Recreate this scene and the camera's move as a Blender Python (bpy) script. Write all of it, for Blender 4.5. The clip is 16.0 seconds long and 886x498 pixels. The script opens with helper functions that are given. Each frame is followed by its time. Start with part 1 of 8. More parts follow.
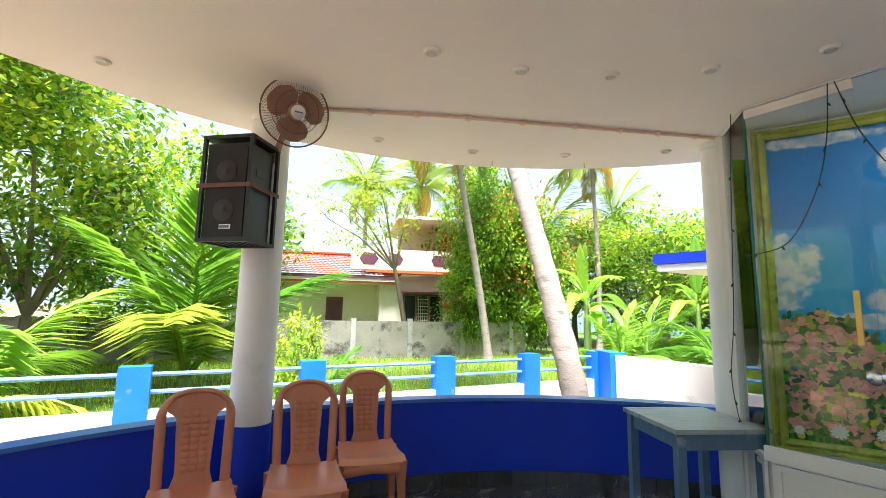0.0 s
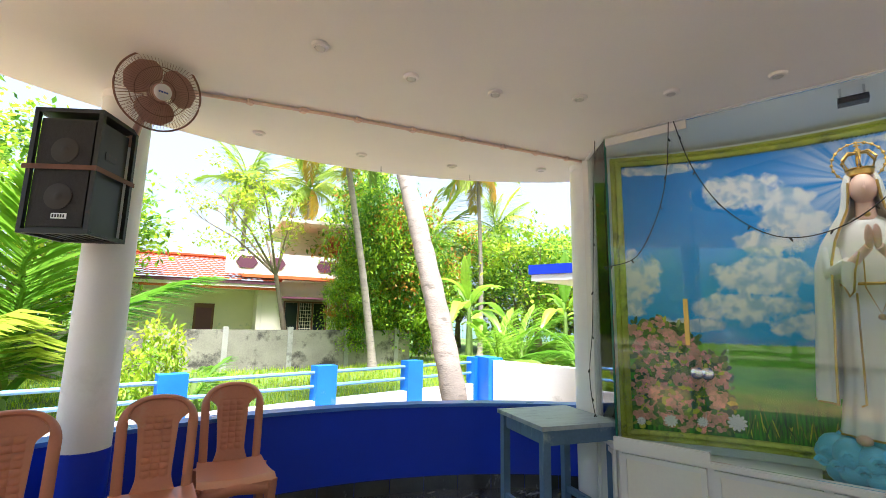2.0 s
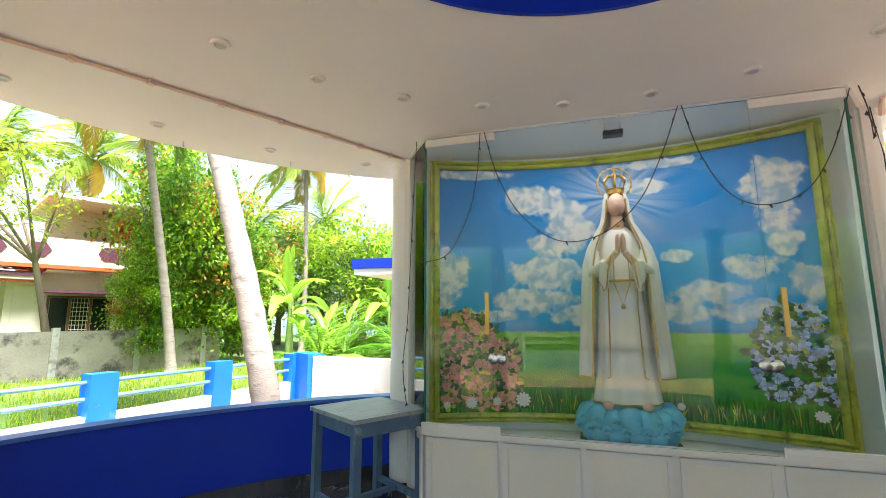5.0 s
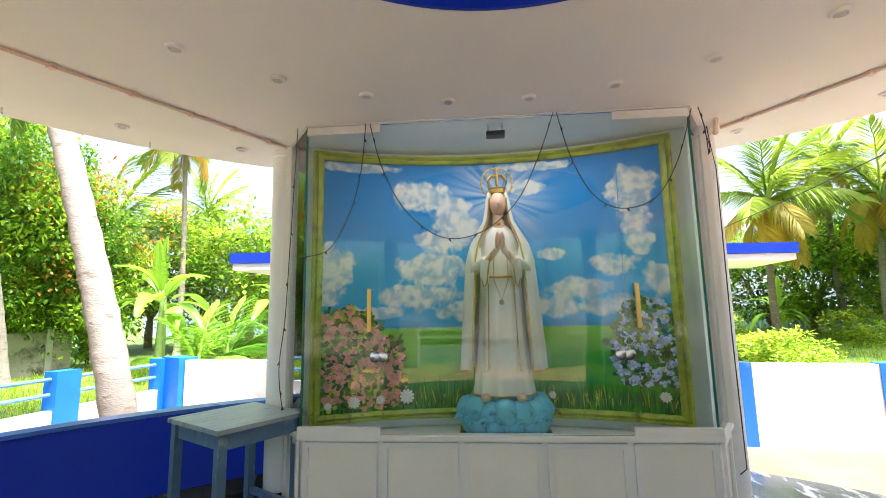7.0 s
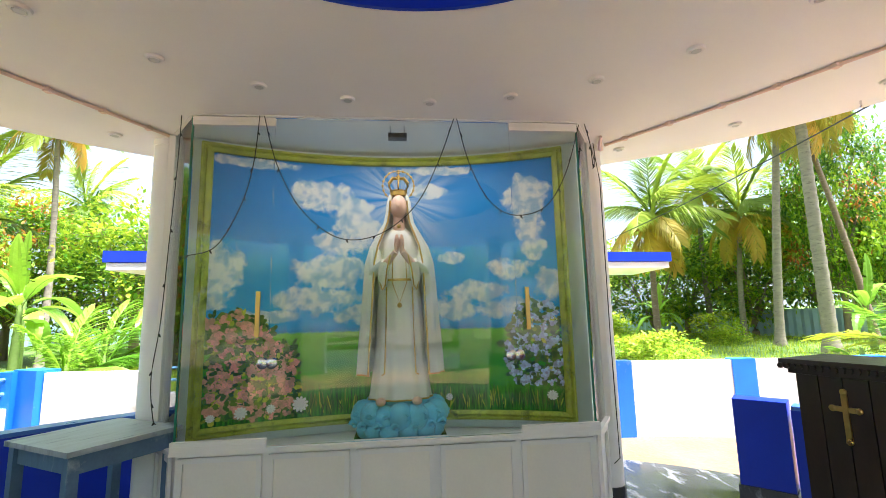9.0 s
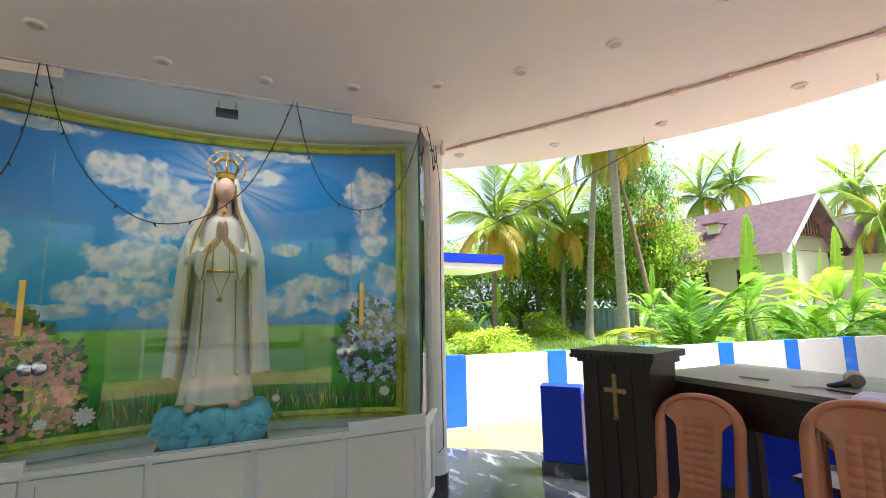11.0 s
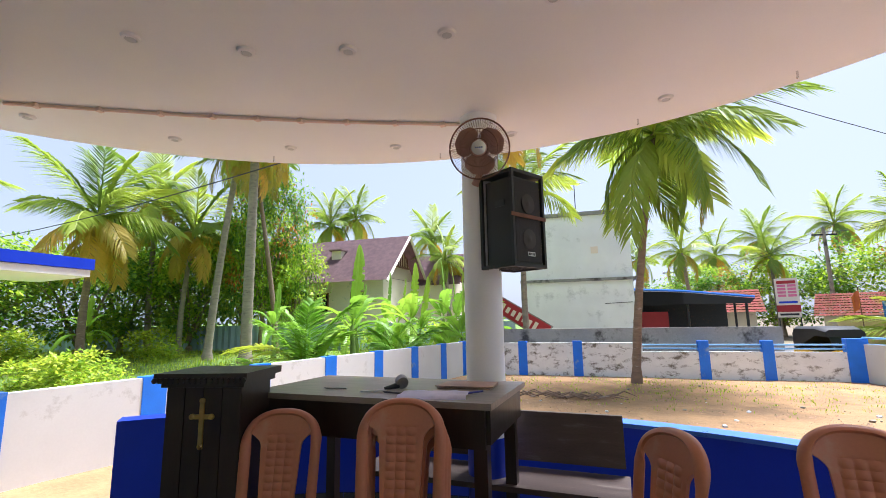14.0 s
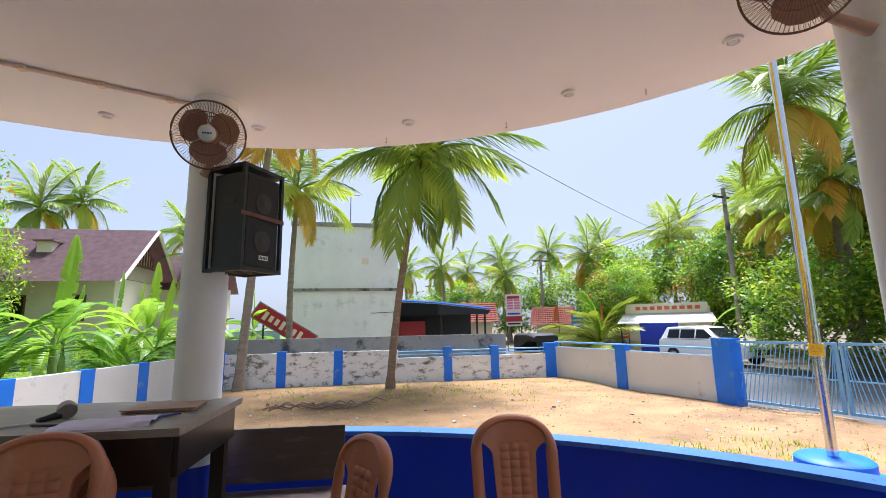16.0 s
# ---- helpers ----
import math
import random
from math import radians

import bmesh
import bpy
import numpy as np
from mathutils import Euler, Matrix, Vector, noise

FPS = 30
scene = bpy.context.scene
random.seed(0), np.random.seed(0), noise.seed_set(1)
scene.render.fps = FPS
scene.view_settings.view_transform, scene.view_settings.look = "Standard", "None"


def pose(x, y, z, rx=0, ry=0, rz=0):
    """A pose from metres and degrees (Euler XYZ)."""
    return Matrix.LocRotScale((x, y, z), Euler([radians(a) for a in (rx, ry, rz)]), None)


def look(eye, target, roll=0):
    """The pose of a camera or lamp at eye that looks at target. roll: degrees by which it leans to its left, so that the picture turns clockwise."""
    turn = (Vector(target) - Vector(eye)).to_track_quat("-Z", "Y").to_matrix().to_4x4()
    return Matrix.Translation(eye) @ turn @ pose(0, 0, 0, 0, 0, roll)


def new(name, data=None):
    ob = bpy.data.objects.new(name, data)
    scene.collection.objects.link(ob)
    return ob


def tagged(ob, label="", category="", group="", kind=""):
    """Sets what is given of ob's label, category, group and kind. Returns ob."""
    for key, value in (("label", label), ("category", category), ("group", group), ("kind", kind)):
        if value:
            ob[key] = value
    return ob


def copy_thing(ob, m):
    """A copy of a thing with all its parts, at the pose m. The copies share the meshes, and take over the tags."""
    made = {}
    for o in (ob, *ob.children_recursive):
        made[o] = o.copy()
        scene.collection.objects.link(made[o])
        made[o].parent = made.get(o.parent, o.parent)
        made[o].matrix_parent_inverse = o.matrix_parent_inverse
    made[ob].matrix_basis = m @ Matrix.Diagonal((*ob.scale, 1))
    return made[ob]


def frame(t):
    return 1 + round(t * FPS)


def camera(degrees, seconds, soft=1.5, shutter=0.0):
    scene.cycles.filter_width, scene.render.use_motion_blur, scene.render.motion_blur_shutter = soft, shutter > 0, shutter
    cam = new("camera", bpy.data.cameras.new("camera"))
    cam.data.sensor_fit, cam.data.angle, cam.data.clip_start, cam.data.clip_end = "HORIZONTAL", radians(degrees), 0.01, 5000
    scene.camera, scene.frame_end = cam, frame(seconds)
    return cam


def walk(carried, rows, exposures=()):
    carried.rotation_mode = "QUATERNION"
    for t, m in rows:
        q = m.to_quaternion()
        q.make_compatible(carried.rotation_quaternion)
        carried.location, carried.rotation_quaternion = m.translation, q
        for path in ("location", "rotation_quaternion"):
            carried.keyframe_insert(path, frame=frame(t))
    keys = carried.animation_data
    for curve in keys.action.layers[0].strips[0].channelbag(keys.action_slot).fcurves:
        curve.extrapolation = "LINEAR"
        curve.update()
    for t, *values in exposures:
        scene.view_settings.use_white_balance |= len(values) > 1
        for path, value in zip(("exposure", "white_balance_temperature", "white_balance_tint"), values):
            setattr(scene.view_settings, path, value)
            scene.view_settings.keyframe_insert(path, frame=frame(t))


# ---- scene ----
cam = camera(89.1, 16.0, 0.8)
PATH = [
    (0, (0.732, 0.855, 1.423), (1.906, 2.451, 1.696), 1.1),
    (0.5, (0.737, 0.855, 1.426), (1.974, 2.4, 1.709), 1.1),
    (1, (0.748, 0.851, 1.422), (2.069, 2.323, 1.724), 1.2),
    (1.5, (0.767, 0.843, 1.419), (2.19, 2.214, 1.731), 1.2),
    (2, (0.768, 0.857, 1.408), (2.293, 2.112, 1.725), 1.0),
    (2.5, (0.773, 0.856, 1.404), (2.379, 2.007, 1.717), 0.8),
    (3, (0.775, 0.849, 1.405), (2.454, 1.89, 1.715), 0.7),
    (3.5, (0.79, 0.84, 1.405), (2.53, 1.775, 1.719), 0.5),
    (4, (0.798, 0.828, 1.409), (2.594, 1.651, 1.719), 0.3),
    (6.5, (0.883, 0.757, 1.41), (2.845, 1.034, 1.688), -0.9),
    (7, (0.91, 0.718, 1.416), (2.884, 0.886, 1.69), -1.1),
    (7.5, (0.93, 0.689, 1.408), (2.91, 0.744, 1.683), -1.2),
    (8, (0.934, 0.666, 1.404), (2.914, 0.628, 1.684), -1.3),
    (10.5, (0.929, 0.498, 1.394), (2.815, -0.11, 1.667), -1.1),
    (11, (0.932, 0.468, 1.388), (2.739, -0.346, 1.652), -1.0),
    (11.5, (0.94, 0.453, 1.388), (2.639, -0.569, 1.653), -1.1),
    (12, (0.946, 0.454, 1.374), (2.509, -0.765, 1.638), -1.2),
    (12.5, (0.948, 0.445, 1.369), (2.314, -0.991, 1.64), -0.9),
    (13, (0.952, 0.428, 1.374), (2.085, -1.197, 1.65), -0.6),
    (13.5, (0.929, 0.398, 1.38), (1.841, -1.357, 1.674), -0.5),
    (14, (0.887, 0.333, 1.387), (1.6, -1.51, 1.698), -1.0),
    (14.5, (0.837, 0.284, 1.388), (1.337, -1.626, 1.71), -1.3),
    (15, (0.785, 0.263, 1.394), (1.061, -1.689, 1.731), -1.5),
    (15.5, (0.724, 0.239, 1.396), (0.754, -1.732, 1.733), -1.4),
    (16, (0.658, 0.227, 1.381), (0.418, -1.731, 1.713), -1.2),
]
walk(cam, [(t, look(eye, target, roll)) for t, eye, target, roll in PATH],
     [(0, 2.55, 6200, 14), (1.5, 2.55, 6200, 14), (4, 2.7, 6300, 12), (8, 2.8, 6350, 12), (11, 2.55, 6250, 13), (13, 2.2, 6150, 17), (14.5, 1.82, 6100, 17), (16, 1.72, 6050, 16)])

# ---- world, sun, exposure ----
world = bpy.data.worlds.new("world")
scene.world = world
world.use_nodes = True
wn = world.node_tree
wn.nodes.clear()
sky = wn.nodes.new("ShaderNodeTexSky")
sky.sky_type, sky.sun_disc = "NISHITA", False
sky.sun_elevation, sky.sun_rotation = radians(62), radians(200)
sky.air_density, sky.dust_density, sky.ozone_density = 1.0, 3.0, 1.0
haze = wn.nodes.new("ShaderNodeMix")
haze.data_type = "RGBA"
haze.inputs[0].default_value = 0.72
haze.inputs[7].default_value = (3.5, 4.1, 5.0, 1)
bgn = wn.nodes.new("ShaderNodeBackground")
bgn.inputs[1].default_value = 0.056
won = wn.nodes.new("ShaderNodeOutputWorld")
wn.links.new(sky.outputs[0], haze.inputs[6])
wn.links.new(haze.outputs[2], bgn.inputs[0])
wn.links.new(bgn.outputs[0], won.inputs[0])
sun_data = bpy.data.lights.new("sun", "SUN")
sun_data.energy, sun_data.angle, sun_data.color = 3.0, radians(18), (0.95, 0.98, 1.0)
sun = new("sun", sun_data)
sun.matrix_world = look((-4, -6, 20), (0, 0, 0))


# ---- materials ----
def mat(name, color, rough=0.6, metal=0.0, var=0.12, scale=8.0, bump=0.1, fine=60.0, stain=None, stain_amount=0.0,
        stain_scale=1.5, rand=0.0, spec=0.5, coat=0.0, trans=0.0, island=0.0, stretch=(1, 1, 1), sub=0.0, dist=0.005, zstain=False):
    """A surface: base colour with two scales of variation, stains, fine relief."""
    m = bpy.data.materials.new(name)
    m.use_nodes = True
    nt = m.node_tree
    b = nt.nodes["Principled BSDF"]
    n, lk = nt.nodes.new, nt.links.new
    tc = n("ShaderNodeTexCoord")
    mp = n("ShaderNodeMapping")
    mp.inputs[3].default_value = stretch
    lk(tc.outputs["Object"], mp.inputs[0])
    nz = n("ShaderNodeTexNoise")
    nz.inputs["Scale"].default_value, nz.inputs["Detail"].default_value = scale, 5
    lk(mp.outputs[0], nz.inputs[0])
    nf = n("ShaderNodeTexNoise")
    nf.inputs["Scale"].default_value, nf.inputs["Detail"].default_value = fine, 3
    lk(mp.outputs[0], nf.inputs[0])
    ad = n("ShaderNodeMath")
    ad.operation = "MULTIPLY_ADD"
    lk(nf.outputs[0], ad.inputs[0])
    ad.inputs[1].default_value = 0.4
    lk(nz.outputs[0], ad.inputs[2])
    val = n("ShaderNodeMapRange")
    val.inputs[1].default_value, val.inputs[2].default_value = 0.4, 1.0
    val.inputs[3].default_value, val.inputs[4].default_value = 1 - var, 1 + var
    lk(ad.outputs[0], val.inputs[0])
    hsv = n("ShaderNodeHueSaturation")
    hsv.inputs["Color"].default_value = (*color, 1)
    vsock = val.outputs[0]
    if rand or island:
        src = n("ShaderNodeObjectInfo").outputs["Random"] if rand else n("ShaderNodeNewGeometry").outputs["Random Per Island"]
        k = rand or island
        r2 = n("ShaderNodeMapRange")
        r2.inputs[3].default_value, r2.inputs[4].default_value = 1 - k, 1 + k
        lk(src, r2.inputs[0])
        mu = n("ShaderNodeMath")
        mu.operation = "MULTIPLY"
        lk(vsock, mu.inputs[0])
        lk(r2.outputs[0], mu.inputs[1])
        vsock = mu.outputs[0]
        r3 = n("ShaderNodeMapRange")
        r3.inputs[3].default_value, r3.inputs[4].default_value = 0.5 + k * 0.07, 0.5 - k * 0.07
        lk(src, r3.inputs[0])
        lk(r3.outputs[0], hsv.inputs["Hue"])
    lk(vsock, hsv.inputs["Value"])
    csock = hsv.outputs[0]
    if stain:
        ns = n("ShaderNodeTexNoise")
        ns.inputs["Scale"].default_value, ns.inputs["Detail"].default_value = stain_scale, 8
        ns.inputs["Roughness"].default_value = 0.68
        lk(mp.outputs[0], ns.inputs[0])
        rp = n("ShaderNodeMapRange")
        rp.inputs[1].default_value, rp.inputs[2].default_value = 0.62 - 0.3 * stain_amount, 0.72 - 0.25 * stain_amount
        lk(ns.outputs[0], rp.inputs[0])
        mx = n("ShaderNodeMix")
        mx.data_type = "RGBA"
        lk(rp.outputs[0], mx.inputs[0])
        lk(csock, mx.inputs[6])
        mx.inputs[7].default_value = (*stain, 1)
        csock = mx.outputs[2]
    lk(csock, b.inputs["Base Color"])
    rr = n("ShaderNodeMapRange")
    rr.inputs[3].default_value, rr.inputs[4].default_value = max(0.02, rough - 0.08), min(1, rough + 0.08)
    lk(nz.outputs[0], rr.inputs[0])
    lk(rr.outputs[0], b.inputs["Roughness"])
    b.inputs["Metallic"].default_value = metal
    b.inputs["Specular IOR Level"].default_value = spec
    b.inputs["Coat Weight"].default_value = coat
    b.inputs["Coat Roughness"].default_value = 0.15
    b.inputs["Transmission Weight"].default_value = trans
    if bump:
        bp = n("ShaderNodeBump")
        bp.inputs["Strength"].default_value, bp.inputs["Distance"].default_value = bump, dist
        lk(ad.outputs[0], bp.inputs["Height"])
        lk(bp.outputs[0], b.inputs["Normal"])
    if sub:
        tr = n("ShaderNodeBsdfTranslucent")
        lk(csock, tr.inputs[0])
        ms = n("ShaderNodeMixShader")
        ms.inputs[0].default_value = sub
        lk(b.outputs[0], ms.inputs[1])
        lk(tr.outputs[0], ms.inputs[2])
        lk(ms.outputs[0], nt.nodes["Material Output"].inputs[0])
    return m


def glass_mat(name, tint=(0.978, 0.995, 0.988), rough=0.0):
    m = bpy.data.materials.new(name)
    m.use_nodes = True
    nt = m.node_tree
    nt.nodes.clear()
    n, lk = nt.nodes.new, nt.links.new
    tr, gl, mx, fr, out = (n("ShaderNodeBsdfTransparent"), n("ShaderNodeBsdfGlossy"), n("ShaderNodeMixShader"),
                           n("ShaderNodeFresnel"), n("ShaderNodeOutputMaterial"))
    tr.inputs[0].default_value = (*tint, 1)
    gl.inputs["Roughness"].default_value = rough
    fr.inputs[0].default_value = 1.52
    lk(fr.outputs[0], mx.inputs[0])
    lk(tr.outputs[0], mx.inputs[1])
    lk(gl.outputs[0], mx.inputs[2])
    lk(mx.outputs[0], out.inputs[0])
    return m


WHITE = mat("white_paint", (0.84, 0.82, 0.79), 0.55, var=0.05, scale=2, bump=0.05, fine=120)
CEIL = mat("ceiling_paint", (0.88, 0.87, 0.83), 0.7, var=0.04, scale=1.3, bump=0.04, fine=150)
COLW = mat("column_paint", (0.86, 0.86, 0.85), 0.5, var=0.05, scale=2.5, bump=0.05, fine=90, stain=(0.76, 0.75, 0.73), stain_amount=0.0)
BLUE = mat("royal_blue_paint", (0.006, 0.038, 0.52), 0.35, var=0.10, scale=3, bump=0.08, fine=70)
SKYBLUE = mat("bright_blue_paint", (0.010, 0.175, 0.78), 0.5, var=0.12, scale=4, bump=0.1, fine=60, stain=(0.25, 0.34, 0.5), stain_amount=0.04)
RAILBLUE = mat("light_blue_rail_paint", (0.18, 0.42, 0.72), 0.45, var=0.1, scale=6, fine=80)
WALLW = mat("boundary_whitewash", (0.66, 0.66, 0.66), 0.8, var=0.06, scale=1.5, bump=0.2, fine=40, stain=(0.45, 0.44, 0.42), stain_amount=0.04)
WALLP = mat("peeling_whitewash", (0.76, 0.76, 0.75), 0.85, var=0.1, scale=2, bump=0.4, fine=30, stain=(0.17, 0.15, 0.12), stain_amount=0.33, stain_scale=3.4, stretch=(1, 1, 1.6))
CONC = mat("grey_concrete", (0.30, 0.265, 0.21), 0.9, var=0.3, scale=1.2, bump=0.5, fine=25, stain=(0.07, 0.06, 0.05), stain_amount=0.36, stain_scale=1.3)
CONCD = mat("weathered_concrete", (0.30, 0.29, 0.27), 0.9, var=0.25, scale=1.5, bump=0.5, fine=25, stain=(0.07, 0.065, 0.06), stain_amount=0.35)
MARBLE = mat("black_marble", (0.045, 0.047, 0.05), 0.12, var=0.3, scale=3, bump=0.0, fine=30, stain=(0.30, 0.30, 0.31), stain_amount=0.2, stain_scale=2.6, stretch=(1, 2.6, 1))
SAND = mat("sandy_earth", (0.34, 0.195, 0.088), 0.95, var=0.38, scale=1.4, bump=0.8, fine=22, stain=(0.23, 0.135, 0.065), stain_amount=0.30, stain_scale=0.9, dist=0.03)
GRASSG = mat("grass_ground", (0.12, 0.20, 0.035), 0.95, var=0.4, scale=1.5, bump=0.9, fine=20, stain=(0.2, 0.18, 0.06), stain_amount=0.1, stain_scale=0.4, dist=0.05)
EARTH = mat("trodden_earth", (0.20, 0.15, 0.10), 0.95, var=0.35, scale=1.2, bump=0.6, fine=20, stain=(0.10, 0.15, 0.04), stain_amount=0.25, stain_scale=0.6, dist=0.03)
# parapet blue made lighter: the sky's reflection is put into the colour
COPING = mat("coping_blue_sky_sheen", (0.06, 0.17, 0.60), 0.3, var=0.12, scale=4, bump=0.05)
ASPH = mat("asphalt", (0.11, 0.11, 0.115), 0.9, var=0.2, scale=2, bump=0.4, fine=60)
GLASS = glass_mat("shrine_glass")
GLASSEDGE = mat("glass_edge_green", (0.02, 0.16, 0.11), 0.15, var=0.1, bump=0)
BLACK = mat("black_plastic", (0.012, 0.012, 0.014), 0.45, var=0.2, scale=10, bump=0.1)
STEELBLK = mat("dark_painted_steel", (0.03, 0.032, 0.036), 0.5, 0.2, var=0.2, scale=12, stain=(0.12, 0.05, 0.03), stain_amount=0.12, stain_scale=6)
PIPE = mat("conduit_pvc", (0.80, 0.60, 0.50), 0.5, var=0.1, scale=6)
CHAIR = mat("brown_moulded_plastic", (0.50, 0.185, 0.10), 0.36, var=0.10, scale=5, bump=0.05, fine=80, stain=(0.52, 0.26, 0.16), stain_amount=0.05, stain_scale=4)
TABLEB = mat("grey_blue_table_paint", (0.10, 0.18, 0.29), 0.45, var=0.2, scale=6, bump=0.15, fine=50, stain=(0.30, 0.38, 0.45), stain_amount=0.15, stain_scale=4, stretch=(1, 4, 1))
TABLETOP = mat("worn_table_top", (0.33, 0.38, 0.42), 0.4, var=0.2, scale=5, bump=0.15, fine=40, stain=(0.12, 0.16, 0.22), stain_amount=0.25, stain_scale=3, stretch=(1, 4, 1))
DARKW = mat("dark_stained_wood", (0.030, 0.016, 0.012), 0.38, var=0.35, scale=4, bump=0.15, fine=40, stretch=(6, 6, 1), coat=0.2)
BENCHW = mat("worn_brown_bench_wood", (0.085, 0.06, 0.05), 0.45, var=0.35, scale=3, bump=0.15, fine=40, stretch=(1, 6, 6), stain=(0.16, 0.13, 0.11), stain_amount=0.15, stain_scale=3)
# brown desk wood, paled and greyed to carry reflected sky in the colour
DESKW = mat("brown_wood_sky_sheen", (0.27, 0.22, 0.19), 0.5, var=0.3, scale=4, bump=0.12, fine=40, stretch=(1, 7, 7), coat=0.25)
BRASS = mat("brass", (0.65, 0.42, 0.14), 0.3, 1.0, var=0.15, scale=20)
STEEL = mat("stainless_steel", (0.66, 0.66, 0.66), 0.22, 1.0, var=0.05, scale=20, bump=0.02)
PANELC = mat("cream_panel", (0.86, 0.82, 0.74), 0.5, var=0.05, scale=3, bump=0.05)
FRAMEG = mat("olive_gilt_frame", (0.44, 0.50, 0.06), 0.45, 0.15, var=0.35, scale=14, bump=0.6, fine=55, stain=(0.16, 0.21, 0.03), stain_amount=0.25, stain_scale=9, stretch=(1, 1, 1))
INNER = mat("shrine_interior_paint", (0.70, 0.80, 0.77), 0.6, var=0.04, scale=2, bump=0.04)


# ---- mesh helpers ----
def quadbox(bm, c, s, m=None):
    """A box with centre c and size s, turned by m first if given."""
    vs = []
    for dx in (-0.5, 0.5):
        for dy in (-0.5, 0.5):
            for dz in (-0.5, 0.5):
                v = Vector((dx * s[0], dy * s[1], dz * s[2]))
                if m:
                    v = m @ v
                vs.append(bm.verts.new(v + Vector(c)))
    for f in ((0, 1, 3, 2), (4, 6, 7, 5), (0, 4, 5, 1), (2, 3, 7, 6), (0, 2, 6, 4), (1, 5, 7, 3)):
        bm.faces.new([vs[i] for i in f])
    return vs


def box(bm, x0, x1, y0, y1, z0, z1):
    return quadbox(bm, ((x0 + x1) / 2, (y0 + y1) / 2, (z0 + z1) / 2), (x1 - x0, y1 - y0, z1 - z0))


def bevelled(bm, w=0.006, seg=1):
    es = [e for e in bm.edges if len(e.link_faces) == 2 and e.calc_face_angle(0) > 0.6]
    bmesh.ops.bevel(bm, geom=es, offset=w, segments=seg, affect="EDGES", clamp_overlap=True)
    return bm


def sweep(bm, pts, radii, n=8, closed=False, squash=None):
    """A round tube along points. radii: a number or one for each point."""
    pts = [Vector(p) for p in pts]
    if not isinstance(radii, (list, tuple)):
        radii = [radii] * len(pts)
    rings, ref = [], Vector((0, 0, 1))
    k = len(pts)
    for i, p in enumerate(pts):
        a, b = (pts[(i - 1) % k], pts[(i + 1) % k]) if closed else (pts[max(i - 1, 0)], pts[min(i + 1, k - 1)])
        d = (b - a).normalized()
        u = d.cross(ref)
        if u.length < 0.05:
            u = d.cross(Vector((1, 0, 0)))
        u.normalize()
        w = u.cross(d).normalized()
        sq = squash or (1, 1)
        rings.append([bm.verts.new(p + radii[i] * (sq[0] * math.cos(2 * math.pi * j / n) * u + sq[1] * math.sin(2 * math.pi * j / n) * w)) for j in range(n)])
    for i in range(k if closed else k - 1):
        r0, r1 = rings[i], rings[(i + 1) % k]
        for j in range(n):
            bm.faces.new((r0[j], r0[(j + 1) % n], r1[(j + 1) % n], r1[j]))
    if not closed:
        bm.faces.new(rings[0][::-1])
        bm.faces.new(rings[-1])
    return rings


def lathe(bm, prof, c=(0, 0, 0), n=32, m=None):
    """Turns a profile of (radius, height) round z, at c."""
    rings = []
    for r, z in prof:
        ring = []
        for j in range(n):
            a = 2 * math.pi * j / n
            v = Vector((r * math.cos(a), r * math.sin(a), z))
            ring.append(bm.verts.new((m @ v if m else v) + Vector(c)))
        rings.append(ring)
    for r0, r1 in zip(rings, rings[1:]):
        for j in range(n):
            bm.faces.new((r0[j], r0[(j + 1) % n], r1[(j + 1) % n], r1[j]))
    bm.faces.new(rings[0][::-1])
    bm.faces.new(rings[-1])


def arc(bm, c, r0, r1, a0, a1, z0, z1, n=48):
    """A curved wall between two radii and two angles (degrees)."""
    full = abs(a1 - a0) >= 359.9
    k = n if full else n + 1
    cols = []
    for i in range(k):
        a = radians(a0 + (a1 - a0) * i / n)
        ca, sa = math.cos(a), math.sin(a)
        cols.append([bm.verts.new((c[0] + r * ca, c[1] + r * sa, z)) for r, z in ((r0, z0), (r1, z0), (r1, z1), (r0, z1))])
    for i in range(n):
        p, q = cols[i], cols[(i + 1) % k]
        for j in range(4):
            bm.faces.new((p[j], q[j], q[(j + 1) % 4], p[(j + 1) % 4]))
    if not full:
        bm.faces.new(cols[0][::-1])
        bm.faces.new(cols[-1])


def put(name, bm, material, smooth=False):
    bmesh.ops.recalc_face_normals(bm, faces=bm.faces)
    me = bpy.data.meshes.new(name)
    bm.to_mesh(me)
    bm.free()
    for mm in (material if isinstance(material, (list, tuple)) else (material,)):
        me.materials.append(mm)
    if smooth:
        me.polygons.foreach_set("use_smooth", [True] * len(me.polygons))
        me.set_sharp_from_angle(angle=radians(40))
    return new(name, me)


def part(name, bm, material, parent, label="", smooth=False):
    ob = put(name, bm, material, smooth)
    ob.parent = parent
    return tagged(ob, label)


def thing(name, label, category, m=None, group="", kind=""):
    ob = new(name)
    ob.empty_display_size = 0.1
    if m is not None:
        ob.matrix_basis = m
    return tagged(ob, label, category, group, kind)


def B():
    return bmesh.new()

# ---- pavilion structure ----
CX, CY, CZ = 1.55, 0.58, 2.75          # centre of the round pavilion, ceiling height
PX, PY, PR = 1.62, 0.62, 3.66          # centre and inner radius of the parapet

fl = B()
arc(fl, (CX, CY), 0.02, 4.25, 0, 360, -0.30, 0.0, 96)
floor = tagged(put("floor", fl, MARBLE), "polished black marble floor with grey veins", "floor", kind="structure")

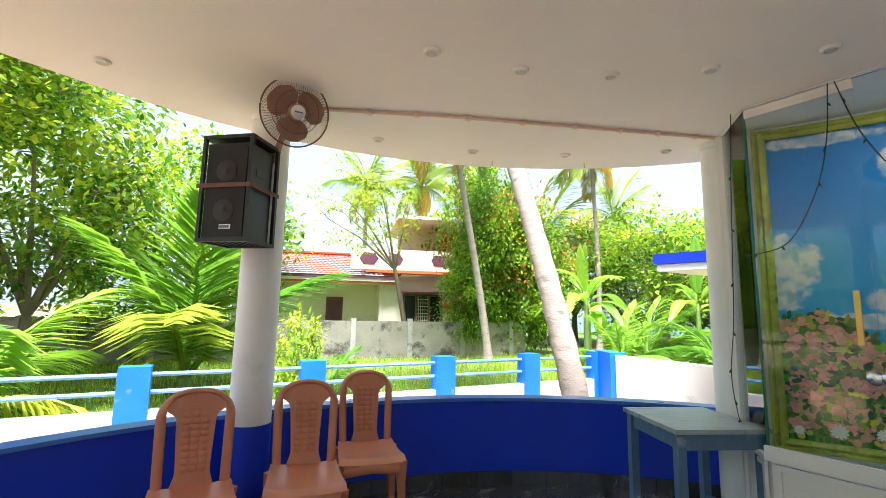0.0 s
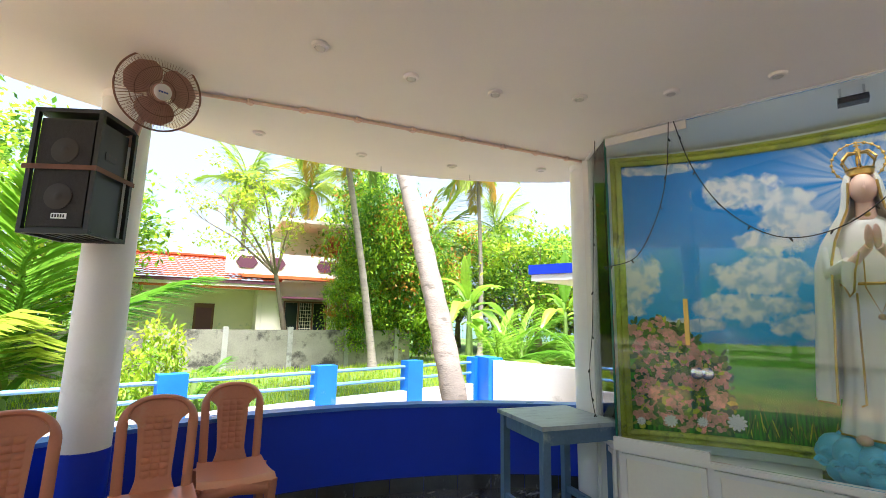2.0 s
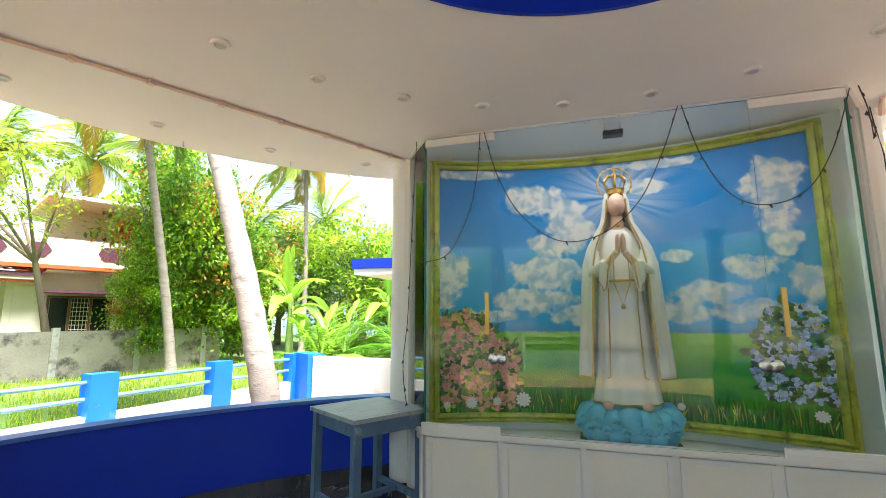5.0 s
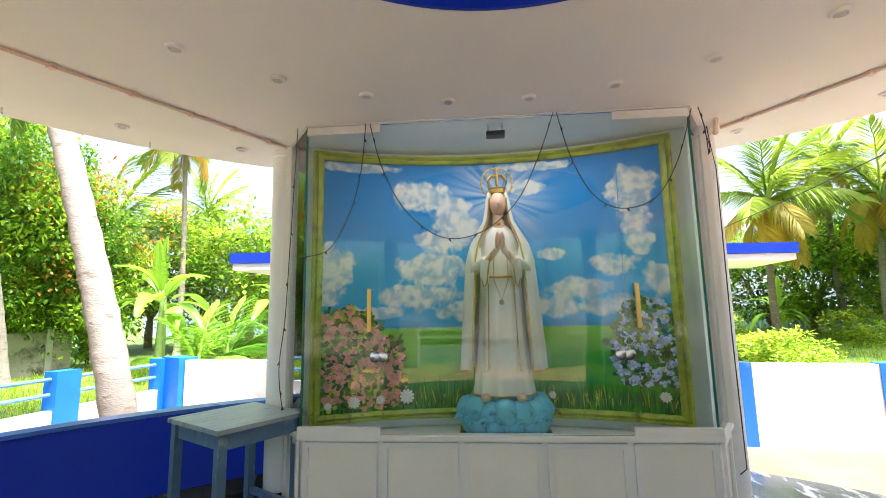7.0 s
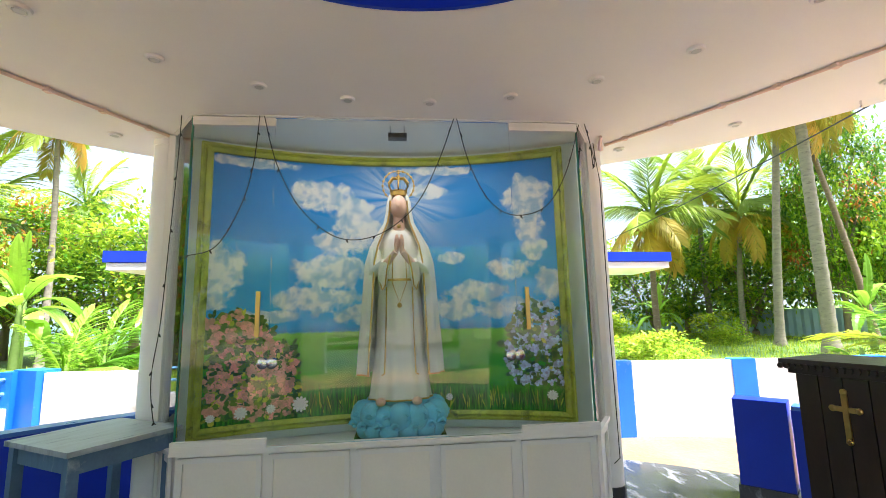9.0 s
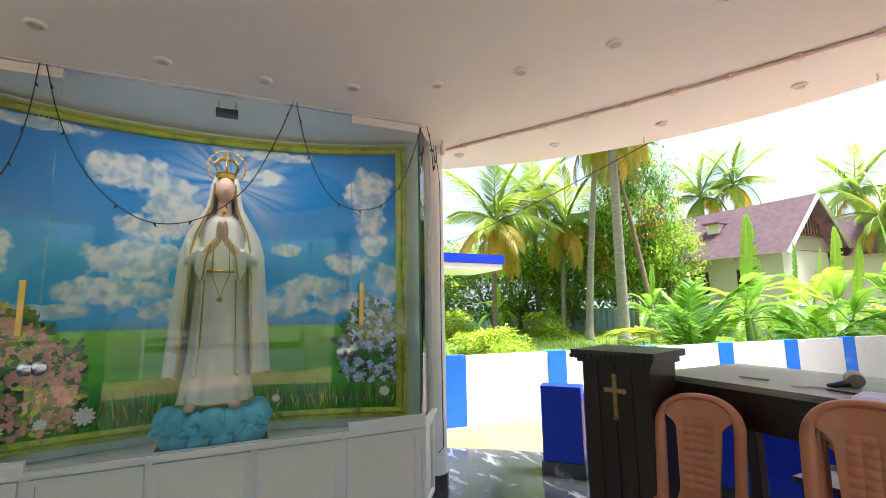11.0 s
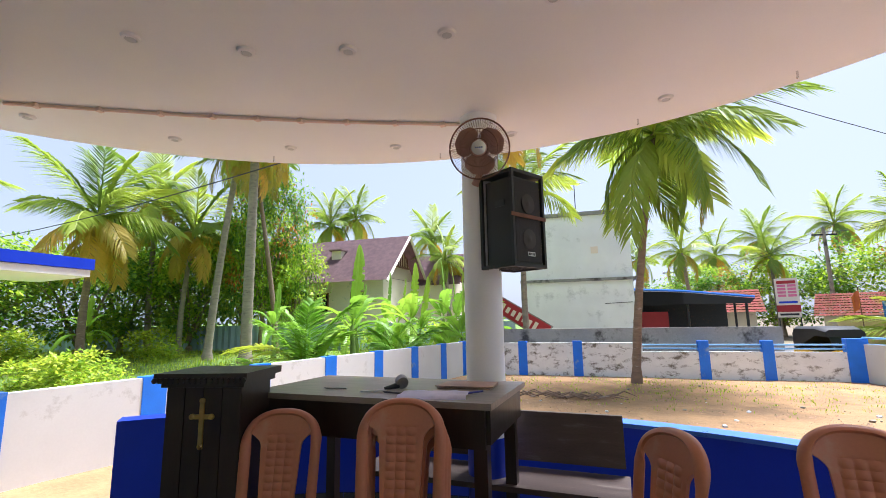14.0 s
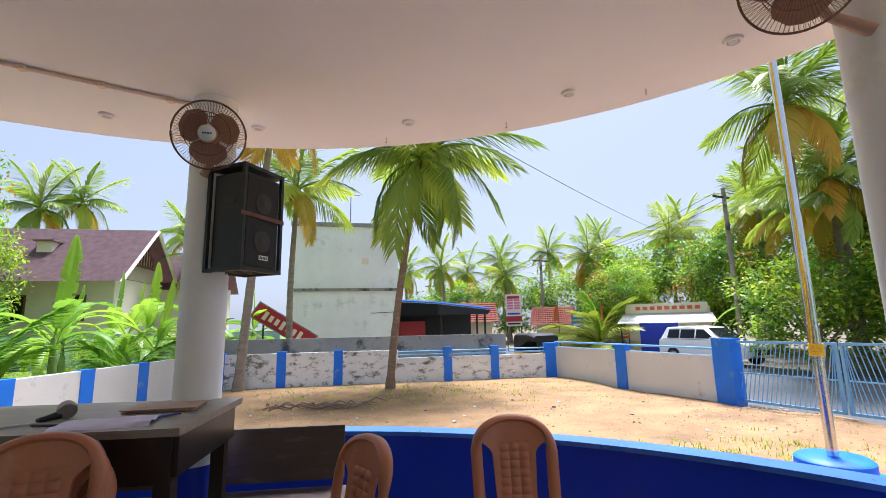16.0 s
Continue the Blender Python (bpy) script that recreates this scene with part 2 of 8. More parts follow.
cl = B()
arc(cl, (CX, CY), 1.20, 3.78, 0, 360, CZ, CZ + 0.14, 128)
ceiling = tagged(put("ceiling", cl, CEIL, True), "off-white painted round concrete ceiling", "ceiling", kind="structure")
dm = B()
arc(dm, (CX, CY), 1.20, 1.30, 0, 360, CZ + 0.144, CZ + 0.45, 96)
arc(dm, (CX, CY), 0.01, 1.30, 0, 360, CZ + 0.454, CZ + 0.55, 96)
tagged(put("ceiling_recess", dm, BLUE), "royal blue painted round recess in the ceiling", "ceiling", kind="structure")
rf = B()
arc(rf, (CX, CY), 1.34, 3.80, 0, 360, CZ + 0.144, CZ + 0.30, 96)
tagged(put("roof", rf, COLW), "white painted roof slab edge", "roof", kind="structure")
rim = B()
arc(rim, (CX, CY), 1.195, 1.215, 0, 360, CZ - 0.012, CZ + 0.20, 96)
tagged(put("trim", rim, BLUE), "royal blue painted edge of the ceiling recess", "trim", kind="structure")

pw = B()
arc(pw, (PX, PY), PR, PR + 0.12, 30, 138, 0.0, 0.67, 60)
arc(pw, (PX, PY), PR, PR + 0.12, 208, 310.4, 0.0, 0.67, 60)
parapet = tagged(put("wall_parapet", pw, BLUE, True), "low curved parapet wall in glossy royal blue paint", "wall", kind="structure")
# coping: same blue paint as the wall, with sky sheen in its colour
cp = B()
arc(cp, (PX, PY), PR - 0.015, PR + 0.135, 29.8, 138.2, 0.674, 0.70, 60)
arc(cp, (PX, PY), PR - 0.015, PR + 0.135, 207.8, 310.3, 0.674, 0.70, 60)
tagged(put("trim_parapet", cp, COPING, True), "blue painted parapet coping, colour lightened for sky reflection", "trim", kind="structure")
sk = B()
for k in range(61):
    a = 30.1 + k * 4.58
    if not 133 < a < 208 and a < 306:
        arc(sk, (PX, PY), PR - 0.018, PR - 0.001, a, a + 4.5, 0.0, 0.11, 3)
tagged(put("baseboard", sk, MARBLE), "dark veined marble skirting tiles along the parapet", "baseboard", kind="structure")


def column(x, y, blue_to=0.0, r=0.132):
    bm = B()
    lathe(bm, [(r, blue_to), (r, CZ - 0.05), (r + 0.005, CZ - 0.045), (r + 0.005, CZ)], (x, y, 0), 40)
    ob = tagged(put("column", bm, COLW, True), "white painted round concrete column", "column", kind="structure")
    if blue_to:
        b2 = B()
        lathe(b2, [(r + 0.003, 0.11), (r + 0.003, blue_to - 0.001)], (x, y, 0), 40)
        part("column_base", b2, BLUE, ob, "royal blue painted lower part", True)
    b3 = B()
    lathe(b3, [(r + 0.01, 0.0), (r + 0.01, 0.108)], (x, y, 0), 40)
    part("column_skirting", b3, MARBLE, ob, "black marble skirting", True)
    return ob


COL_N = (1.55, 4.06)
COL_S = (1.705, -2.495)
COL_W = (-1.36, -1.24)
column(*COL_N, 0.68)
column(*COL_S, 0.68, 0.122)
column(*COL_W, 0.68)
column(-1.36, 2.4, 0.68)
column(4.42, 2.32, 0.0, 0.10)
column(4.42, -1.0, 0.0, 0.10)

# recessed downlights in two rings
def downlight(x, y, first=[None]):
    if first[0] is None:
        th = thing("downlight", "small round white recessed ceiling downlight, off", "downlight", pose(x, y, CZ), "ceiling downlights")
        b = B()
        lathe(b, [(0.022, 0.0), (0.028, -0.016), (0.040, -0.014), (0.046, -0.001)], n=20)
        part("bezel", b, WHITE, th, "", True)
        b = B()
        lathe(b, [(0.024, -0.0165), (0.008, -0.014)], n=16)
        part("lens", b, LENS, th, "frosted lens", True)
        first[0] = th
        return th
    return copy_thing(first[0], pose(x, y, CZ))


LENS = mat("frosted_lens", (0.55, 0.55, 0.52), 0.4, var=0.05)
for k in range(25):
    a = radians(79 - 14.05 * k)
    downlight(CX + 2.10 * math.cos(a), CY + 2.10 * math.sin(a))
for deg in (24, 37, 50.4, 63.6, 77, 90.5, 106.6, 122, 138, 154, 170, -170, -154, -139.7, -125.5, -107.6, -90, -74.7, -60.8, -47, -33):
    a = radians(deg)
    downlight(CX + 3.40 * math.cos(a), CY + 3.40 * math.sin(a))

# conduits under the ceiling
for pts in (((1.62, 3.72), (2.43, 3.22), (3.46, 2.67), (4.25, 2.25)), ((4.30, -1.10), (3.42, -1.66), (2.69, -2.08), (1.80, -2.52))):
    b = B()
    sweep(b, [(x, y, CZ - 0.012) for x, y in pts], 0.011, 8)
    for i in range(9):
        f = (i + 0.5) / 9 * (len(pts) - 1)
        j = int(f)
        x = pts[j][0] + (pts[j + 1][0] - pts[j][0]) * (f - j)
        y = pts[j][1] + (pts[j + 1][1] - pts[j][1]) * (f - j)
        box(b, x - 0.018, x + 0.018, y - 0.018, y + 0.018, CZ - 0.026, CZ)
    tagged(put("conduit", b, PIPE, True), "pinkish-brown electrical conduit clipped along the ceiling", "conduit")

# ---- shrine ----
GX, GY0, GY1, GZ0, GZ1 = 3.91, -0.69, 1.93, 0.63, 2.74
BX, BY0, BY1 = 4.27, -0.92, 2.20       # where the angled side panes end

sh = B()
# plinth body with angled front corners
def prism(bm, poly, z0, z1):
    lo = [bm.verts.new((x, y, z0)) for x, y in poly]
    hi = [bm.verts.new((x, y, z1)) for x, y in poly]
    k = len(poly)
    for i in range(k):
        bm.faces.new((lo[i], lo[(i + 1) % k], hi[(i + 1) % k], hi[i]))
    bm.faces.new(lo[::-1])
    bm.faces.new(hi)


prism(sh, [(GX + 0.015, GY0), (GX + 0.015, GY1), (BX, BY1), (5.3, BY1), (5.3, BY0), (BX, BY0)], 0.0, 0.52)
prism(sh, [(GX + 0.015, GY0), (GX + 0.015, GY1), (BX, BY1), (BX + 0.05, BY1 - 0.03), (GX + 0.06, GY1 - 0.03), (GX + 0.06, GY0 + 0.03), (BX + 0.05, BY0 + 0.03), (BX, BY0)], 0.52, 0.60)
shrine = tagged(put("wall_shrine_plinth", sh, WHITE), "white shrine plinth with panelled front", "plinth", kind="structure")
led = B()
prism(led, [(GX - 0.03, GY0 - 0.02), (GX - 0.03, GY1 + 0.02), (BX - 0.02, BY1 + 0.03), (BX + 0.06, BY1 - 0.02), (GX + 0.06, GY1 - 0.03), (GX + 0.06, GY0 + 0.03), (BX + 0.06, BY0 + 0.02), (BX - 0.02, BY0 - 0.03)], 0.603, 0.63)
part("ledge", led, WHITE, shrine, "white painted ledge")
pitch = (GY1 - GY0) / 5
for k in range(5):
    y0, y1 = GY0 + pitch * k + 0.05, GY0 + pitch * (k + 1) - 0.05
    b = B()
    box(b, GX + 0.004, GX + 0.014, y0, y1, 0.08, 0.555)
    part("panel", b, PANELC, shrine)
    b = B()
    for a0, a1, z0, z1 in ((y0 - 0.03, y1 + 0.03, 0.555, 0.585), (y0 - 0.03, y1 + 0.03, 0.05, 0.08), (y0 - 0.03, y0, 0.08, 0.555), (y1, y1 + 0.03, 0.08, 0.555)):
        box(b, GX - 0.008, GX + 0.0145, a0, a1, z0, z1)
    part("panel_moulding", b, WHITE, shrine)
# side plinth panels on the angled faces
for s, (ax, ay), (bx, by) in ((1, (GX, GY1), (BX, BY1)), (-1, (GX, GY0), (BX, BY0))):
    d = Vector((bx - ax, by - ay, 0))
    ln = d.length
    rot = Matrix.Rotation(math.atan2(d.y, d.x), 3, "Z")
    nrm = Vector((-d.y, d.x, 0)).normalized() * s
    mid = Vector(((ax + bx) / 2, (ay + by) / 2, 0)) + nrm * 0.012
    b = B()
    for off, z, sx, sz in ((0, 0.57, ln - 0.08, 0.03), (0, 0.065, ln - 0.08, 0.03), (-(ln - 0.11) / 2, 0.3175, 0.03, 0.475), ((ln - 0.11) / 2, 0.3175, 0.03, 0.475)):
        quadbox(b, mid + rot @ Vector((off, 0, 0)) + Vector((0, 0, z)), (sx, 0.02, sz), rot)
    part("panel_moulding", b, WHITE, shrine)

# shell behind the glass
sb = B()
box(sb, 5.3, 5.42, BY0 + 0.05, BY1 - 0.05, 0.0, CZ - 0.004)
tagged(put("wall_shrine_back", sb, INNER), "pale green painted back wall of the shrine", "wall", kind="structure")

# curved backdrop panel: a printed picture of sky, meadow and flowers in a gilt frame
FXE, FXM, FY0, FY1, FZ0, FZ1 = 4.29, 4.62, -0.72, 2.03, 0.585, 2.72
FH = (FY1 - FY0) / 2
FR = (FH * FH + (FXM - FXE) ** 2) / (2 * (FXM - FXE))
FCX, FCY = FXM - FR, (FY0 + FY1) / 2
FA = math.degrees(math.asin(FH / FR))
bk = B()
arc(bk, (FCX, FCY), FR + 0.032, FR + 0.06, -FA - 2, FA + 2, 0.524, CZ - 0.002, 48)
tagged(put("wall_shrine_curve", bk, INNER, True), "pale green curved wall inside the shrine", "wall", kind="structure")

# ---- ground and boundary ----
gd = B()
NG = 96
def ground_z(x, y):
    r = math.hypot(x - CX, y - CY)
    h = noise.noise(Vector((x * 0.35, y * 0.35, 0))) * 0.05 + noise.noise(Vector((x * 1.7, y * 1.7, 3))) * 0.015
    west = (x + 4.65) * -0.961 + (y + 14.0) * -0.275
    low = 0.42 * min(1, max(0, (west - 0.3) / 1.2))
    return -0.30 + h * min(1, max(0, (r - 4.4) / 2)) - low


xs = [-900, -400, -200, -100, -60] + [-40 + i for i in range(96)] + [70, 110, 200, 400, 900]
ys = [-900, -400, -200, -100, -60] + [-50 + i for i in range(96)] + [60, 100, 200, 400, 900]
grid = [[gd.verts.new((x, y, ground_z(x, y))) for y in ys] for x in xs]
for i in range(len(xs) - 1):
    for j in range(len(ys) - 1):
        f = gd.faces.new((grid[i][j], grid[i + 1][j], grid[i + 1][j + 1], grid[i][j + 1]))
        mx, my = (xs[i] + xs[i + 1]) / 2, (ys[j] + ys[j + 1]) / 2
        east = 8.15 - (5.5 - my) * 0.1417
        inside = mx < east and my > -14 and my < 7.3 - 0.15 * mx and mx > -7.5
        f.material_index = 0 if inside else 2 if (my < -14 or mx < -5.5) and mx < 9 else 1
        f.smooth = True
ground = tagged(put("ground", gd, [SAND, GRASSG, EARTH]), "sandy yard and green grass around the pavilion", "ground", kind="structure")


def wall_seg(name, p, q, th, z0, z1, material, label, kind="structure"):
    d = Vector((q[0] - p[0], q[1] - p[1], 0))
    b = B()
    n = max(2, int(d.length / 0.6))
    rot = Matrix.Rotation(math.atan2(d.y, d.x), 3, "Z")
    quadbox(b, ((p[0] + q[0]) / 2, (p[1] + q[1]) / 2, (z0 + z1) / 2), (d.length, th, z1 - z0), rot)
    bevelled(b, 0.012, 1)
    return tagged(put(name, b, material), label, "wall", kind=kind)


def along(p, q, s):
    d = Vector((q[0] - p[0], q[1] - p[1]))
    d.normalize()
    return p[0] + d.x * s, p[1] + d.y * s


def stripes(wall, p, q, at, w, th, z0, z1, name="pilaster", material=None, over=0.012):
    """Flat painted pilasters standing proud of a boundary wall."""
    ang = math.atan2(q[1] - p[1], q[0] - p[0])
    rot = Matrix.Rotation(ang, 3, "Z")
    for s in at:
        x, y = along(p, q, s)
        b = B()
        quadbox(b, (x, y, (z0 + z1) / 2), (w, th + 2 * over, z1 - z0), rot)
        bevelled(b, 0.008)
        part(name, b, material or SKYBLUE, wall)


NE, SE, SW, GATE = (8.15, 5.6), (5.48, -13.45), (-4.65, -14.0), (-6.15, -8.75)
we = wall_seg("wall_east", NE, SE, 0.14, -0.35, 0.70, WALLW, "white boundary wall with bright blue pilasters")
stripes(we, NE, SE, [8.10, 9.75, 11.47, 13.08, 14.62, 16.12, 17.62, 18.98], 0.31, 0.14, -0.34, 0.715)
SM = (0.38, -13.727)
ws = wall_seg("wall_south", SE, SM, 0.14, -0.35, 0.66, WALLP, "white boundary wall with peeling stained paint")
ws2 = wall_seg("wall_south_low", SM, SW, 0.14, -0.35, 0.42, WALLP, "low white boundary wall with peeling stained paint")
for z in (0.50, 0.60):
    b = B()
    sweep(b, [(*SM, z), (*SW, z)], 0.022, 8)
    part("rail", b, RAILBLUE, ws2, "", True)
stripes(ws, SE, SW, [0.12, 1.77, 3.36, 6.62, 8.10], 0.26, 0.14, -0.34, 0.71)
stripes(ws, SE, SW, [9.98], 0.44, 0.20, -0.34, 0.75)
ww = wall_seg("wall_west", SW, GATE, 0.14, -0.35, 0.62, WALLW, "low white boundary wall along the road")
stripes(ww, SW, GATE, [2.88], 0.34, 0.2, -0.34, 0.77)
stripes(ww, SW, GATE, [5.74], 0.40, 0.3, -0.34, 0.99)
# taller weathered wall of the next plot behind the south wall
wall_seg("wall_neighbour_south", (5.6, -13.9), (-3.1, -14.35), 0.16, -0.35, 1.06, CONCD, "weathered grey concrete wall of the next plot")
# fence on the north: white plinth, blue posts, two rails
NW = (-7.0, 8.55)
NEF = (8.42, 6.15)
wn_ = wall_seg("wall_north_plinth", NW, NEF, 0.16, -0.35, 0.22, WALLW, "low white plinth wall under the blue railing")
LN = math.hypot(NEF[0] - NW[0], NEF[1] - NW[1])
stripes(wn_, NW, NEF, [LN - 0.1 - 1.62 * k if k < 2 else LN - 3.4 - 2.02 * (k - 2) for k in range(7)], 0.32, 0.20, -0.30, 0.72, "fence_post")
for z in (0.62, 0.42):
    b = B()
    sweep(b, [(*NW, z), (*NEF, z)], 0.026, 8)
    part("rail", b, RAILBLUE, wn_, "", True)
for z in (0.52, 0.36):
    b = B()
    sweep(b, [(*SW, z + 0.25), (*GATE, z + 0.25)], 0.025, 8)
    part("rail", b, RAILBLUE, ww, "", True)
wall_seg("wall_corner", (8.42, 6.1), NE, 0.30, -0.35, 0.74, SKYBLUE, "bright blue corner post of the boundary")

# old concrete panel wall on the north plot
CONCP = mat("pale_concrete_post", (0.40, 0.37, 0.33), 0.9, var=0.2, scale=2, bump=0.4, fine=25, stain=(0.15, 0.14, 0.12), stain_amount=0.15, stain_scale=1.5)
GWA, GWB = (-12.0, 22.2), (14.2, 13.6)
gw = wall_seg("wall_north_plot", GWA, GWB, 0.10, -0.45, 1.02, CONC, "old grey concrete panel wall stained by damp")
LG = math.hypot(GWB[0] - GWA[0], GWB[1] - GWA[1])
stripes(gw, GWA, GWB, [LG - 0.6 - 2.05 * k for k in range(13)], 0.17, 0.12, -0.4, 1.12, "wall_post", CONCP, 0.03)

# corrugated sheet fence far behind the meadow
CORR = mat("pale_blue_sheet_metal", (0.42, 0.55, 0.62), 0.5, 0.3, var=0.12, scale=1.5)
cf = B()
fp = [(38, 30), (40, 2), (38.5, -18.5), (17.5, -23), (6.5, -25.4)]
for (x0, y0), (x1, y1) in zip(fp, fp[1:]):
    ln = math.hypot(x1 - x0, y1 - y0)
    k = int(ln / 0.22)
    nx, ny = -(y1 - y0) / ln, (x1 - x0) / ln
    prev = None
    for i in range(k + 1):
        o = 0.035 if i % 2 else -0.035
        x, y = x0 + (x1 - x0) * i / k + nx * o, y0 + (y1 - y0) * i / k + ny * o
        cur = (cf.verts.new((x, y, -0.4)), cf.verts.new((x, y, 1.25)), cf.verts.new((x + nx * .03, y + ny * .03, 1.25)), cf.verts.new((x + nx * .03, y + ny * .03, -0.4)))
        if prev:
            for j in range(4):
                cf.faces.new((prev[j], cur[j], cur[(j + 1) % 4], prev[(j + 1) % 4]))
        prev = cur
tagged(put("fence_sheet", cf, CORR), "pale blue corrugated sheet fence behind the meadow", "fence", kind="structure")

# flat canopy with a blue fascia behind the shrine
cn = thing("canopy", "flat white canopy slab with a blue fascia behind the shrine", "canopy", pose(0, 0, 0))
b = B()
prism(b, [(6.7, -3.1), (6.15, 3.75), (7.5, 3.6), (7.9, -3.2)], 1.96, 2.04)
part("slab", b, COLW, cn)
b = B()
prism(b, [(6.68, -3.13), (6.13, 3.78), (7.52, 3.63), (7.92, -3.23)], 2.044, 2.17)
part("fascia", b, BLUE, cn, "royal blue fascia")
for x, y in ((6.75, -1.0), (6.7, 2.3)):
    b = B()
    lathe(b, [(0.09, -0.32), (0.09, 1.96)], (x, y, 0), 20)
    part("post", b, COLW, cn, "", True)

# ---- plants ----
LEAF1 = mat("leaf_mid_green", (0.33, 0.50, 0.03), 0.5, var=0.2, scale=3, bump=0, sub=0.5, island=0.38)
LEAF2 = mat("leaf_yellow_green", (0.42, 0.50, 0.04), 0.5, var=0.2, scale=3, bump=0, sub=0.45, island=0.35)
LEAF3 = mat("leaf_dark_green", (0.14, 0.30, 0.03), 0.45, var=0.2, scale=3, bump=0, sub=0.45, island=0.4)
LEAFO = mat("leaf_young_orange", (0.50, 0.20, 0.03), 0.5, var=0.2, scale=3, bump=0, sub=0.4, island=0.35)
FROND = mat("palm_frond_green", (0.36, 0.46, 0.06), 0.42, var=0.15, scale=2, bump=0, sub=0.5, rand=0.3)
FRONDY = mat("palm_frond_yellowing", (0.62, 0.44, 0.06), 0.5, var=0.25, scale=2, bump=0, sub=0.45, rand=0.3)
FRONDB = mat("palm_frond_bright", (0.24, 0.44, 0.04), 0.4, var=0.15, scale=2, bump=0, sub=0.42, rand=0.25)
BANANA = mat("banana_leaf", (0.30, 0.50, 0.05), 0.38, var=0.2, scale=2.5, bump=0.15, sub=0.45, rand=0.25)
STEM = mat("green_stem", (0.22, 0.30, 0.08), 0.5, var=0.25, scale=4, stain=(0.16, 0.10, 0.05), stain_amount=0.2)
BARKP = mat("palm_bark", (0.31, 0.25, 0.20), 0.9, var=0.25, scale=3, bump=0.6, fine=30, stain=(0.16, 0.13, 0.10), stain_amount=0.2, stain_scale=5, stretch=(1, 1, 3), dist=0.02)
BARKD = mat("palm_bark_brown", (0.24, 0.16, 0.11), 0.9, var=0.3, scale=4, bump=0.6, fine=30, stain=(0.40, 0.34, 0.28), stain_amount=0.2, stain_scale=3, stretch=(1, 1, 4), dist=0.02)
BARK = mat("tree_bark", (0.27, 0.20, 0.14), 0.9, var=0.3, scale=4, bump=0.6, fine=30, stretch=(2, 2, 0.6), dist=0.02)
NUT = mat("green_coconut", (0.22, 0.28, 0.03), 0.45, var=0.2, scale=8)


def leaf_list(verts, faces, p, d, side, ln, w, fold=0.25):
    """One pointed leaf: two faces folded along the midrib."""
    up = d.cross(side).normalized()
    i = len(verts)
    mid = p + d * ln * 0.45
    tip = p + d * ln - up * ln * 0.12
    verts += [p, mid + side * w - up * w * fold, tip, mid - side * w - up * w * fold]
    faces += [(i, i + 1, i + 2), (i, i + 2, i + 3)]


def mesh_from(name, verts, faces, mats, index=None):
    me = bpy.data.meshes.new(name)
    me.from_pydata([tuple(v) for v in verts], [], faces)
    for m in mats:
        me.materials.append(m)
    if index:
        me.polygons.foreach_set("material_index", index)
    me.update()
    return me


def frond_mesh(name, rng, droop, material, n=58, stiff=0.5, leaf=0.24, sag=0.0):
    """A coconut frond of length 1 along +x, rising first and then bending down."""
    verts, faces = [], []
    pts = []
    for i in range(n + 1):
        f = i / n
        pts.append(Vector((f * (1 - 0.25 * droop * f), 0.05 * math.sin(f * 3) * rng.uniform(-1, 1) * 0.2, 0.16 * f - droop * 0.62 * f ** 2.2)))
    rad = [0.016 * (1 - 0.85 * i / n) + 0.001 for i in range(n + 1)]
    b = B()
    sweep(b, pts[::3] + [pts[-1]], rad[::3] + [rad[-1]], 4)
    b.verts.index_update()
    verts += [v.co.copy() for v in b.verts]
    faces += [tuple(v.index for v in f.verts) for f in b.faces]
    b.free()
    for i in range(n // 8, n + 1):
        f = i / n
        t = (pts[i] - pts[i - 1]).normalized()
        for s in (-1, 1):
            ln = leaf * (0.55 + 0.75 * math.sin(math.pi * min(1, f * 0.9 + 0.08))) * rng.uniform(0.85, 1.1)
            sweepb = 0.45 + 0.6 * f
            hang = sag + rng.uniform(0.25, 0.7) + 0.5 * droop * (1 - stiff)
            d = (Vector((sweepb, s * 1.0, -hang * 0.9)) + t * 0.2).normalized()
            side = d.cross(Vector((0, 0, 1))).normalized()
            tw = Matrix.Rotation(s * rng.uniform(0.5, 1.1), 3, d)
            side = tw @ side
            w = 0.0085 * rng.uniform(0.8, 1.2) + 0.0015
            k = len(verts)
            p = pts[i]
            q = p + d * ln * 0.55 - Vector((0, 0, ln * 0.04))
            e = p + d * ln - Vector((0, 0, ln * (0.22 + 0.2 * (1 - stiff))))
            verts += [p - side * w * 0.5, p + side * w * 0.5, q + side * w, q - side * w, e]
            faces += [(k, k + 1, k + 2, k + 3), (k + 3, k + 2, k + 4)]
    return mesh_from(name, verts, faces, [material])


rng = random.Random(7)
FR_UP = [frond_mesh("frond", rng, 0.35, FROND) for _ in range(2)]
FR_MID = [frond_mesh("frond", rng, 0.8, FROND, sag=0.35) for _ in range(3)]
FR_LOW = [frond_mesh("frond", rng, 1.15, FROND, sag=0.55) for _ in range(2)]
FR_YEL = [frond_mesh("frond", rng, 1.0, FRONDY, stiff=0.4, sag=0.25) for _ in range(2)]
FR_BR = [frond_mesh("frond", rng, 0.55, FRONDB, n=84, leaf=0.24) for _ in range(2)]
FR_BRY = frond_mesh("frond", rng, 0.9, mat("frond_lime", (0.40, 0.46, 0.04), 0.45, var=0.15, scale=2, bump=0, sub=0.4, rand=0.2), leaf=0.26)


def put_frond(parent, me, at, az, elev, length, roll=0.0):
    ob = new("frond", me)
    ob.parent = parent
    ob.matrix_basis = (Matrix.Translation(at) @ Matrix.Rotation(az, 4, "Z") @ Matrix.Rotation(-elev, 4, "Y") @ Matrix.Rotation(roll, 4, "X") @ Matrix.Scale(length, 4))
    return ob


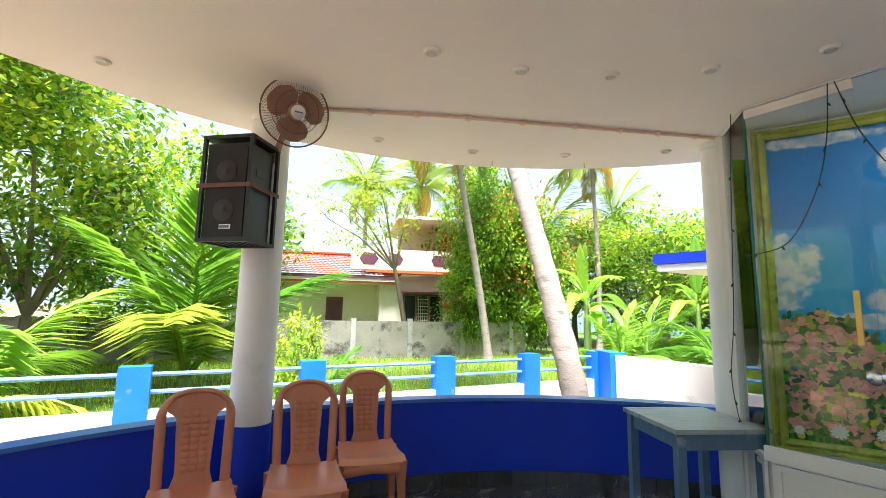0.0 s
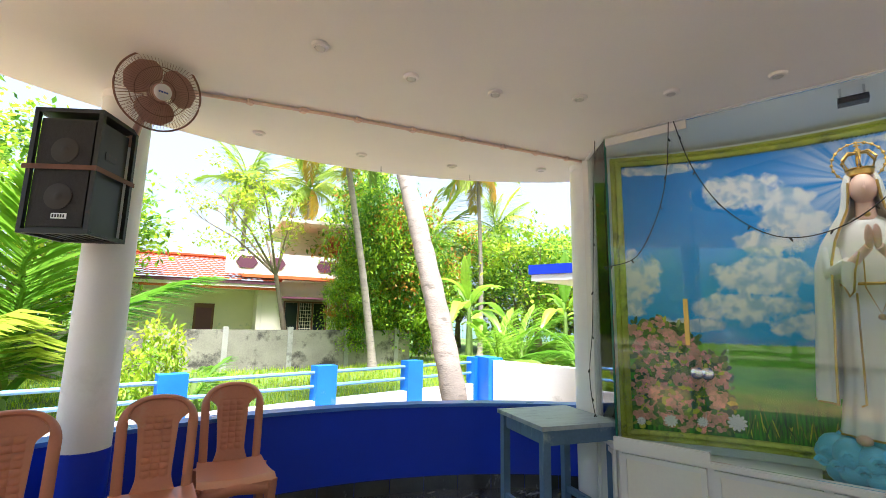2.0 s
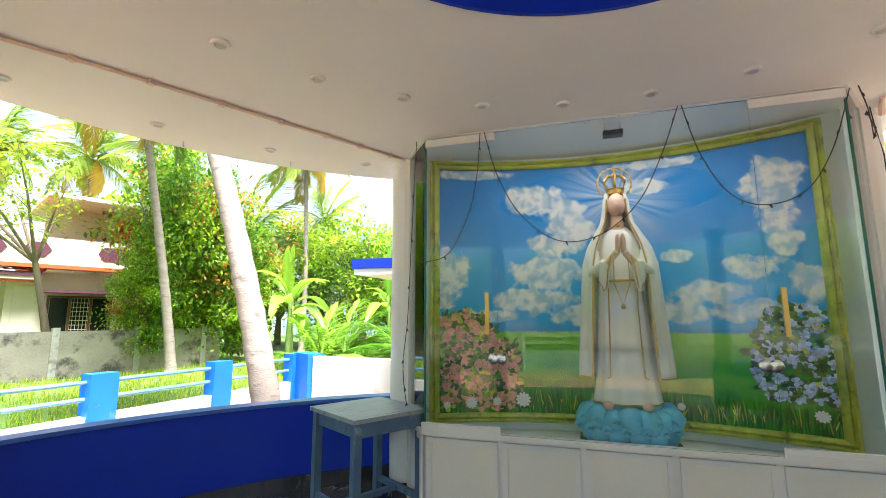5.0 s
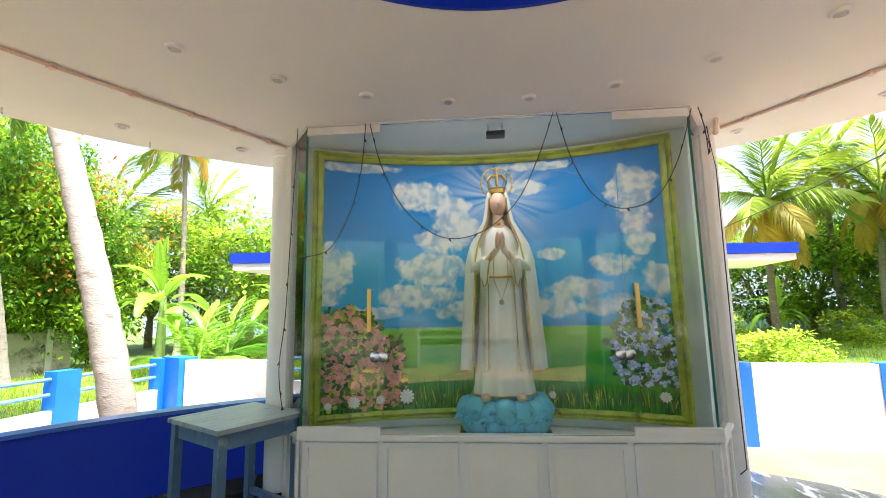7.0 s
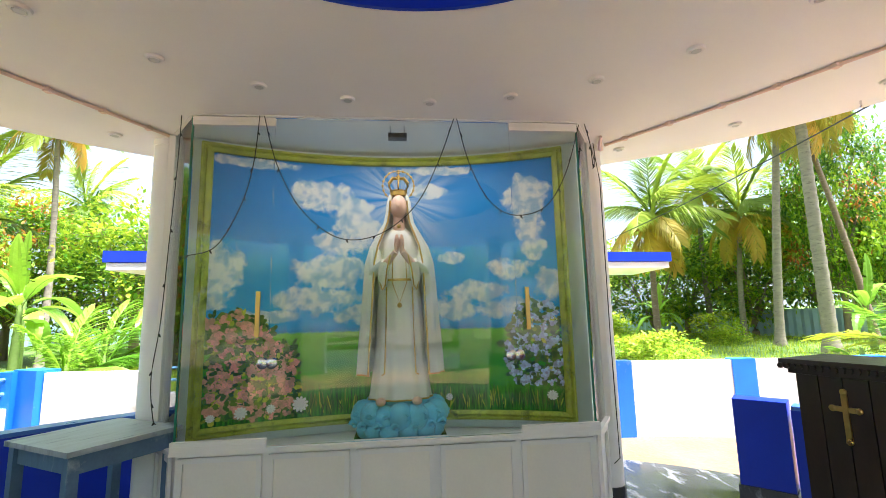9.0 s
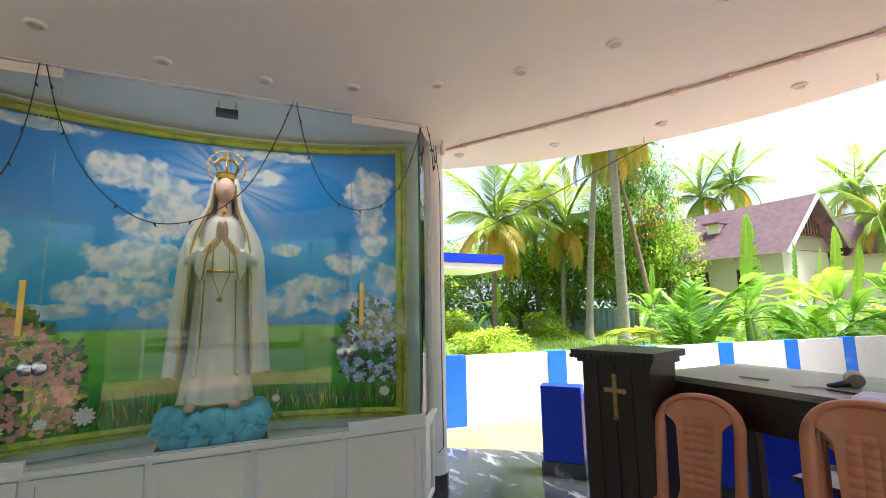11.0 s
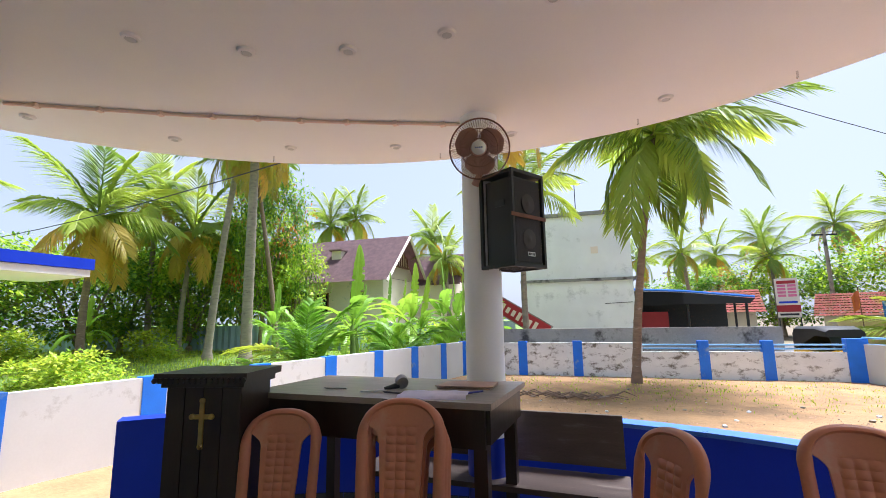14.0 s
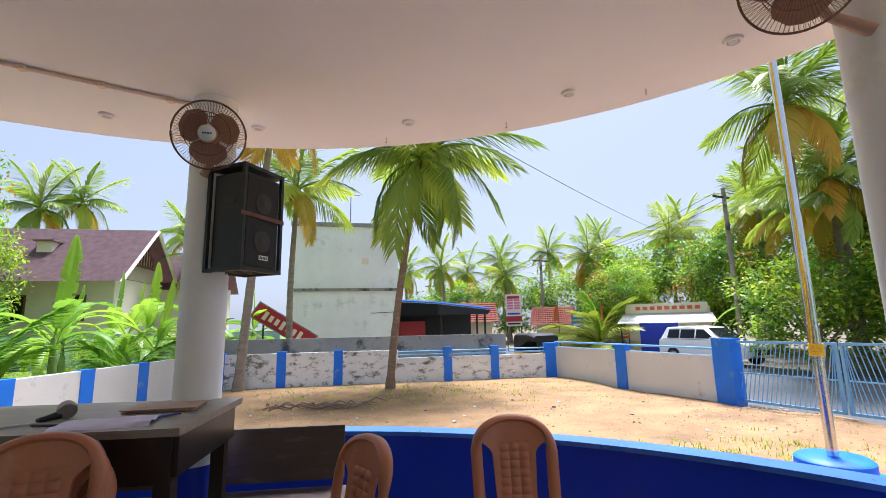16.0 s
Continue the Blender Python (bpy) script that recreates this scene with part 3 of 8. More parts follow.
def palm(base, top, n=20, length=3.6, r=0.15, yellow=3, bark=None, label="tall coconut palm with a ringed grey trunk", seed=0, nuts=5, bend=0.3, hang=0):
    """A coconut palm: a ringed, tapering trunk from base to top and a crown of fronds."""
    rg = random.Random(seed)
    th = thing("coconut_palm", label, "palm tree", pose(*base), "coconut palms")
    rel = Vector(top) - Vector(base)
    b = B()
    pts, rad = [], []
    steps = max(16, int(rel.length / 0.22))
    side = Vector((rel.y, -rel.x, 0)).normalized() if abs(rel.x) + abs(rel.y) > 0.05 else Vector((1, 0, 0))
    for i in range(steps + 1):
        f = i / steps
        c = Vector((rel.x * f ** 1.25, rel.y * f ** 1.25, rel.z * f)) + side * bend * 0.25 * math.sin(f * math.pi * 1.3)
        pts.append(c)
        rad.append(r * (1.0 - 0.38 * f + 0.45 * max(0, 0.06 - f) / 0.06) * (1.06 if i % 2 else 0.97))
    sweep(b, pts, rad, 12)
    part("trunk", b, bark or BARKP, th, "", True)
    c = pts[-1]
    for k in range(n):
        f = k / max(1, n - 1)
        az = k * 2.39996 + rg.uniform(-0.25, 0.25)
        elev = radians(74 - hang - (112 - hang * 0.4) * f + rg.uniform(-9, 9))
        pool = FR_UP if f < 0.3 - hang * 0.012 else FR_MID if f < 0.72 - hang * 0.015 else FR_LOW
        if k >= n - yellow:
            pool = FR_YEL
        put_frond(th, rg.choice(pool), c + Vector((0, 0, 0.12 - 0.25 * f)), az, elev, length * rg.uniform(0.85, 1.08) * (0.8 + 0.2 * math.sin(math.pi * min(1, f + 0.25))), rg.uniform(-0.5, 0.5))
    for k in range(nuts):
        b = B()
        a = k * 2.1
        bmesh.ops.create_icosphere(b, subdivisions=2, radius=0.12, matrix=Matrix.Translation(c + Vector((0.24 * math.cos(a), 0.24 * math.sin(a), -0.22 - 0.1 * (k % 2)))) @ Matrix.Diagonal((1, 1, 1.2, 1)))
        part("coconut", b, NUT, th, "", True)
    return th


def young_palm(base, length, n=9, seed=0, up=75, low=15, lime=1, label="young coconut palm with long arching fronds"):
    rg = random.Random(seed)
    th = thing("young_palm", label, "palm", pose(*base), "young palms")
    b = B()
    lathe(b, [(0.10, -0.05), (0.12, 0.1), (0.07, 0.45), (0.03, 0.8)], n=10)
    part("stem", b, STEM, th, "", True)
    for k in range(n):
        f = k / max(1, n - 1)
        me = FR_BRY if k >= n - lime else FR_BR[k % 2]
        put_frond(th, me, Vector((0, 0, 0.25)), k * 2.39996 + rg.uniform(-0.3, 0.3), radians(up - (up - low) * f + rg.uniform(-6, 6)), length * rg.uniform(0.8, 1.05), rg.uniform(-0.3, 0.3))
    return th


def banana_mesh(rng, droop):
    """A banana leaf of length 1 along +x: stalk, pale midrib, two torn halves."""
    verts, faces, idx = [], [], []
    n = 40
    rows = []
    for i in range(n + 1):
        f = i / n
        c = Vector((f * (1 - 0.3 * droop * f), 0, 0.55 * f * (1 - droop) + 0.2 * f - droop * 0.75 * f ** 2.4))
        w = 0.006 if f < 0.13 else 0.125 * math.sin(math.pi * min(1, ((f - 0.13) / 0.87) ** 0.8)) ** 0.6 + 0.004
        k = len(verts)
        lift = 0.30 + 0.03 * math.sin(i * 1.7)
        tl, tr_ = rng.uniform(0.9, 1.0), rng.uniform(0.9, 1.0)
        verts += [c + Vector((0.02, -w * tl, lift * w * 0.5)), c + Vector((0.01, -w * 0.5, lift * w * 0.6)), c, c + Vector((0.01, w * 0.5, lift * w * 0.6)), c + Vector((0.02, w * tr_, lift * w * 0.5)), c + Vector((0, 0, -0.016 * (1 - f)))]
        rows.append(k)
    for a, bb in zip(rows, rows[1:]):
        tear_l, tear_r = rng.random() < 0.10, rng.random() < 0.10
        for q, tear in ((0, tear_l), (1, False), (2, False), (3, tear_r)):
            if not tear:
                faces.append((a + q, a + q + 1, bb + q + 1, bb + q))
                idx.append(0)
        faces.append((a + 2, a + 5, bb + 5, bb + 2))
        idx.append(1)
    return mesh_from("leaf", verts, faces, [BANANA, STEM], idx)


BL_UP = [banana_mesh(rng, 0.15) for _ in range(2)]
BL_MID = [banana_mesh(rng, 0.75) for _ in range(3)]
BL_LOW = [banana_mesh(rng, 1.0) for _ in range(2)]


def banana(base, h, length, n=9, seed=0):
    rg = random.Random(seed)
    th = thing("banana_plant", "banana plant with broad torn bright green leaves", "banana plant", pose(*base), "banana plants")
    b = B()
    sweep(b, [(0, 0, -0.1), (0.02, 0, h * 0.5), (0.05, 0.02, h)], [0.13, 0.10, 0.055], 10)
    part("stem", b, STEM, th, "", True)
    for k in range(n):
        f = k / max(1, n - 1)
        pool = BL_UP if f < 0.12 else BL_MID if f < 0.45 else BL_LOW
        ob = new("leaf", rg.choice(pool))
        ob.parent = th
        ob.matrix_basis = (Matrix.Translation((0.05, 0.02, h - 0.35 * f * h * 0.5)) @ Matrix.Rotation(k * 2.39996 + rg.uniform(-0.4, 0.4), 4, "Z")
                           @ Matrix.Rotation(-radians(64 - 60 * f + rg.uniform(-10, 10)), 4, "Y") @ Matrix.Scale(length * rg.uniform(0.8, 1.1), 4))
    return th


def crown_mesh(name, seed, leaves, clumps, mats, weights, leaf=0.05, shape=(1, 1, 1), hollow=0.35, spread=0.30):
    """A crown of radius about 1: leaves in uneven clumps on short twigs, with gaps between."""
    rg = random.Random(seed)
    verts, faces, idx = [], [], []
    cl = []
    for k in range(clumps):
        while True:
            p = Vector((rg.uniform(-1, 1), rg.uniform(-1, 1), rg.uniform(-1, 1)))
            if hollow < p.length < 1:
                break
        p = Vector((p.x * shape[0], p.y * shape[1], p.z * shape[2]))
        cl.append((p, rg.uniform(0.55, 1.25) * spread, rg.choices(range(len(mats)), weights)[0]))
    for k in range(leaves):
        c, s, mi = cl[k % clumps]
        o = Vector((rg.gauss(0, 1), rg.gauss(0, 1), rg.gauss(0, 0.62)))
        if o.length > 2.1:
            o *= 2.1 / o.length
        p = c + o * s * 0.55
        d = (o.normalized() * 0.8 + Vector((rg.uniform(-1, 1), rg.uniform(-1, 1), rg.uniform(-1.0, 0.35)))).normalized()
        side = d.cross(Vector((rg.uniform(-0.4, 0.4), rg.uniform(-0.4, 0.4), 1))).normalized()
        ln = leaf * rg.uniform(0.7, 1.35)
        leaf_list(verts, faces, p, d, side, ln, ln * 0.27)
        m = mi if rg.random() < 0.8 else rg.choices(range(len(mats)), weights)[0]
        idx += [m, m]
    return mesh_from(name, verts, faces, mats, idx)


CROWN_A = [crown_mesh("crown", 11 + i, 9000, 95, [LEAF1, LEAF2, LEAF3], [5, 3, 3], 0.075) for i in range(2)]
CROWN_D = [crown_mesh("crown", 31 + i, 19000, 120, [LEAF3, LEAF1, LEAFO], [6, 6, 1], 0.066, hollow=0.35, spread=0.27) for i in range(2)]
CROWN_L = [crown_mesh("crown", 51, 2300, 48, [LEAF2, LEAF1], [6, 2], 0.065, spread=0.22, hollow=0.2)]
CROWN_F = [crown_mesh("crown", 71 + i, 6000, 60, [LEAF1, LEAF3, LEAF2], [5, 5, 2], 0.085, spread=0.33) for i in range(2)]
SHRUB = [crown_mesh("foliage", 91 + i, 1600, 26, [LEAF1, LEAF2], [4, 4], 0.16, spread=0.42, hollow=0.1) for i in range(2)]


def tree(base, crown_c, crown_r, meshes, label, seed=0, r=0.16, limbs=6, name="tree", material=None):
    """A broadleaf tree: tapered trunk, limbs out into the crown, and leaves."""
    rg = random.Random(seed)
    th = thing(name, label, "tree", pose(*base))
    cc = Vector(crown_c) - Vector(base)
    b = B()
    fork = Vector((cc.x * 0.4, cc.y * 0.4, max(0.5, (cc.z - crown_r[2]) * 0.9)))
    sweep(b, [(0, 0, -0.3), fork * 0.5 + Vector((rg.uniform(-0.1, 0.1), rg.uniform(-0.1, 0.1), 0)), fork], [r * 1.25, r, r * 0.8], 9)
    part("trunk", b, BARK, th, "", True)
    for k in range(limbs):
        a = k * 2 * math.pi / limbs + rg.uniform(-0.4, 0.4)
        e = cc + Vector((math.cos(a) * crown_r[0] * 0.7, math.sin(a) * crown_r[1] * 0.7, rg.uniform(-0.3, 0.65) * crown_r[2]))
        m = fork.lerp(e, 0.5) + Vector((0, 0, 0.12 * crown_r[2]))
        b = B()
        sweep(b, [fork, m, e], [r * 0.55, r * 0.3, r * 0.08], 7)
        for q in range(4):
            f = rg.uniform(0.3, 0.9)
            s = m.lerp(e, f) if f > 0.5 else fork.lerp(m, f * 2)
            sweep(b, [s, s + Vector((rg.uniform(-1, 1) * crown_r[0], rg.uniform(-1, 1) * crown_r[1], rg.uniform(0, 1) * crown_r[2])) * 0.32], [r * 0.16, r * 0.04], 5)
        part("limb", b, BARK, th, "", True)
    ob = new("crown", rg.choice(meshes))
    ob.parent = th
    ob.matrix_basis = Matrix.Translation(cc) @ Matrix.Rotation(rg.uniform(0, 6.28), 4, "Z") @ Matrix.Diagonal((*crown_r, 1))
    return th


def shrub(x, y, r, seed=0, z=-0.3, label="low leafy green shrub", h=0.8):
    th = thing("shrub", label, "shrub", pose(x, y, z), "low shrubs")
    ob = new("foliage", SHRUB[seed % 2])
    ob.parent = th
    ob.matrix_basis = Matrix.Translation((0, 0, r * h * 0.75)) @ Matrix.Rotation(seed * 1.3, 4, "Z") @ Matrix.Diagonal((r, r, r * h, 1))
    b = B()
    for k in range(5):
        a = k * 1.26
        sweep(b, [(0, 0, -0.05), (0.5 * r * math.cos(a), 0.5 * r * math.sin(a), r * h * 0.8)], [0.02, 0.006], 5)
    part("stems", b, STEM, th)
    return th


# north plot
tree((-0.6, 14.6, -0.4), (-0.9, 14.8, 4.4), (3.2, 2.6, 3.1), CROWN_A, "leafy green tree behind the old concrete wall", 1, 0.14, 7)
tree((2.3, 17.5, -0.4), (2.2, 17.4, 4.2), (3.0, 2.6, 2.8), CROWN_A, "leafy green tree with thin crooked limbs", 2, 0.13, 7)
tree((-4.6, 16.0, -0.4), (-4.6, 16.2, 4.4), (3.4, 3.0, 3.8), CROWN_A, "broad leafy green tree behind the wall", 3, 0.18, 7)
tree((-2.2, 12.2, -0.4), (-1.8, 12.0, 6.0), (2.4, 2.0, 1.9), CROWN_A, "leafy green tree with high drooping branches", 4, 0.11, 6)
tree((4.6, 21.5, -0.4), (4.6, 21.5, 4.5), (3.2, 2.6, 3.0), CROWN_F, "leafy green tree beside the tiled house", 5, 0.15, 6)
for i, (x, y, r) in enumerate(((-3.0, 19.6, 1.3), (0.5, 19.4, 1.4), (3.4, 18.6, 1.2), (-6.2, 20.8, 1.5))):
    shrub(x, y, r, i, -0.4, "leafy undergrowth behind the concrete wall", 1.1)
young_palm((2.17, 11.8, -0.35), 4.2, 8, 3, 88, 42, 1)
young_palm((-0.9, 10.2, -0.35), 2.7, 8, 5, 55, 0, 4, "young palm with yellowing low fronds beside the railing")
young_palm((-3.4, 12.6, -0.35), 4.0, 9, 8, 78, 12, 2)
young_palm((4.3, 9.3, -0.35), 1.3, 8, 9, 65, 10, 1, "small young palm by the fence")
tree((10.5, 16.2, -0.4), (8.7, 16.6, 5.3), (2.7, 2.2, 1.9), CROWN_L, "slender tree with sparse yellow-green leaves", 6, 0.10, 7)
tree((13.9, 15.1, -0.4), (13.7, 15.0, 4.4), (2.4, 2.2, 3.5), CROWN_D, "dense dark green tree with orange young leaves", 7, 0.16, 6)
tree((14.6, 14.6, -0.4), (14.5, 14.5, 3.0), (2.4, 2.0, 2.9), CROWN_D, "dense bushy tree with orange young leaves", 8, 0.14, 6)
tree((12.6, 14.8, -0.4), (12.4, 14.8, 2.0), (1.6, 1.3, 1.8), CROWN_D, "dense dark green bush overhanging the wall", 9, 0.1, 5)
palm((4.86, 3.84, -0.33), (5.91, 7.25, 7.05), 18, 3.4, 0.15, 3, seed=1, label="leaning coconut palm with a thick pale trunk", bend=0.0)
palm((11.3, 12.5, -0.35), (9.9, 13.2, 8.6), 18, 3.4, 0.14, 3, seed=2, label="slender leaning coconut palm")
palm((14.2, 27.8, -0.4), (14.0, 27.7, 9.6), 18, 3.6, 0.16, 2, seed=3)
palm((17.0, 24.4, -0.4), (16.2, 24.4, 9.4), 18, 3.6, 0.16, 3, seed=4)
palm((14.9, 17.6, -0.4), (14.9, 17.7, 8.2), 16, 3.0, 0.10, 2, seed=5, label="slim coconut palm behind the house trees")
palm((19.2, 16.9, -0.4), (18.6, 16.6, 5.2), 20, 3.8, 0.17, 5, seed=6, label="coconut palm with drooping lower fronds")
palm((18.9, 13.4, -0.4), (19.6, 14.0, 9.5), 17, 3.3, 0.13, 3, seed=7)
palm((33.0, 21.5, -0.4), (33.0, 21.5, 9.2), 18, 4.0, 0.18, 2, seed=8)
palm((21.5, 24.5, -0.4), (21.0, 24.5, 8.5), 18, 3.6, 0.16, 3, seed=9)
tree((22.5, 12.2, -0.4), (22.4, 12.2, 4.2), (3.0, 2.8, 2.9), CROWN_F, "rounded green tree at the edge of the meadow", 10, 0.2, 6)
tree((27.0, 9.0, -0.4), (27.0, 9.0, 3.6), (3.0, 2.8, 2.8), CROWN_F, "rounded green tree at the edge of the meadow", 11, 0.2, 6)
tree((24.5, 19.0, -0.4), (24.5, 19.0, 4.6), (3.6, 3.2, 3.2), CROWN_D, "tall green tree behind the meadow", 12, 0.2, 6)
banana((12.9, 9.7, -0.35), 2.2, 1.9, 9, 1)
banana((14.2, 10.6, -0.35), 2.4, 2.0, 9, 2)
banana((17.5, 8.4, -0.35), 2.2, 2.0, 8, 3)
young_palm((12.4, 8.2, -0.35), 2.2, 9, 11, 78, 15, 0)
young_palm((15.3, 9.1, -0.35), 2.6, 9, 12, 78, 15, 0)
young_palm((15.4, 6.9, -0.35), 2.4, 8, 13, 70, 10, 2)

for i, (x, y, r) in enumerate(((3.51, 8.78, 0.55), (3.01, 9.08, 0.45))):
    shrub(x, y, r, i, -0.35, "leafy light green shrub beside the railing", 1.7)

# east meadow and the plots beyond
palm((22.4, -12.3, -0.35), (21.9, -12.1, 6.0), 24, 4.0, 0.17, 7, BARKD, "coconut palm with yellow and orange lower fronds", 20, 6)
palm((27.6, -19.0, -0.35), (27.0, -18.4, 8.8), 20, 4.2, 0.19, 5, seed=21, label="tall coconut palm with yellowing fronds")
palm((24.6, -18.7, -0.35), (23.6, -18.3, 6.6), 20, 3.8, 0.16, 6, seed=22, label="coconut palm with a crown of yellowing fronds")
palm((19.0, -15.7, -0.35), (18.25, -16.3, 10.4), 18, 3.8, 0.19, 4, seed=23, label="slim leaning coconut palm with a pale trunk", bend=0.0)
palm((16.0, -15.0, -0.35), (15.6, -14.6, 10.4), 18, 3.8, 0.25, 4, seed=24, label="tall straight coconut palm with a pale trunk", bend=0.0)
palm((18.7, -20.0, -0.35), (19.9, -18.9, 10.8), 18, 3.6, 0.15, 4, seed=25, label="leaning coconut palm with a brown trunk", bark=BARKD)
palm((31.0, -9.5, -0.35), (30.4, -9.0, 7.6), 20, 4.0, 0.18, 6, seed=26)
palm((33.0, -3.0, -0.35), (33.0, -3.0, 8.2), 18, 4.0, 0.18, 4, seed=27)
palm((32.0, 3.5, -0.35), (32.5, 3.5, 7.4), 18, 4.0, 0.18, 4, seed=28)
for i, (x, y, z, c) in enumerate(((26.7, -36.4, 10.8, 4.2), (24.6, -37.8, 11.6, 4.0), (19.8, -45.8, 10.4, 4.2), (13.5, -33.5, 6.2, 3.2), (31.5, -31.0, 8.5, 4))):
    palm((x, y, -0.35), (x + 0.3, y, z), 17, c, 0.18, 2, seed=40 + i, label="distant coconut palm beyond the houses")
for i, (x, y, z, rx, rz) in enumerate(((21.3, -21.6, 6.6, 2.6, 4.8), (24.5, -23.5, 5.0, 3.2, 3.8), (29.5, -23.0, 4.6, 3.6, 3.4), (34.0, -14.0, 4.0, 3.6, 3.2), (36.0, -5.0, 4.0, 3.6, 3.2), (21.2, -24.2, 4.4, 2.0, 3.2), (37.0, 6.0, 4.2, 3.8, 3.4), (34.0, 14.0, 4.4, 3.6, 3.4))):
    tree((x, y, -0.4), (x, y, z), (rx, rx, rz), CROWN_F if i % 2 else CROWN_D, "tall dense green tree behind the sheet fence", 60 + i, 0.2, 6)
for i, (x, y, h, ln) in enumerate(((8.9, -12.3, 2.0, 2.2), (9.9, -13.9, 1.7, 1.9), (8.1, -15.0, 2.0, 2.2), (6.9, -16.6, 2.1, 2.2), (7.9, -17.9, 2.2, 2.2), (9.6, -16.9, 2.0, 2.2), (6.2, -15.2, 1.5, 1.9), (11.2, -16.2, 1.8, 2.0), (11.2, -18.8, 2.0, 2.2), (7.3, -14.0, 1.6, 2.0), (15.9, -16.6, 1.9, 1.8), (25.0, -14.0, 1.8, 1.9), (6.0, -18.9, 2.0, 1.9), (26.0, -9.0, 1.8, 2.0))):
    banana((x, y, -0.35), h * 0.8, ln * 1.0, 8, 20 + i)
young_palm((9.5, -10.7, -0.35), 2.7, 9, 30, 82, 38, 1)
young_palm((7.7, -12.9, -0.35), 2.0, 8, 31, 80, 40, 0)
young_palm((10.1, -9.6, -0.35), 1.3, 6, 32, 45, 5, 5, "small yellow-leaved young palm in the meadow")
for i, (x, y, r) in enumerate(((13.2, -7.0, 0.9), (14.4, -7.4, 0.8), (15.2, -6.6, 0.7), (12.0, -6.6, 0.6), (16.6, -8.2, 0.7), (24, -10, 1.2), (27, -12, 1.3), (20.5, -14.5, 0.8), (29, -6, 1.4), (30, 0, 1.4), (23.0, -16.0, 1.2), (12.5, -19.8, 1.2), (9.5, -20.0, 1.3), (26, 4, 1.2))):
    shrub(x, y, r, i, -0.35, "low leafy shrub in the meadow", 0.7)

# yard and street to the south and west
palm((0.62, -12.4, -0.33), (-0.26, -12.2, 6.2), 26, 3.8, 0.11, 1, BARKD, "coconut palm with hanging fronds and green coconuts", 50, 8, 0.3, 5)
palm((4.75, -13.15, -0.33), (4.15, -13.4, 8.3), 20, 3.1, 0.13, 6, seed=51, label="slim leaning coconut palm inside the boundary wall")
palm((4.2, -17.0, -0.33), (4.2, -17.0, 6.6), 18, 3.2, 0.13, 4, seed=52, label="coconut palm beside the white building")
palm((-14.3, -14.3, -0.5), (-13.8, -13.7, 9.2), 20, 4.0, 0.2, 4, seed=53, label="coconut palm beside the road")
palm((-17.5, -15.6, -0.5), (-17.1, -15.4, 7.0), 20, 3.8, 0.17, 5, seed=54)
palm((-18.0, -8.6, -0.5), (-17.8, -8.8, 8.0), 20, 3.8, 0.17, 4, seed=55)
young_palm((-13.2, -28.6, -0.4), 4.4, 12, 56, 80, 10, 11, "bright yellow-green palm beside the street")
for i, (x, y, z, c) in enumerate(((-4.8, -42, 6.6, 3.6), (-1.5, -52, 7.4, 4), (-9.0, -55, 7.6, 4), (-14.5, -58, 9.5, 4.2), (-19.5, -54, 10.0, 4.2), (-23, -47, 9.6, 4.2), (-18.6, -40, 7.5, 4), (-24.0, -36, 8.5, 4), (-27.0, -30, 9.5, 4.2), (-24, -26, 8.6, 4), (-20.5, -20.5, 7.0, 3.6), (-17.5, -15.5, 6.2, 3.4), (-30, -42, 10.5, 4), (-12.0, -47, 6.4, 3.6))):
    palm((x, y, -0.4), (x + 0.5 - 0.3 * (i % 3), y, z), 16, c, 0.18, 3, seed=70 + i, label="distant coconut palm along the street", nuts=0)
for i, (x, y, z, rx, rz) in enumerate(((-7, -48, 3.0, 4.0, 3.0), (-13, -50, 3.8, 4.2, 3.6), (-18, -47, 4.2, 4.2, 3.8), (-22, -42, 4.4, 4.0, 4.0), (-20, -35, 4.2, 3.6, 3.6), (-24, -32, 4.6, 4.0, 4.2), (-22, -27, 3.8, 3.2, 3.4), (-27, -24, 4.6, 3.8, 4.0), (-23, -20, 3.8, 3.4, 3.4), (-20, -15.5, 3.4, 3.0, 3.0), (-25, -12, 4.6, 4, 4), (-2, -46, 2.2, 3.6, 2.4), (-16.0, -31.0, 2.8, 2.4, 2.6))):
    tree((x, y, -0.4), (x, y, z), (rx, rx, rz), CROWN_F if i % 3 else CROWN_D, "tall dense roadside tree", 80 + i, 0.2, 5)
tree((-15.6, -15.4, -0.5), (-15.6, -15.4, 2.0), (2.5, 2.5, 2.2), CROWN_F, "dense dark green hedge tree beside the road", 95, 0.12, 5)
tree((-18.2, -12.6, -0.5), (-18.2, -12.6, 2.3), (3.1, 2.8, 2.5), CROWN_F, "dense dark green hedge tree beside the road", 96, 0.12, 5)
banana((-17.6, -20.4, -0.5), 2.4, 2.3, 8, 60)
banana((-20.0, -22.5, -0.5), 2.4, 2.0, 8, 61)

# trees far beyond the road to the west, mirrored in the shrine's glass
for i, (x, y, z, rx, rz) in enumerate(((-38, 4, 3.0, 4.2, 3.0), (-40, 14, 3.2, 4.4, 3.2), (-36, 24, 3.4, 4.4, 3.4), (-25, -3.5, 3.6, 3.2, 3.4), (-27, 2.0, 4.4, 3.4, 4.0), (-24.5, 7.5, 3.4, 3.2, 3.2), (-27, 13, 4.2, 3.6, 3.8), (-25, 19, 3.6, 3.2, 3.4))):
    tree((x, y, -0.4), (x, y, z), (rx, rx, rz), CROWN_F, "tall green tree beyond the road", 110 + i, 0.2, 5)
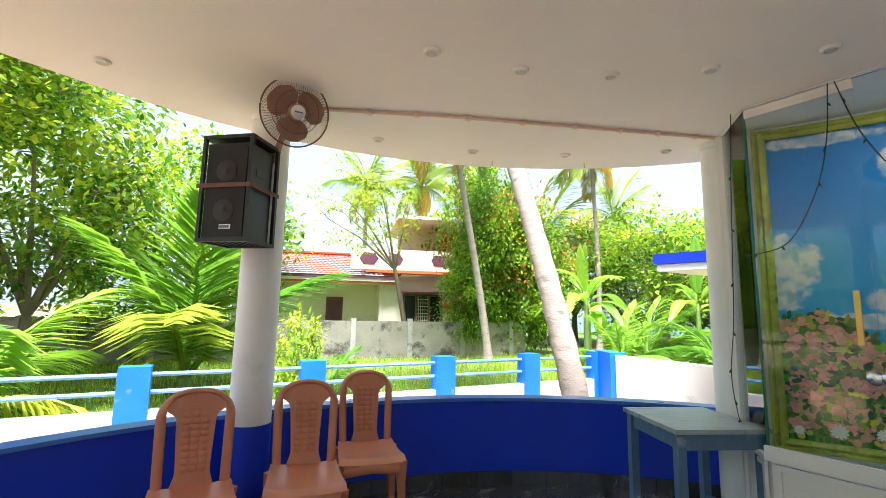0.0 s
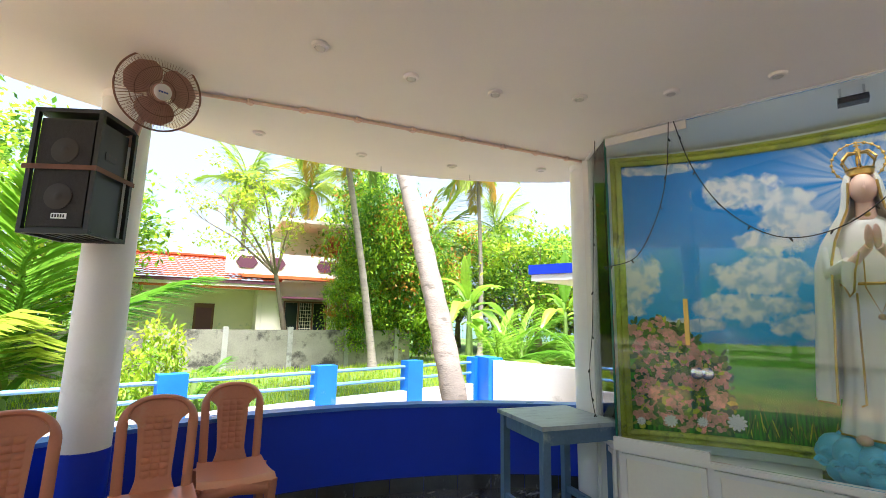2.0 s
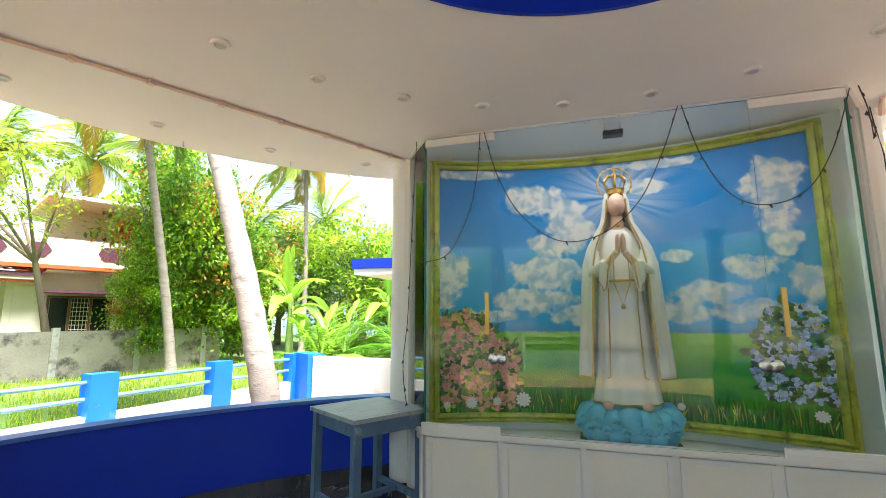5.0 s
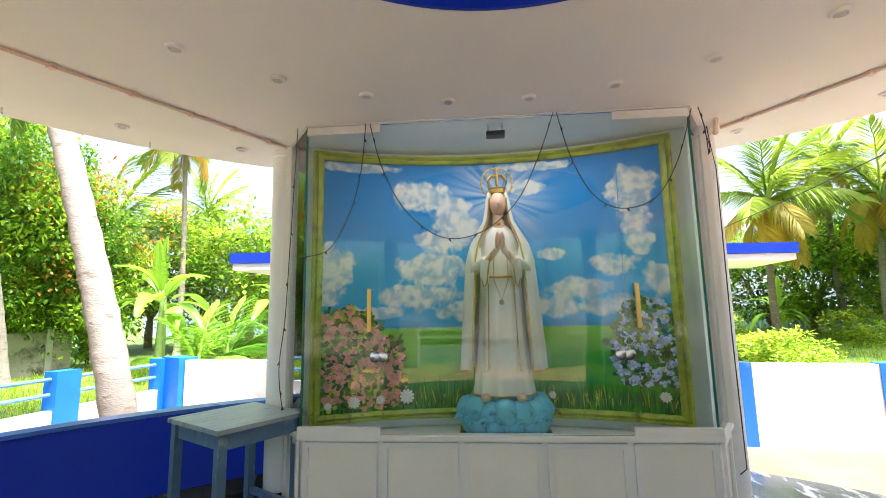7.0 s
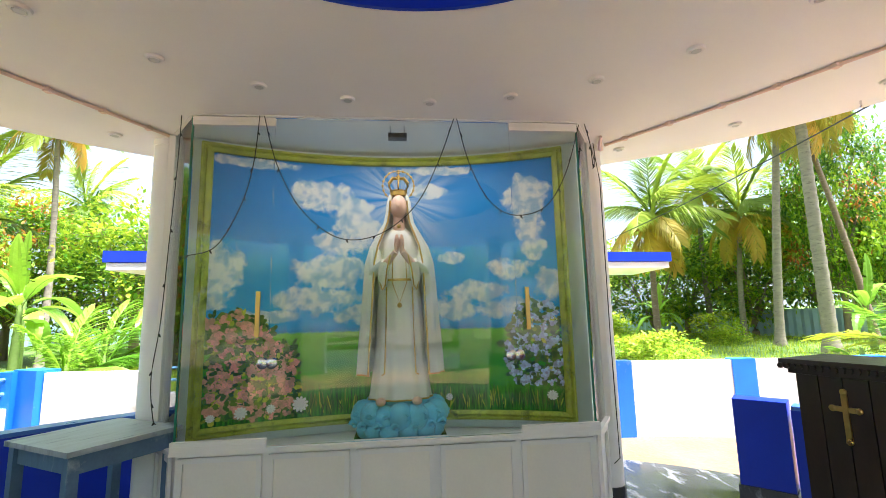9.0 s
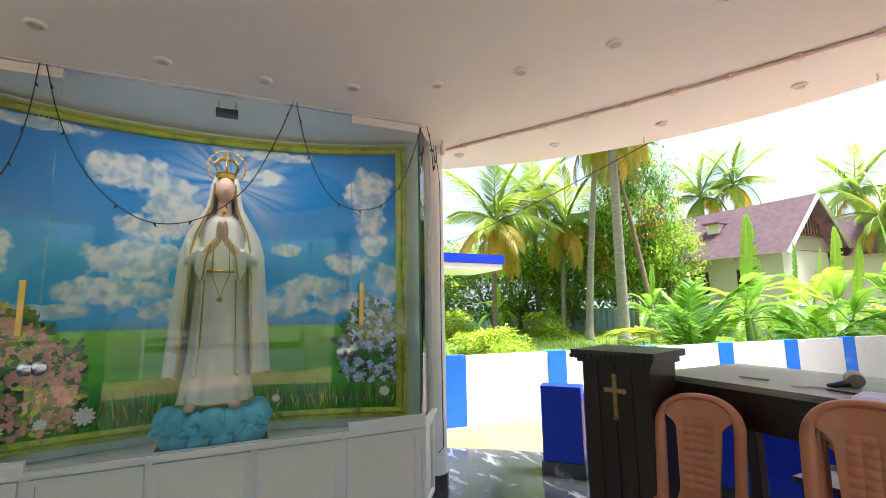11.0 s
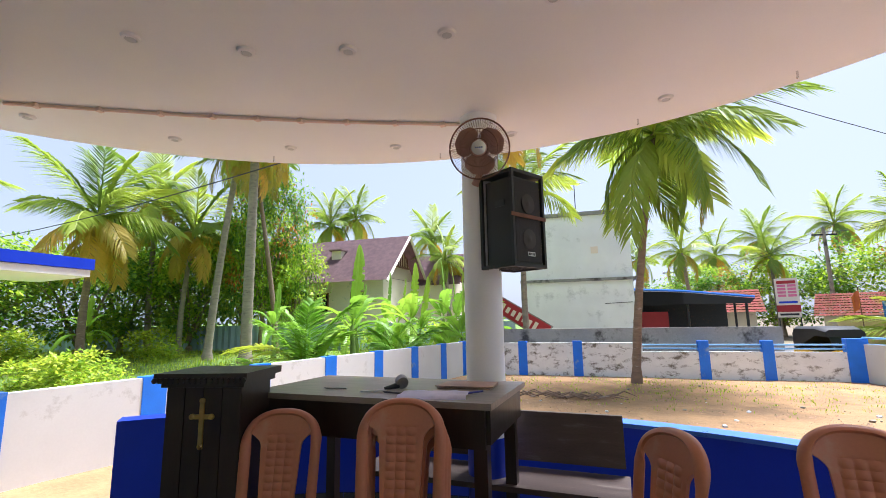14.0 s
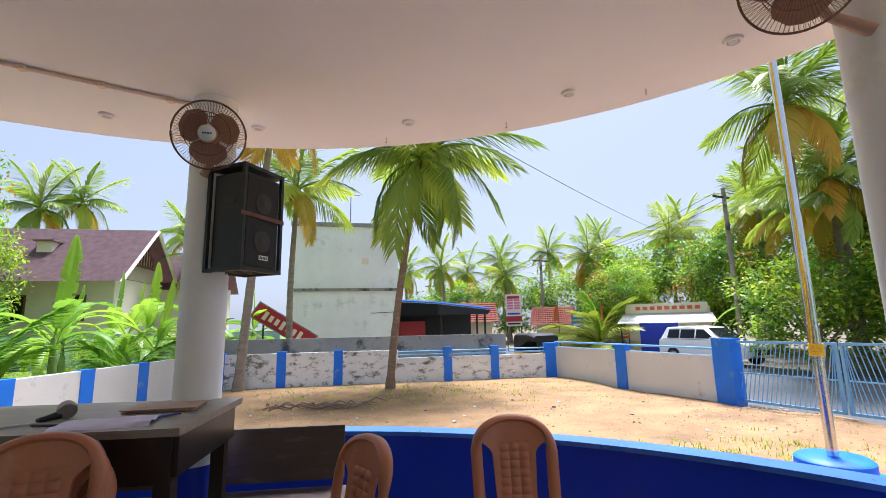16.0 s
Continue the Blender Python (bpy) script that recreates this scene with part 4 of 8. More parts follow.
# deep green behind the palms of the meadow and the north plots
for i, (x, y, z, rx, rz) in enumerate(((30.5, -11.5, 3.4, 3.2, 3.0), (29.0, -16.0, 3.8, 3.4, 3.4), (33.5, -8.0, 3.6, 3.4, 3.2), (31.5, -20.0, 4.4, 3.6, 3.8), (34.5, -0.5, 3.6, 3.6, 3.2), (17.5, 20.5, 4.4, 3.2, 3.6), (20.5, 19.0, 3.8, 3.0, 3.4), (29.0, 13.5, 4.0, 3.6, 3.4), (24.5, 14.5, 3.6, 2.8, 3.2), (26.0, -20.5, 4.2, 3.0, 3.8))):
    tree((x, y, -0.4), (x, y, z), (rx, rx, rz), CROWN_F, "dense green tree behind the palms", 130 + i, 0.2, 6)

# grass
rg = random.Random(5)
gv, gf, gi = [], [], []
def tuft(x, y, h, n):
    for _ in range(n):
        bx, by = x + rg.gauss(0, 0.05), y + rg.gauss(0, 0.05)
        a = rg.uniform(0, 6.28)
        dx, dy, w = math.cos(a), math.sin(a), rg.uniform(0.006, 0.013)
        hh = h * rg.uniform(0.5, 1.2)
        ln = rg.uniform(0.15, 0.6) * hh
        z = ground_z(bx, by) - 0.01
        k = len(gv)
        gv.extend([(bx - dy * w, by + dx * w, z), (bx + dy * w, by - dx * w, z), (bx + dx * ln, by + dy * ln, z + hh)])
        gf.append((k, k + 1, k + 2))
        gi.append(0 if rg.random() < 0.6 else 1)
for _ in range(9000):
    x, y = rg.uniform(-9, 15), rg.uniform(6.2, 18)
    if y > 7.55 - 0.155 * x + 0.2 and y < 18.2 - 0.33 * x - 0.1:
        tuft(x, y, 0.17, 5)
for _ in range(15000):
    x, y = rg.uniform(6.0, 40), rg.uniform(-24, 14)
    if x > 8.3 - (5.5 - y) * 0.1417:
        tuft(x, y, 0.24, 4)
for _ in range(700):
    x, y = rg.gauss(-0.5, 3), rg.gauss(-11.6, 1.2)
    if -13.6 < y and -5 < x < 5:
        tuft(x, y, 0.06, 4)
for _ in range(160):
    tuft(rg.gauss(-3.4, 1.0), rg.gauss(-5.4, 0.35), 0.08, 5)
for _ in range(60):
    tuft(rg.gauss(-2.4, 0.25), rg.gauss(-4.6, 0.2), 0.08, 6)
pv_, pf_ = [], []
for _ in range(9000):
    x, y = rg.uniform(-7, 6), rg.uniform(-13.6, -3.3)
    if math.hypot(x - CX, y - CY) < 4.4:
        continue
    s_ = rg.uniform(0.005, 0.02) * (1 if rg.random() < 0.93 else 2)
    z = ground_z(x, y)
    k = len(pv_)
    a = rg.uniform(0, 6.28)
    pv_ += [(x + s_ * math.cos(a + q * 1.57) * rg.uniform(0.7, 1.3), y + s_ * math.sin(a + q * 1.57) * rg.uniform(0.7, 1.3), z - 0.004) for q in range(4)] + [(x, y, z + s_ * rg.uniform(0.4, 0.9))]
    pf_ += [(k + q, k + (q + 1) % 4, k + 4) for q in range(4)]
tagged(new("gravel", mesh_from("gravel", pv_, pf_, [mat("pebbles", (0.42, 0.29, 0.18), 0.9, var=0.3, scale=20, island=0.55)])), "small pebbles strewn over the sandy yard", "gravel", kind="stuff")
tagged(new("grass", mesh_from("grass", gv, gf, [LEAF2, LEAF1], gi)), "bright green grass over the meadow", "grass", kind="stuff")

# ---- furniture in the pavilion ----
def plastic_chair(m, label, first=[None]):
    """A moulded plastic armless chair with an oval cut-out back. Origin on the floor, front towards -y."""
    if first[0] is not None:
        ob = copy_thing(first[0], m)
        return tagged(ob, label)
    th = thing("plastic_chair", label, "chair", m, "brown plastic chairs")
    sw, sd, sz = 0.215, 0.22, 0.475
    # seat: a dished slab with a rounded front
    b = B()
    n, k = 10, 10
    def seat_pt(u, v, dz):
        x = (u - 0.5) * 2 * sw * (1.0 - 0.10 * v)
        y = -sd + v * 2 * sd
        z = sz + 0.012 * (abs(u - 0.5) * 2) ** 2 - 0.018 * math.sin(math.pi * v) - (0.03 * (1 - v / 0.12) ** 2 if v < 0.12 else 0) + dz
        return (x, y, z)
    top = [[b.verts.new(seat_pt(i / n, j / k, 0)) for j in range(k + 1)] for i in range(n + 1)]
    bot = [[b.verts.new(seat_pt(i / n, j / k, -0.022)) for j in range(k + 1)] for i in range(n + 1)]
    for i in range(n):
        for j in range(k):
            b.faces.new((top[i][j], top[i + 1][j], top[i + 1][j + 1], top[i][j + 1]))
            b.faces.new((bot[i][j], bot[i][j + 1], bot[i + 1][j + 1], bot[i + 1][j]))
    for i in range(n):
        b.faces.new((top[i][0], bot[i][0], bot[i + 1][0], top[i + 1][0]))
        b.faces.new((top[i][k], top[i + 1][k], bot[i + 1][k], bot[i][k]))
    for j in range(k):
        b.faces.new((top[0][j], top[0][j + 1], bot[0][j + 1], bot[0][j]))
        b.faces.new((top[n][j], bot[n][j], bot[n][j + 1], top[n][j + 1]))
    part("seat", b, CHAIR, th, "", True)
    # apron under the seat
    b = B()
    for pts in ([(-sw + 0.01, -sd + 0.012, 0.40), (0, -sd - 0.002, 0.425), (sw - 0.01, -sd + 0.012, 0.40)],
                [(-sw + 0.01, -sd + 0.02, 0.405), (-sw + 0.03, 0, 0.425), (-sw + 0.04, sd, 0.405)],
                [(sw - 0.01, -sd + 0.02, 0.405), (sw - 0.03, 0, 0.425), (sw - 0.04, sd, 0.405)]):
        sweep(b, pts, 0.03, 8, squash=(0.4, 1))
    part("apron", b, CHAIR, th, "", True)
    # back: a rounded frame rail and a broad waisted splat with rows of raised cushions
    H, zb = 0.975, sz - 0.03
    def lean(u, z):
        g = (z - zb) / (H - zb)
        return sd + 0.01 + (z - sz) * 0.20 + 0.03 * max(0, g - 0.75) - 0.03 * (u / 0.18) ** 2 * (0.4 + 0.6 * g)
    def half(z):
        g = min(1.0, (z - zb) / (H - zb))
        return 0.186 + 0.014 * g if g < 0.70 else (0.186 + 0.014 * g) * max(0.0, 1 - ((g - 0.70) / 0.30) ** 2.5) ** (1 / 2.3)
    b = B()
    RW = 0.026
    left = []
    for i in range(23):
        z = zb + (0.70 * i / 22) * (H - zb)
        left.append((half(z) - RW, z))
    for i in range(1, 19):
        a = math.pi / 2 * i / 18
        x, z = math.cos(a) ** 0.86 if i < 18 else 0.0, math.sin(a) ** 0.80
        left.append(((0.196 - RW) * x, zb + (0.70 + 0.30 * z) * (H - zb) - RW * z))
    path = [(-u, lean(u, z), z) for u, z in left] + [(u, lean(u, z), z) for u, z in left[-2::-1]]
    sweep(b, path, RW, 10, squash=(1.0, 0.62))
    part("back_rail", b, CHAIR, th, "", True)
    b = B()
    def inner_half(z):
        best = 0.0
        for (u0, z0), (u1, z1) in zip(left, left[1:]):
            if z0 <= z <= z1 and z1 > z0:
                best = u0 + (u1 - u0) * (z - z0) / (z1 - z0)
        return best
    rows, cols = 66, 24
    ztop = H - 1.6 * RW
    sheet = []
    for i in range(rows + 1):
        g = i / rows
        z = zb + g * (ztop - zb)
        W = inner_half(z)
        S = 0.084 + 0.26 * max(0, 0.20 - g) ** 1.3 + 0.030 * max(0, g - 0.25)
        if g > 0.72:
            S += (W - S) * min(1.0, (g - 0.72) / 0.14) ** 2.2
        S = min(S, W)
        row = []
        for k in range(cols + 1):
            f = 2 * k / cols - 1
            u = S * f
            v = (g - 0.20) / 0.62
            q = u / 0.066
            bump = 0.0
            if 0 <= v <= 1 and abs(q) <= 1:
                bump = -0.003 + 0.010 * (abs(math.sin(math.pi * 9 * v)) * abs(math.sin(math.pi * 1.5 * (q + 1)))) ** 0.7
            row.append(b.verts.new((u, lean(u, z) - bump, z)))
        sheet.append(row)
    new_f = []
    for p, q in zip(sheet, sheet[1:]):
        for k in range(cols):
            new_f.append(b.faces.new((p[k], p[k + 1], q[k + 1], q[k])))
    bmesh.ops.recalc_face_normals(b, faces=b.faces[:])
    bmesh.ops.solidify(b, geom=b.faces[:], thickness=0.014)
    part("backrest", b, CHAIR, th, "waisted back panel with rows of raised dimples", True)
    # legs: tapered, splayed, L-shaped look from a flattened tube
    for sx in (-1, 1):
        for fy in (-1, 1):
            b = B()
            x0, y0 = sx * (sw - 0.03), fy * (sd - 0.03)
            sweep(b, [(x0, y0, 0.45), (x0 + sx * 0.004, y0 + fy * 0.006, 0.30), (x0 + sx * 0.020, y0 + fy * 0.033, 0.0)], [0.044, 0.036, 0.026], 4)
            bevelled(b, 0.008, 2)
            part("leg", b, CHAIR, th, "", True)
    first[0] = th
    return th


plastic_chair(pose(1.15, 3.47, 0, 0, 0, -8), "brown moulded plastic chair standing against the blue parapet")
plastic_chair(pose(1.73, 3.50, 0, 0, 0, -18), "brown moulded plastic chair beside a white column")
plastic_chair(pose(2.26, 3.74, 0, 0, 0, -20), "brown moulded plastic chair standing against the blue parapet")

# small painted table
def small_table(cx, cy, rot):
    th = thing("side_table", "small grey-blue painted wooden table with a worn top", "table", pose(cx, cy, 0, 0, 0, rot))
    w, d, h = 0.62, 0.64, 0.75
    b = B()
    box(b, -w / 2, w / 2, -d / 2, d / 2, h - 0.028, h)
    bevelled(b, 0.005)
    part("tabletop", b, TABLETOP, th, "worn pale top")
    for y in (-d / 2 + 0.035, d / 2 - 0.035):
        b = B()
        box(b, -w / 2 + 0.05, w / 2 - 0.05, y - 0.011, y + 0.011, h - 0.125, h - 0.03)
        part("apron", b, TABLEB, th)
    for x in (-w / 2 + 0.05, w / 2 - 0.05):
        b = B()
        box(b, x - 0.011, x + 0.011, -d / 2 + 0.05, d / 2 - 0.05, h - 0.125, h - 0.03)
        part("apron", b, TABLEB, th)
    for x in (-w / 2 + 0.045, w / 2 - 0.045):
        for y in (-d / 2 + 0.045, d / 2 - 0.045):
            b = B()
            box(b, x - 0.027, x + 0.027, y - 0.027, y + 0.027, 0, h - 0.029)
            bevelled(b, 0.004)
            part("leg", b, TABLEB, th)
    for x in (-w / 2 + 0.045, w / 2 - 0.045):
        b = B()
        box(b, x - 0.015, x + 0.015, -d / 2 + 0.07, d / 2 - 0.07, 0.12, 0.165)
        part("stretcher", b, TABLEB, th)
    b = B()
    box(b, -w / 2 + 0.06, w / 2 - 0.06, -0.02, 0.02, 0.125, 0.16)
    part("stretcher", b, TABLEB, th)
    return th


small_table(3.945, 2.385, -31)

# lectern with a brass cross
lc = thing("lectern", "dark stained wooden lectern with a brass cross", "lectern", pose(2.86, -1.52, 0, 0, 0, 17))
b = B()
box(b, -0.19, 0.19, -0.15, 0.15, 0.0, 1.08)
part("body", bevelled(b, 0.004), DARKW, lc)
for x in (-0.1425, -0.0475, 0.0475, 0.1425):
    b = B()
    box(b, x - 0.045, x + 0.045, 0.151, 0.158, 0.0, 1.078)
    part("front_plank", bevelled(b, 0.003), DARKW, lc)
b = B()
box(b, -0.235, 0.235, -0.19, 0.20, 1.115, 1.15)
for i in range(17):
    x = -0.225 + i * 0.028
    sweep(b, [(x, 0.2, 1.117), (x, 0.212, 1.117)], 0.014, 6)
part("top", b, DARKW, lc, "scalloped overhanging top")
b = B()
box(b, -0.21, 0.21, -0.17, 0.175, 1.082, 1.113)
part("moulding", b, DARKW, lc)
b = B()
box(b, -0.011, 0.011, 0.159, 0.168, 0.81, 1.015)
box(b, -0.046, -0.0115, 0.159, 0.168, 0.932, 0.954)
box(b, 0.0115, 0.046, 0.159, 0.168, 0.932, 0.954)
for x, z in ((0, 1.018), (0, 0.805), (-0.049, 0.943), (0.049, 0.943)):
    lathe(b, [(0.014, 0.0), (0.014, 0.009), (0.009, 0.012)], (x, 0.159, z), 12, Matrix.Rotation(radians(-90), 3, "X"))
part("cross", bevelled(b, 0.002), BRASS, lc, "brass cross")

# altar desk
dk = thing("desk", "dark brown wooden desk with a worn flat top, paled for sky reflection", "desk", pose(0, 0, 0))
# top is paler than the body: sky sheen painted into its colour
b = B()
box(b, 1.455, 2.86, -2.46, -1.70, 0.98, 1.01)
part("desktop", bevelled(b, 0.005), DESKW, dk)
b = B()
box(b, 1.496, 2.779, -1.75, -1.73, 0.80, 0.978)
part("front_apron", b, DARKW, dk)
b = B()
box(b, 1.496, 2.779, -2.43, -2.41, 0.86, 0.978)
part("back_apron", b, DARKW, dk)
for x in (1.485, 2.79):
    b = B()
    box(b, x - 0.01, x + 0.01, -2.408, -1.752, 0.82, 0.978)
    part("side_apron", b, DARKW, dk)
for x in (1.53, 2.745):
    for y in (-1.79, -2.37):
        b = B()
        box(b, x - 0.032, x + 0.032, y - 0.032, y + 0.032, 0, 0.979)
        part("leg", bevelled(b, 0.004), DARKW, dk)

# bench with a high back
bn = thing("bench", "dark brown wooden bench with a panel back", "bench", pose(0, 0, 0))
b = B()
box(b, 0.92, 2.5, -2.70, -2.67, 0.50, 0.80)
part("backrest", bevelled(b, 0.004), BENCHW, bn)
b = B()
box(b, 0.90, 2.52, -2.68, -2.30, 0.43, 0.46)
part("seat", bevelled(b, 0.004), BENCHW, bn)
for x in (0.96, 2.46):
    for y in (-2.66, -2.34):
        b = B()
        box(b, x - 0.025, x + 0.025, y - 0.025, y + 0.025, 0, 0.429)
        part("leg", b, DARKW, bn)

plastic_chair(pose(2.36, -1.25, 0, 0, 0, 200), "brown moulded plastic chair drawn up to the desk")
for k in range(3):
    plastic_chair(pose(1.735, -1.30 + 0.032 * k, 0.040 * k, 0, 0, 195), "brown moulded plastic chair in a nested stack")
plastic_chair(pose(1.0, -1.47, 0, 0, 0, 122), "brown moulded plastic chair turned sideways")
plastic_chair(pose(0.12, -1.58, 0, 0, 0, 176), "brown moulded plastic chair with its back to the parapet")

# ---- inside the shrine ----
def curve_x(y, off=0.0):
    """Depth of the curved backdrop at y, off metres in front of it."""
    return FCX + math.sqrt(max(0.0, FR * FR - (y - FCY) ** 2)) - off


def print_material():
    """A printed picture: blue sky with white clouds over a green meadow."""
    m = bpy.data.materials.new("printed_sky_and_meadow")
    m.use_nodes = True
    nt = m.node_tree
    b = nt.nodes["Principled BSDF"]
    n, lk = nt.nodes.new, nt.links.new
    tc, sp = n("ShaderNodeTexCoord"), n("ShaderNodeSeparateXYZ")
    lk(tc.outputs["Object"], sp.inputs[0])

    def ma(op, a, c=None, d=None):
        k = n("ShaderNodeMath")
        k.operation = op
        for i, v in enumerate((a, c, d)):
            if v is None:
                continue
            if isinstance(v, (int, float)):
                k.inputs[i].default_value = v
            else:
                lk(v, k.inputs[i])
        return k.outputs[0]

    def ramp(v, lo, hi):
        r = n("ShaderNodeMapRange")
        r.interpolation_type = "SMOOTHSTEP"
        lk(v, r.inputs[0])
        r.inputs[1].default_value, r.inputs[2].default_value = lo, hi
        return r.outputs[0]

    def mix(f, a, c):
        x = n("ShaderNodeMix")
        x.data_type = "RGBA"
        lk(f, x.inputs[0])
        for i, v in ((6, a), (7, c)):
            if isinstance(v, tuple):
                x.inputs[i].default_value = (*v, 1)
            else:
                lk(v, x.inputs[i])
        return x.outputs[2]

    def nz(scale, detail=6, stretch=(1, 1, 1)):
        mp, t = n("ShaderNodeMapping"), n("ShaderNodeTexNoise")
        mp.inputs[3].default_value = stretch
        lk(tc.outputs["Object"], mp.inputs[0])
        lk(mp.outputs[0], t.inputs[0])
        t.inputs["Scale"].default_value, t.inputs["Detail"].default_value = scale, detail
        return t.outputs[0]

    Y, Z = sp.outputs[1], sp.outputs[2]
    sky_c = mix(ramp(Z, 1.3, 2.6), (0.015, 0.40, 0.80), (0.004, 0.25, 0.70))
    warp = ma("MULTIPLY", ma("SUBTRACT", nz(8.5, 11), 0.5), 3.6)
    total = None
    clouds = ((1.72, 2.60, 0.30, 0.045), (1.18, 2.38, 0.24, 0.12), (0.98, 2.27, 0.20, 0.10), (0.90, 2.12, 0.20, 0.16), (1.05, 1.98, 0.22, 0.10), (1.10, 1.76, 0.28, 0.14),
              (1.24, 1.52, 0.34, 0.11), (0.82, 1.42, 0.30, 0.09), (1.88, 1.78, 0.15, 0.18), (1.92, 1.58, 0.13, 0.10), (1.55, 1.42, 0.25, 0.05), (-0.45, 2.34, 0.16, 0.18),
              (-0.46, 2.08, 0.11, 0.15), (-0.47, 1.92, 0.10, 0.10), (-0.30, 1.75, 0.18, 0.09), (-0.02, 1.58, 0.22, 0.10), (-0.58, 1.62, 0.11, 0.12), (0.20, 1.44, 0.22, 0.10),
              (-0.30, 1.44, 0.26, 0.08), (0.22, 2.60, 0.32, 0.04), (0.36, 2.42, 0.16, 0.07), (0.16, 1.86, 0.10, 0.05))
    for cy, cz, ry, rz in clouds:
        d = ma("ADD", ma("POWER", ma("DIVIDE", ma("ABSOLUTE", ma("SUBTRACT", Y, cy)), ry), 2.0), ma("POWER", ma("DIVIDE", ma("ABSOLUTE", ma("SUBTRACT", Z, cz)), rz), 2.0))
        v = ma("SUBTRACT", 1.25, d)
        total = v if total is None else ma("MAXIMUM", total, v)
    cloud = ramp(ma("ADD", total, warp), 0.05, 0.75)
    puff = mix(ramp(nz(11.0, 8), 0.36, 0.60), (0.36, 0.55, 0.70), (0.90, 0.89, 0.84))
    col = mix(ma("MULTIPLY", cloud, 0.92), sky_c, puff)
    gl = ma("SQRT", ma("ADD", ma("POWER", ma("ABSOLUTE", ma("SUBTRACT", Y, 0.56)), 2.0), ma("POWER", ma("ABSOLUTE", ma("SUBTRACT", Z, 2.36)), 2.0)))
    rays = n("ShaderNodeTexNoise")
    at = ma("ARCTAN2", ma("SUBTRACT", Y, 0.56), ma("SUBTRACT", Z, 2.36))
    cmb = n("ShaderNodeCombineXYZ")
    lk(at, cmb.inputs[0])
    lk(cmb.outputs[0], rays.inputs[0])
    rays.inputs["Scale"].default_value = 4.0
    glow = ma("MULTIPLY", ma("SUBTRACT", 1.0, ramp(gl, 0.05, 0.62)), ramp(rays.outputs[0], 0.35, 0.6))
    col = mix(ma("MULTIPLY", glow, 0.6), col, (0.85, 0.90, 0.92))
    far = mix(ramp(nz(20, 4, (1, 1, 3)), 0.4, 0.6), (0.01, 0.16, 0.42), (0.02, 0.24, 0.60))
    col = mix(ma("MULTIPLY", ma("SUBTRACT", 1.0, ramp(Z, 1.27, 1.36)), 0.6), col, far)
    blades = ramp(nz(60, 3, (1, 1, 0.12)), 0.35, 0.65)
    lowg = mix(blades, (0.010, 0.10, 0.008), (0.06, 0.34, 0.02))
    field = mix(ramp(nz(3.0, 4, (1, 1, 2.5)), 0.4, 0.62), (0.04, 0.38, 0.015), (0.13, 0.52, 0.03))
    field = mix(ramp(Z, 1.0, 1.28), field, (0.20, 0.58, 0.04))
    mead = mix(ramp(Z, 0.72, 1.0), lowg, field)
    col = mix(ramp(ma("ADD", Z, ma("MULTIPLY", nz(30, 3), 0.02)), 1.285, 1.305), mead, col)
    lk(col, b.inputs["Base Color"])
    b.inputs["Roughness"].default_value = 0.42
    b.inputs["Specular IOR Level"].default_value = 0.3
    return m


PRINT = print_material()
bd = thing("backdrop_picture", "framed printed picture of sky, meadow and flowers", "picture", pose(0, 0, 0))
fb = 0.075
a_in = math.degrees(math.asin((FH - fb) / FR))
b = B()
arc(b, (FCX, FCY), FR - 0.006, FR + 0.004, -a_in - 0.6, a_in + 0.6, FZ0 + fb - 0.01, FZ1 - fb + 0.01, 64)
part("print", b, PRINT, bd, "printed sky and meadow", True)
def frame_arc(z0, z1, nm):
    b = B()
    steps, prof = 72, ((0.0, 0.0), (0.030, 0.12), (0.034, 0.32), (0.016, 0.45), (0.030, 0.62), (0.024, 0.85), (0.006, 1.0))
    flip = z0 > 1.5
    cols = []
    for i in range(steps + 1):
        a = radians(-FA + 2 * FA * i / steps)
        ring = []
        wob = 0.0025 * math.sin(i * 2.1)
        for dep, f in ((-0.028, 0.0),) + prof + ((-0.028, 1.0),):
            g = 1 - f if flip else f
            r = FR - 0.004 - dep - (wob if 0.1 < f < 0.9 else 0)
            ring.append(b.verts.new((FCX + r * math.cos(a), FCY + r * math.sin(a), z0 + (z1 - z0) * g)))
        cols.append(ring)
    k = len(cols[0])
    for p, q in zip(cols, cols[1:]):
        for j in range(k):
            b.faces.new((p[j], q[j], q[(j + 1) % k], p[(j + 1) % k]))
    b.faces.new(cols[0])
    b.faces.new(cols[-1][::-1])
    part(nm, b, FRAMEG, bd, "carved olive-gilt moulding", True)
frame_arc(FZ0, FZ0 + fb, "frame_bottom")
frame_arc(FZ1 - fb, FZ1, "frame_top")
for s in (-1, 1):
    b = B()
    prof = ((-0.026, 0.0), (0.0, 0.0), (0.030, 0.12), (0.034, 0.32), (0.016, 0.45), (0.030, 0.62), (0.024, 0.85), (0.006, 1.0), (-0.026, 1.0))
    rows = []
    zs = [FZ0 + fb * 0.2 + (FZ1 - FZ0 - fb * 0.4) * i / 48 for i in range(49)]
    for i, z in enumerate(zs):
        ring = []
        for dep, f in prof:
            y = FCY + s * (FH - f * fb)
            ring.append(b.verts.new((curve_x(y, dep + 0.008 + 0.003 * math.sin(i * 2.3) * (0.1 < f < 0.9)), y, z)))
        rows.append(ring)
    k = len(prof)
    for p, q in zip(rows, rows[1:]):
        for j in range(k):
            b.faces.new((p[j], q[j], q[(j + 1) % k], p[(j + 1) % k]))
    b.faces.new(rows[0])
    b.faces.new(rows[-1][::-1])
    part("frame_side", b, FRAMEG, bd, "carved olive-gilt moulding", True)
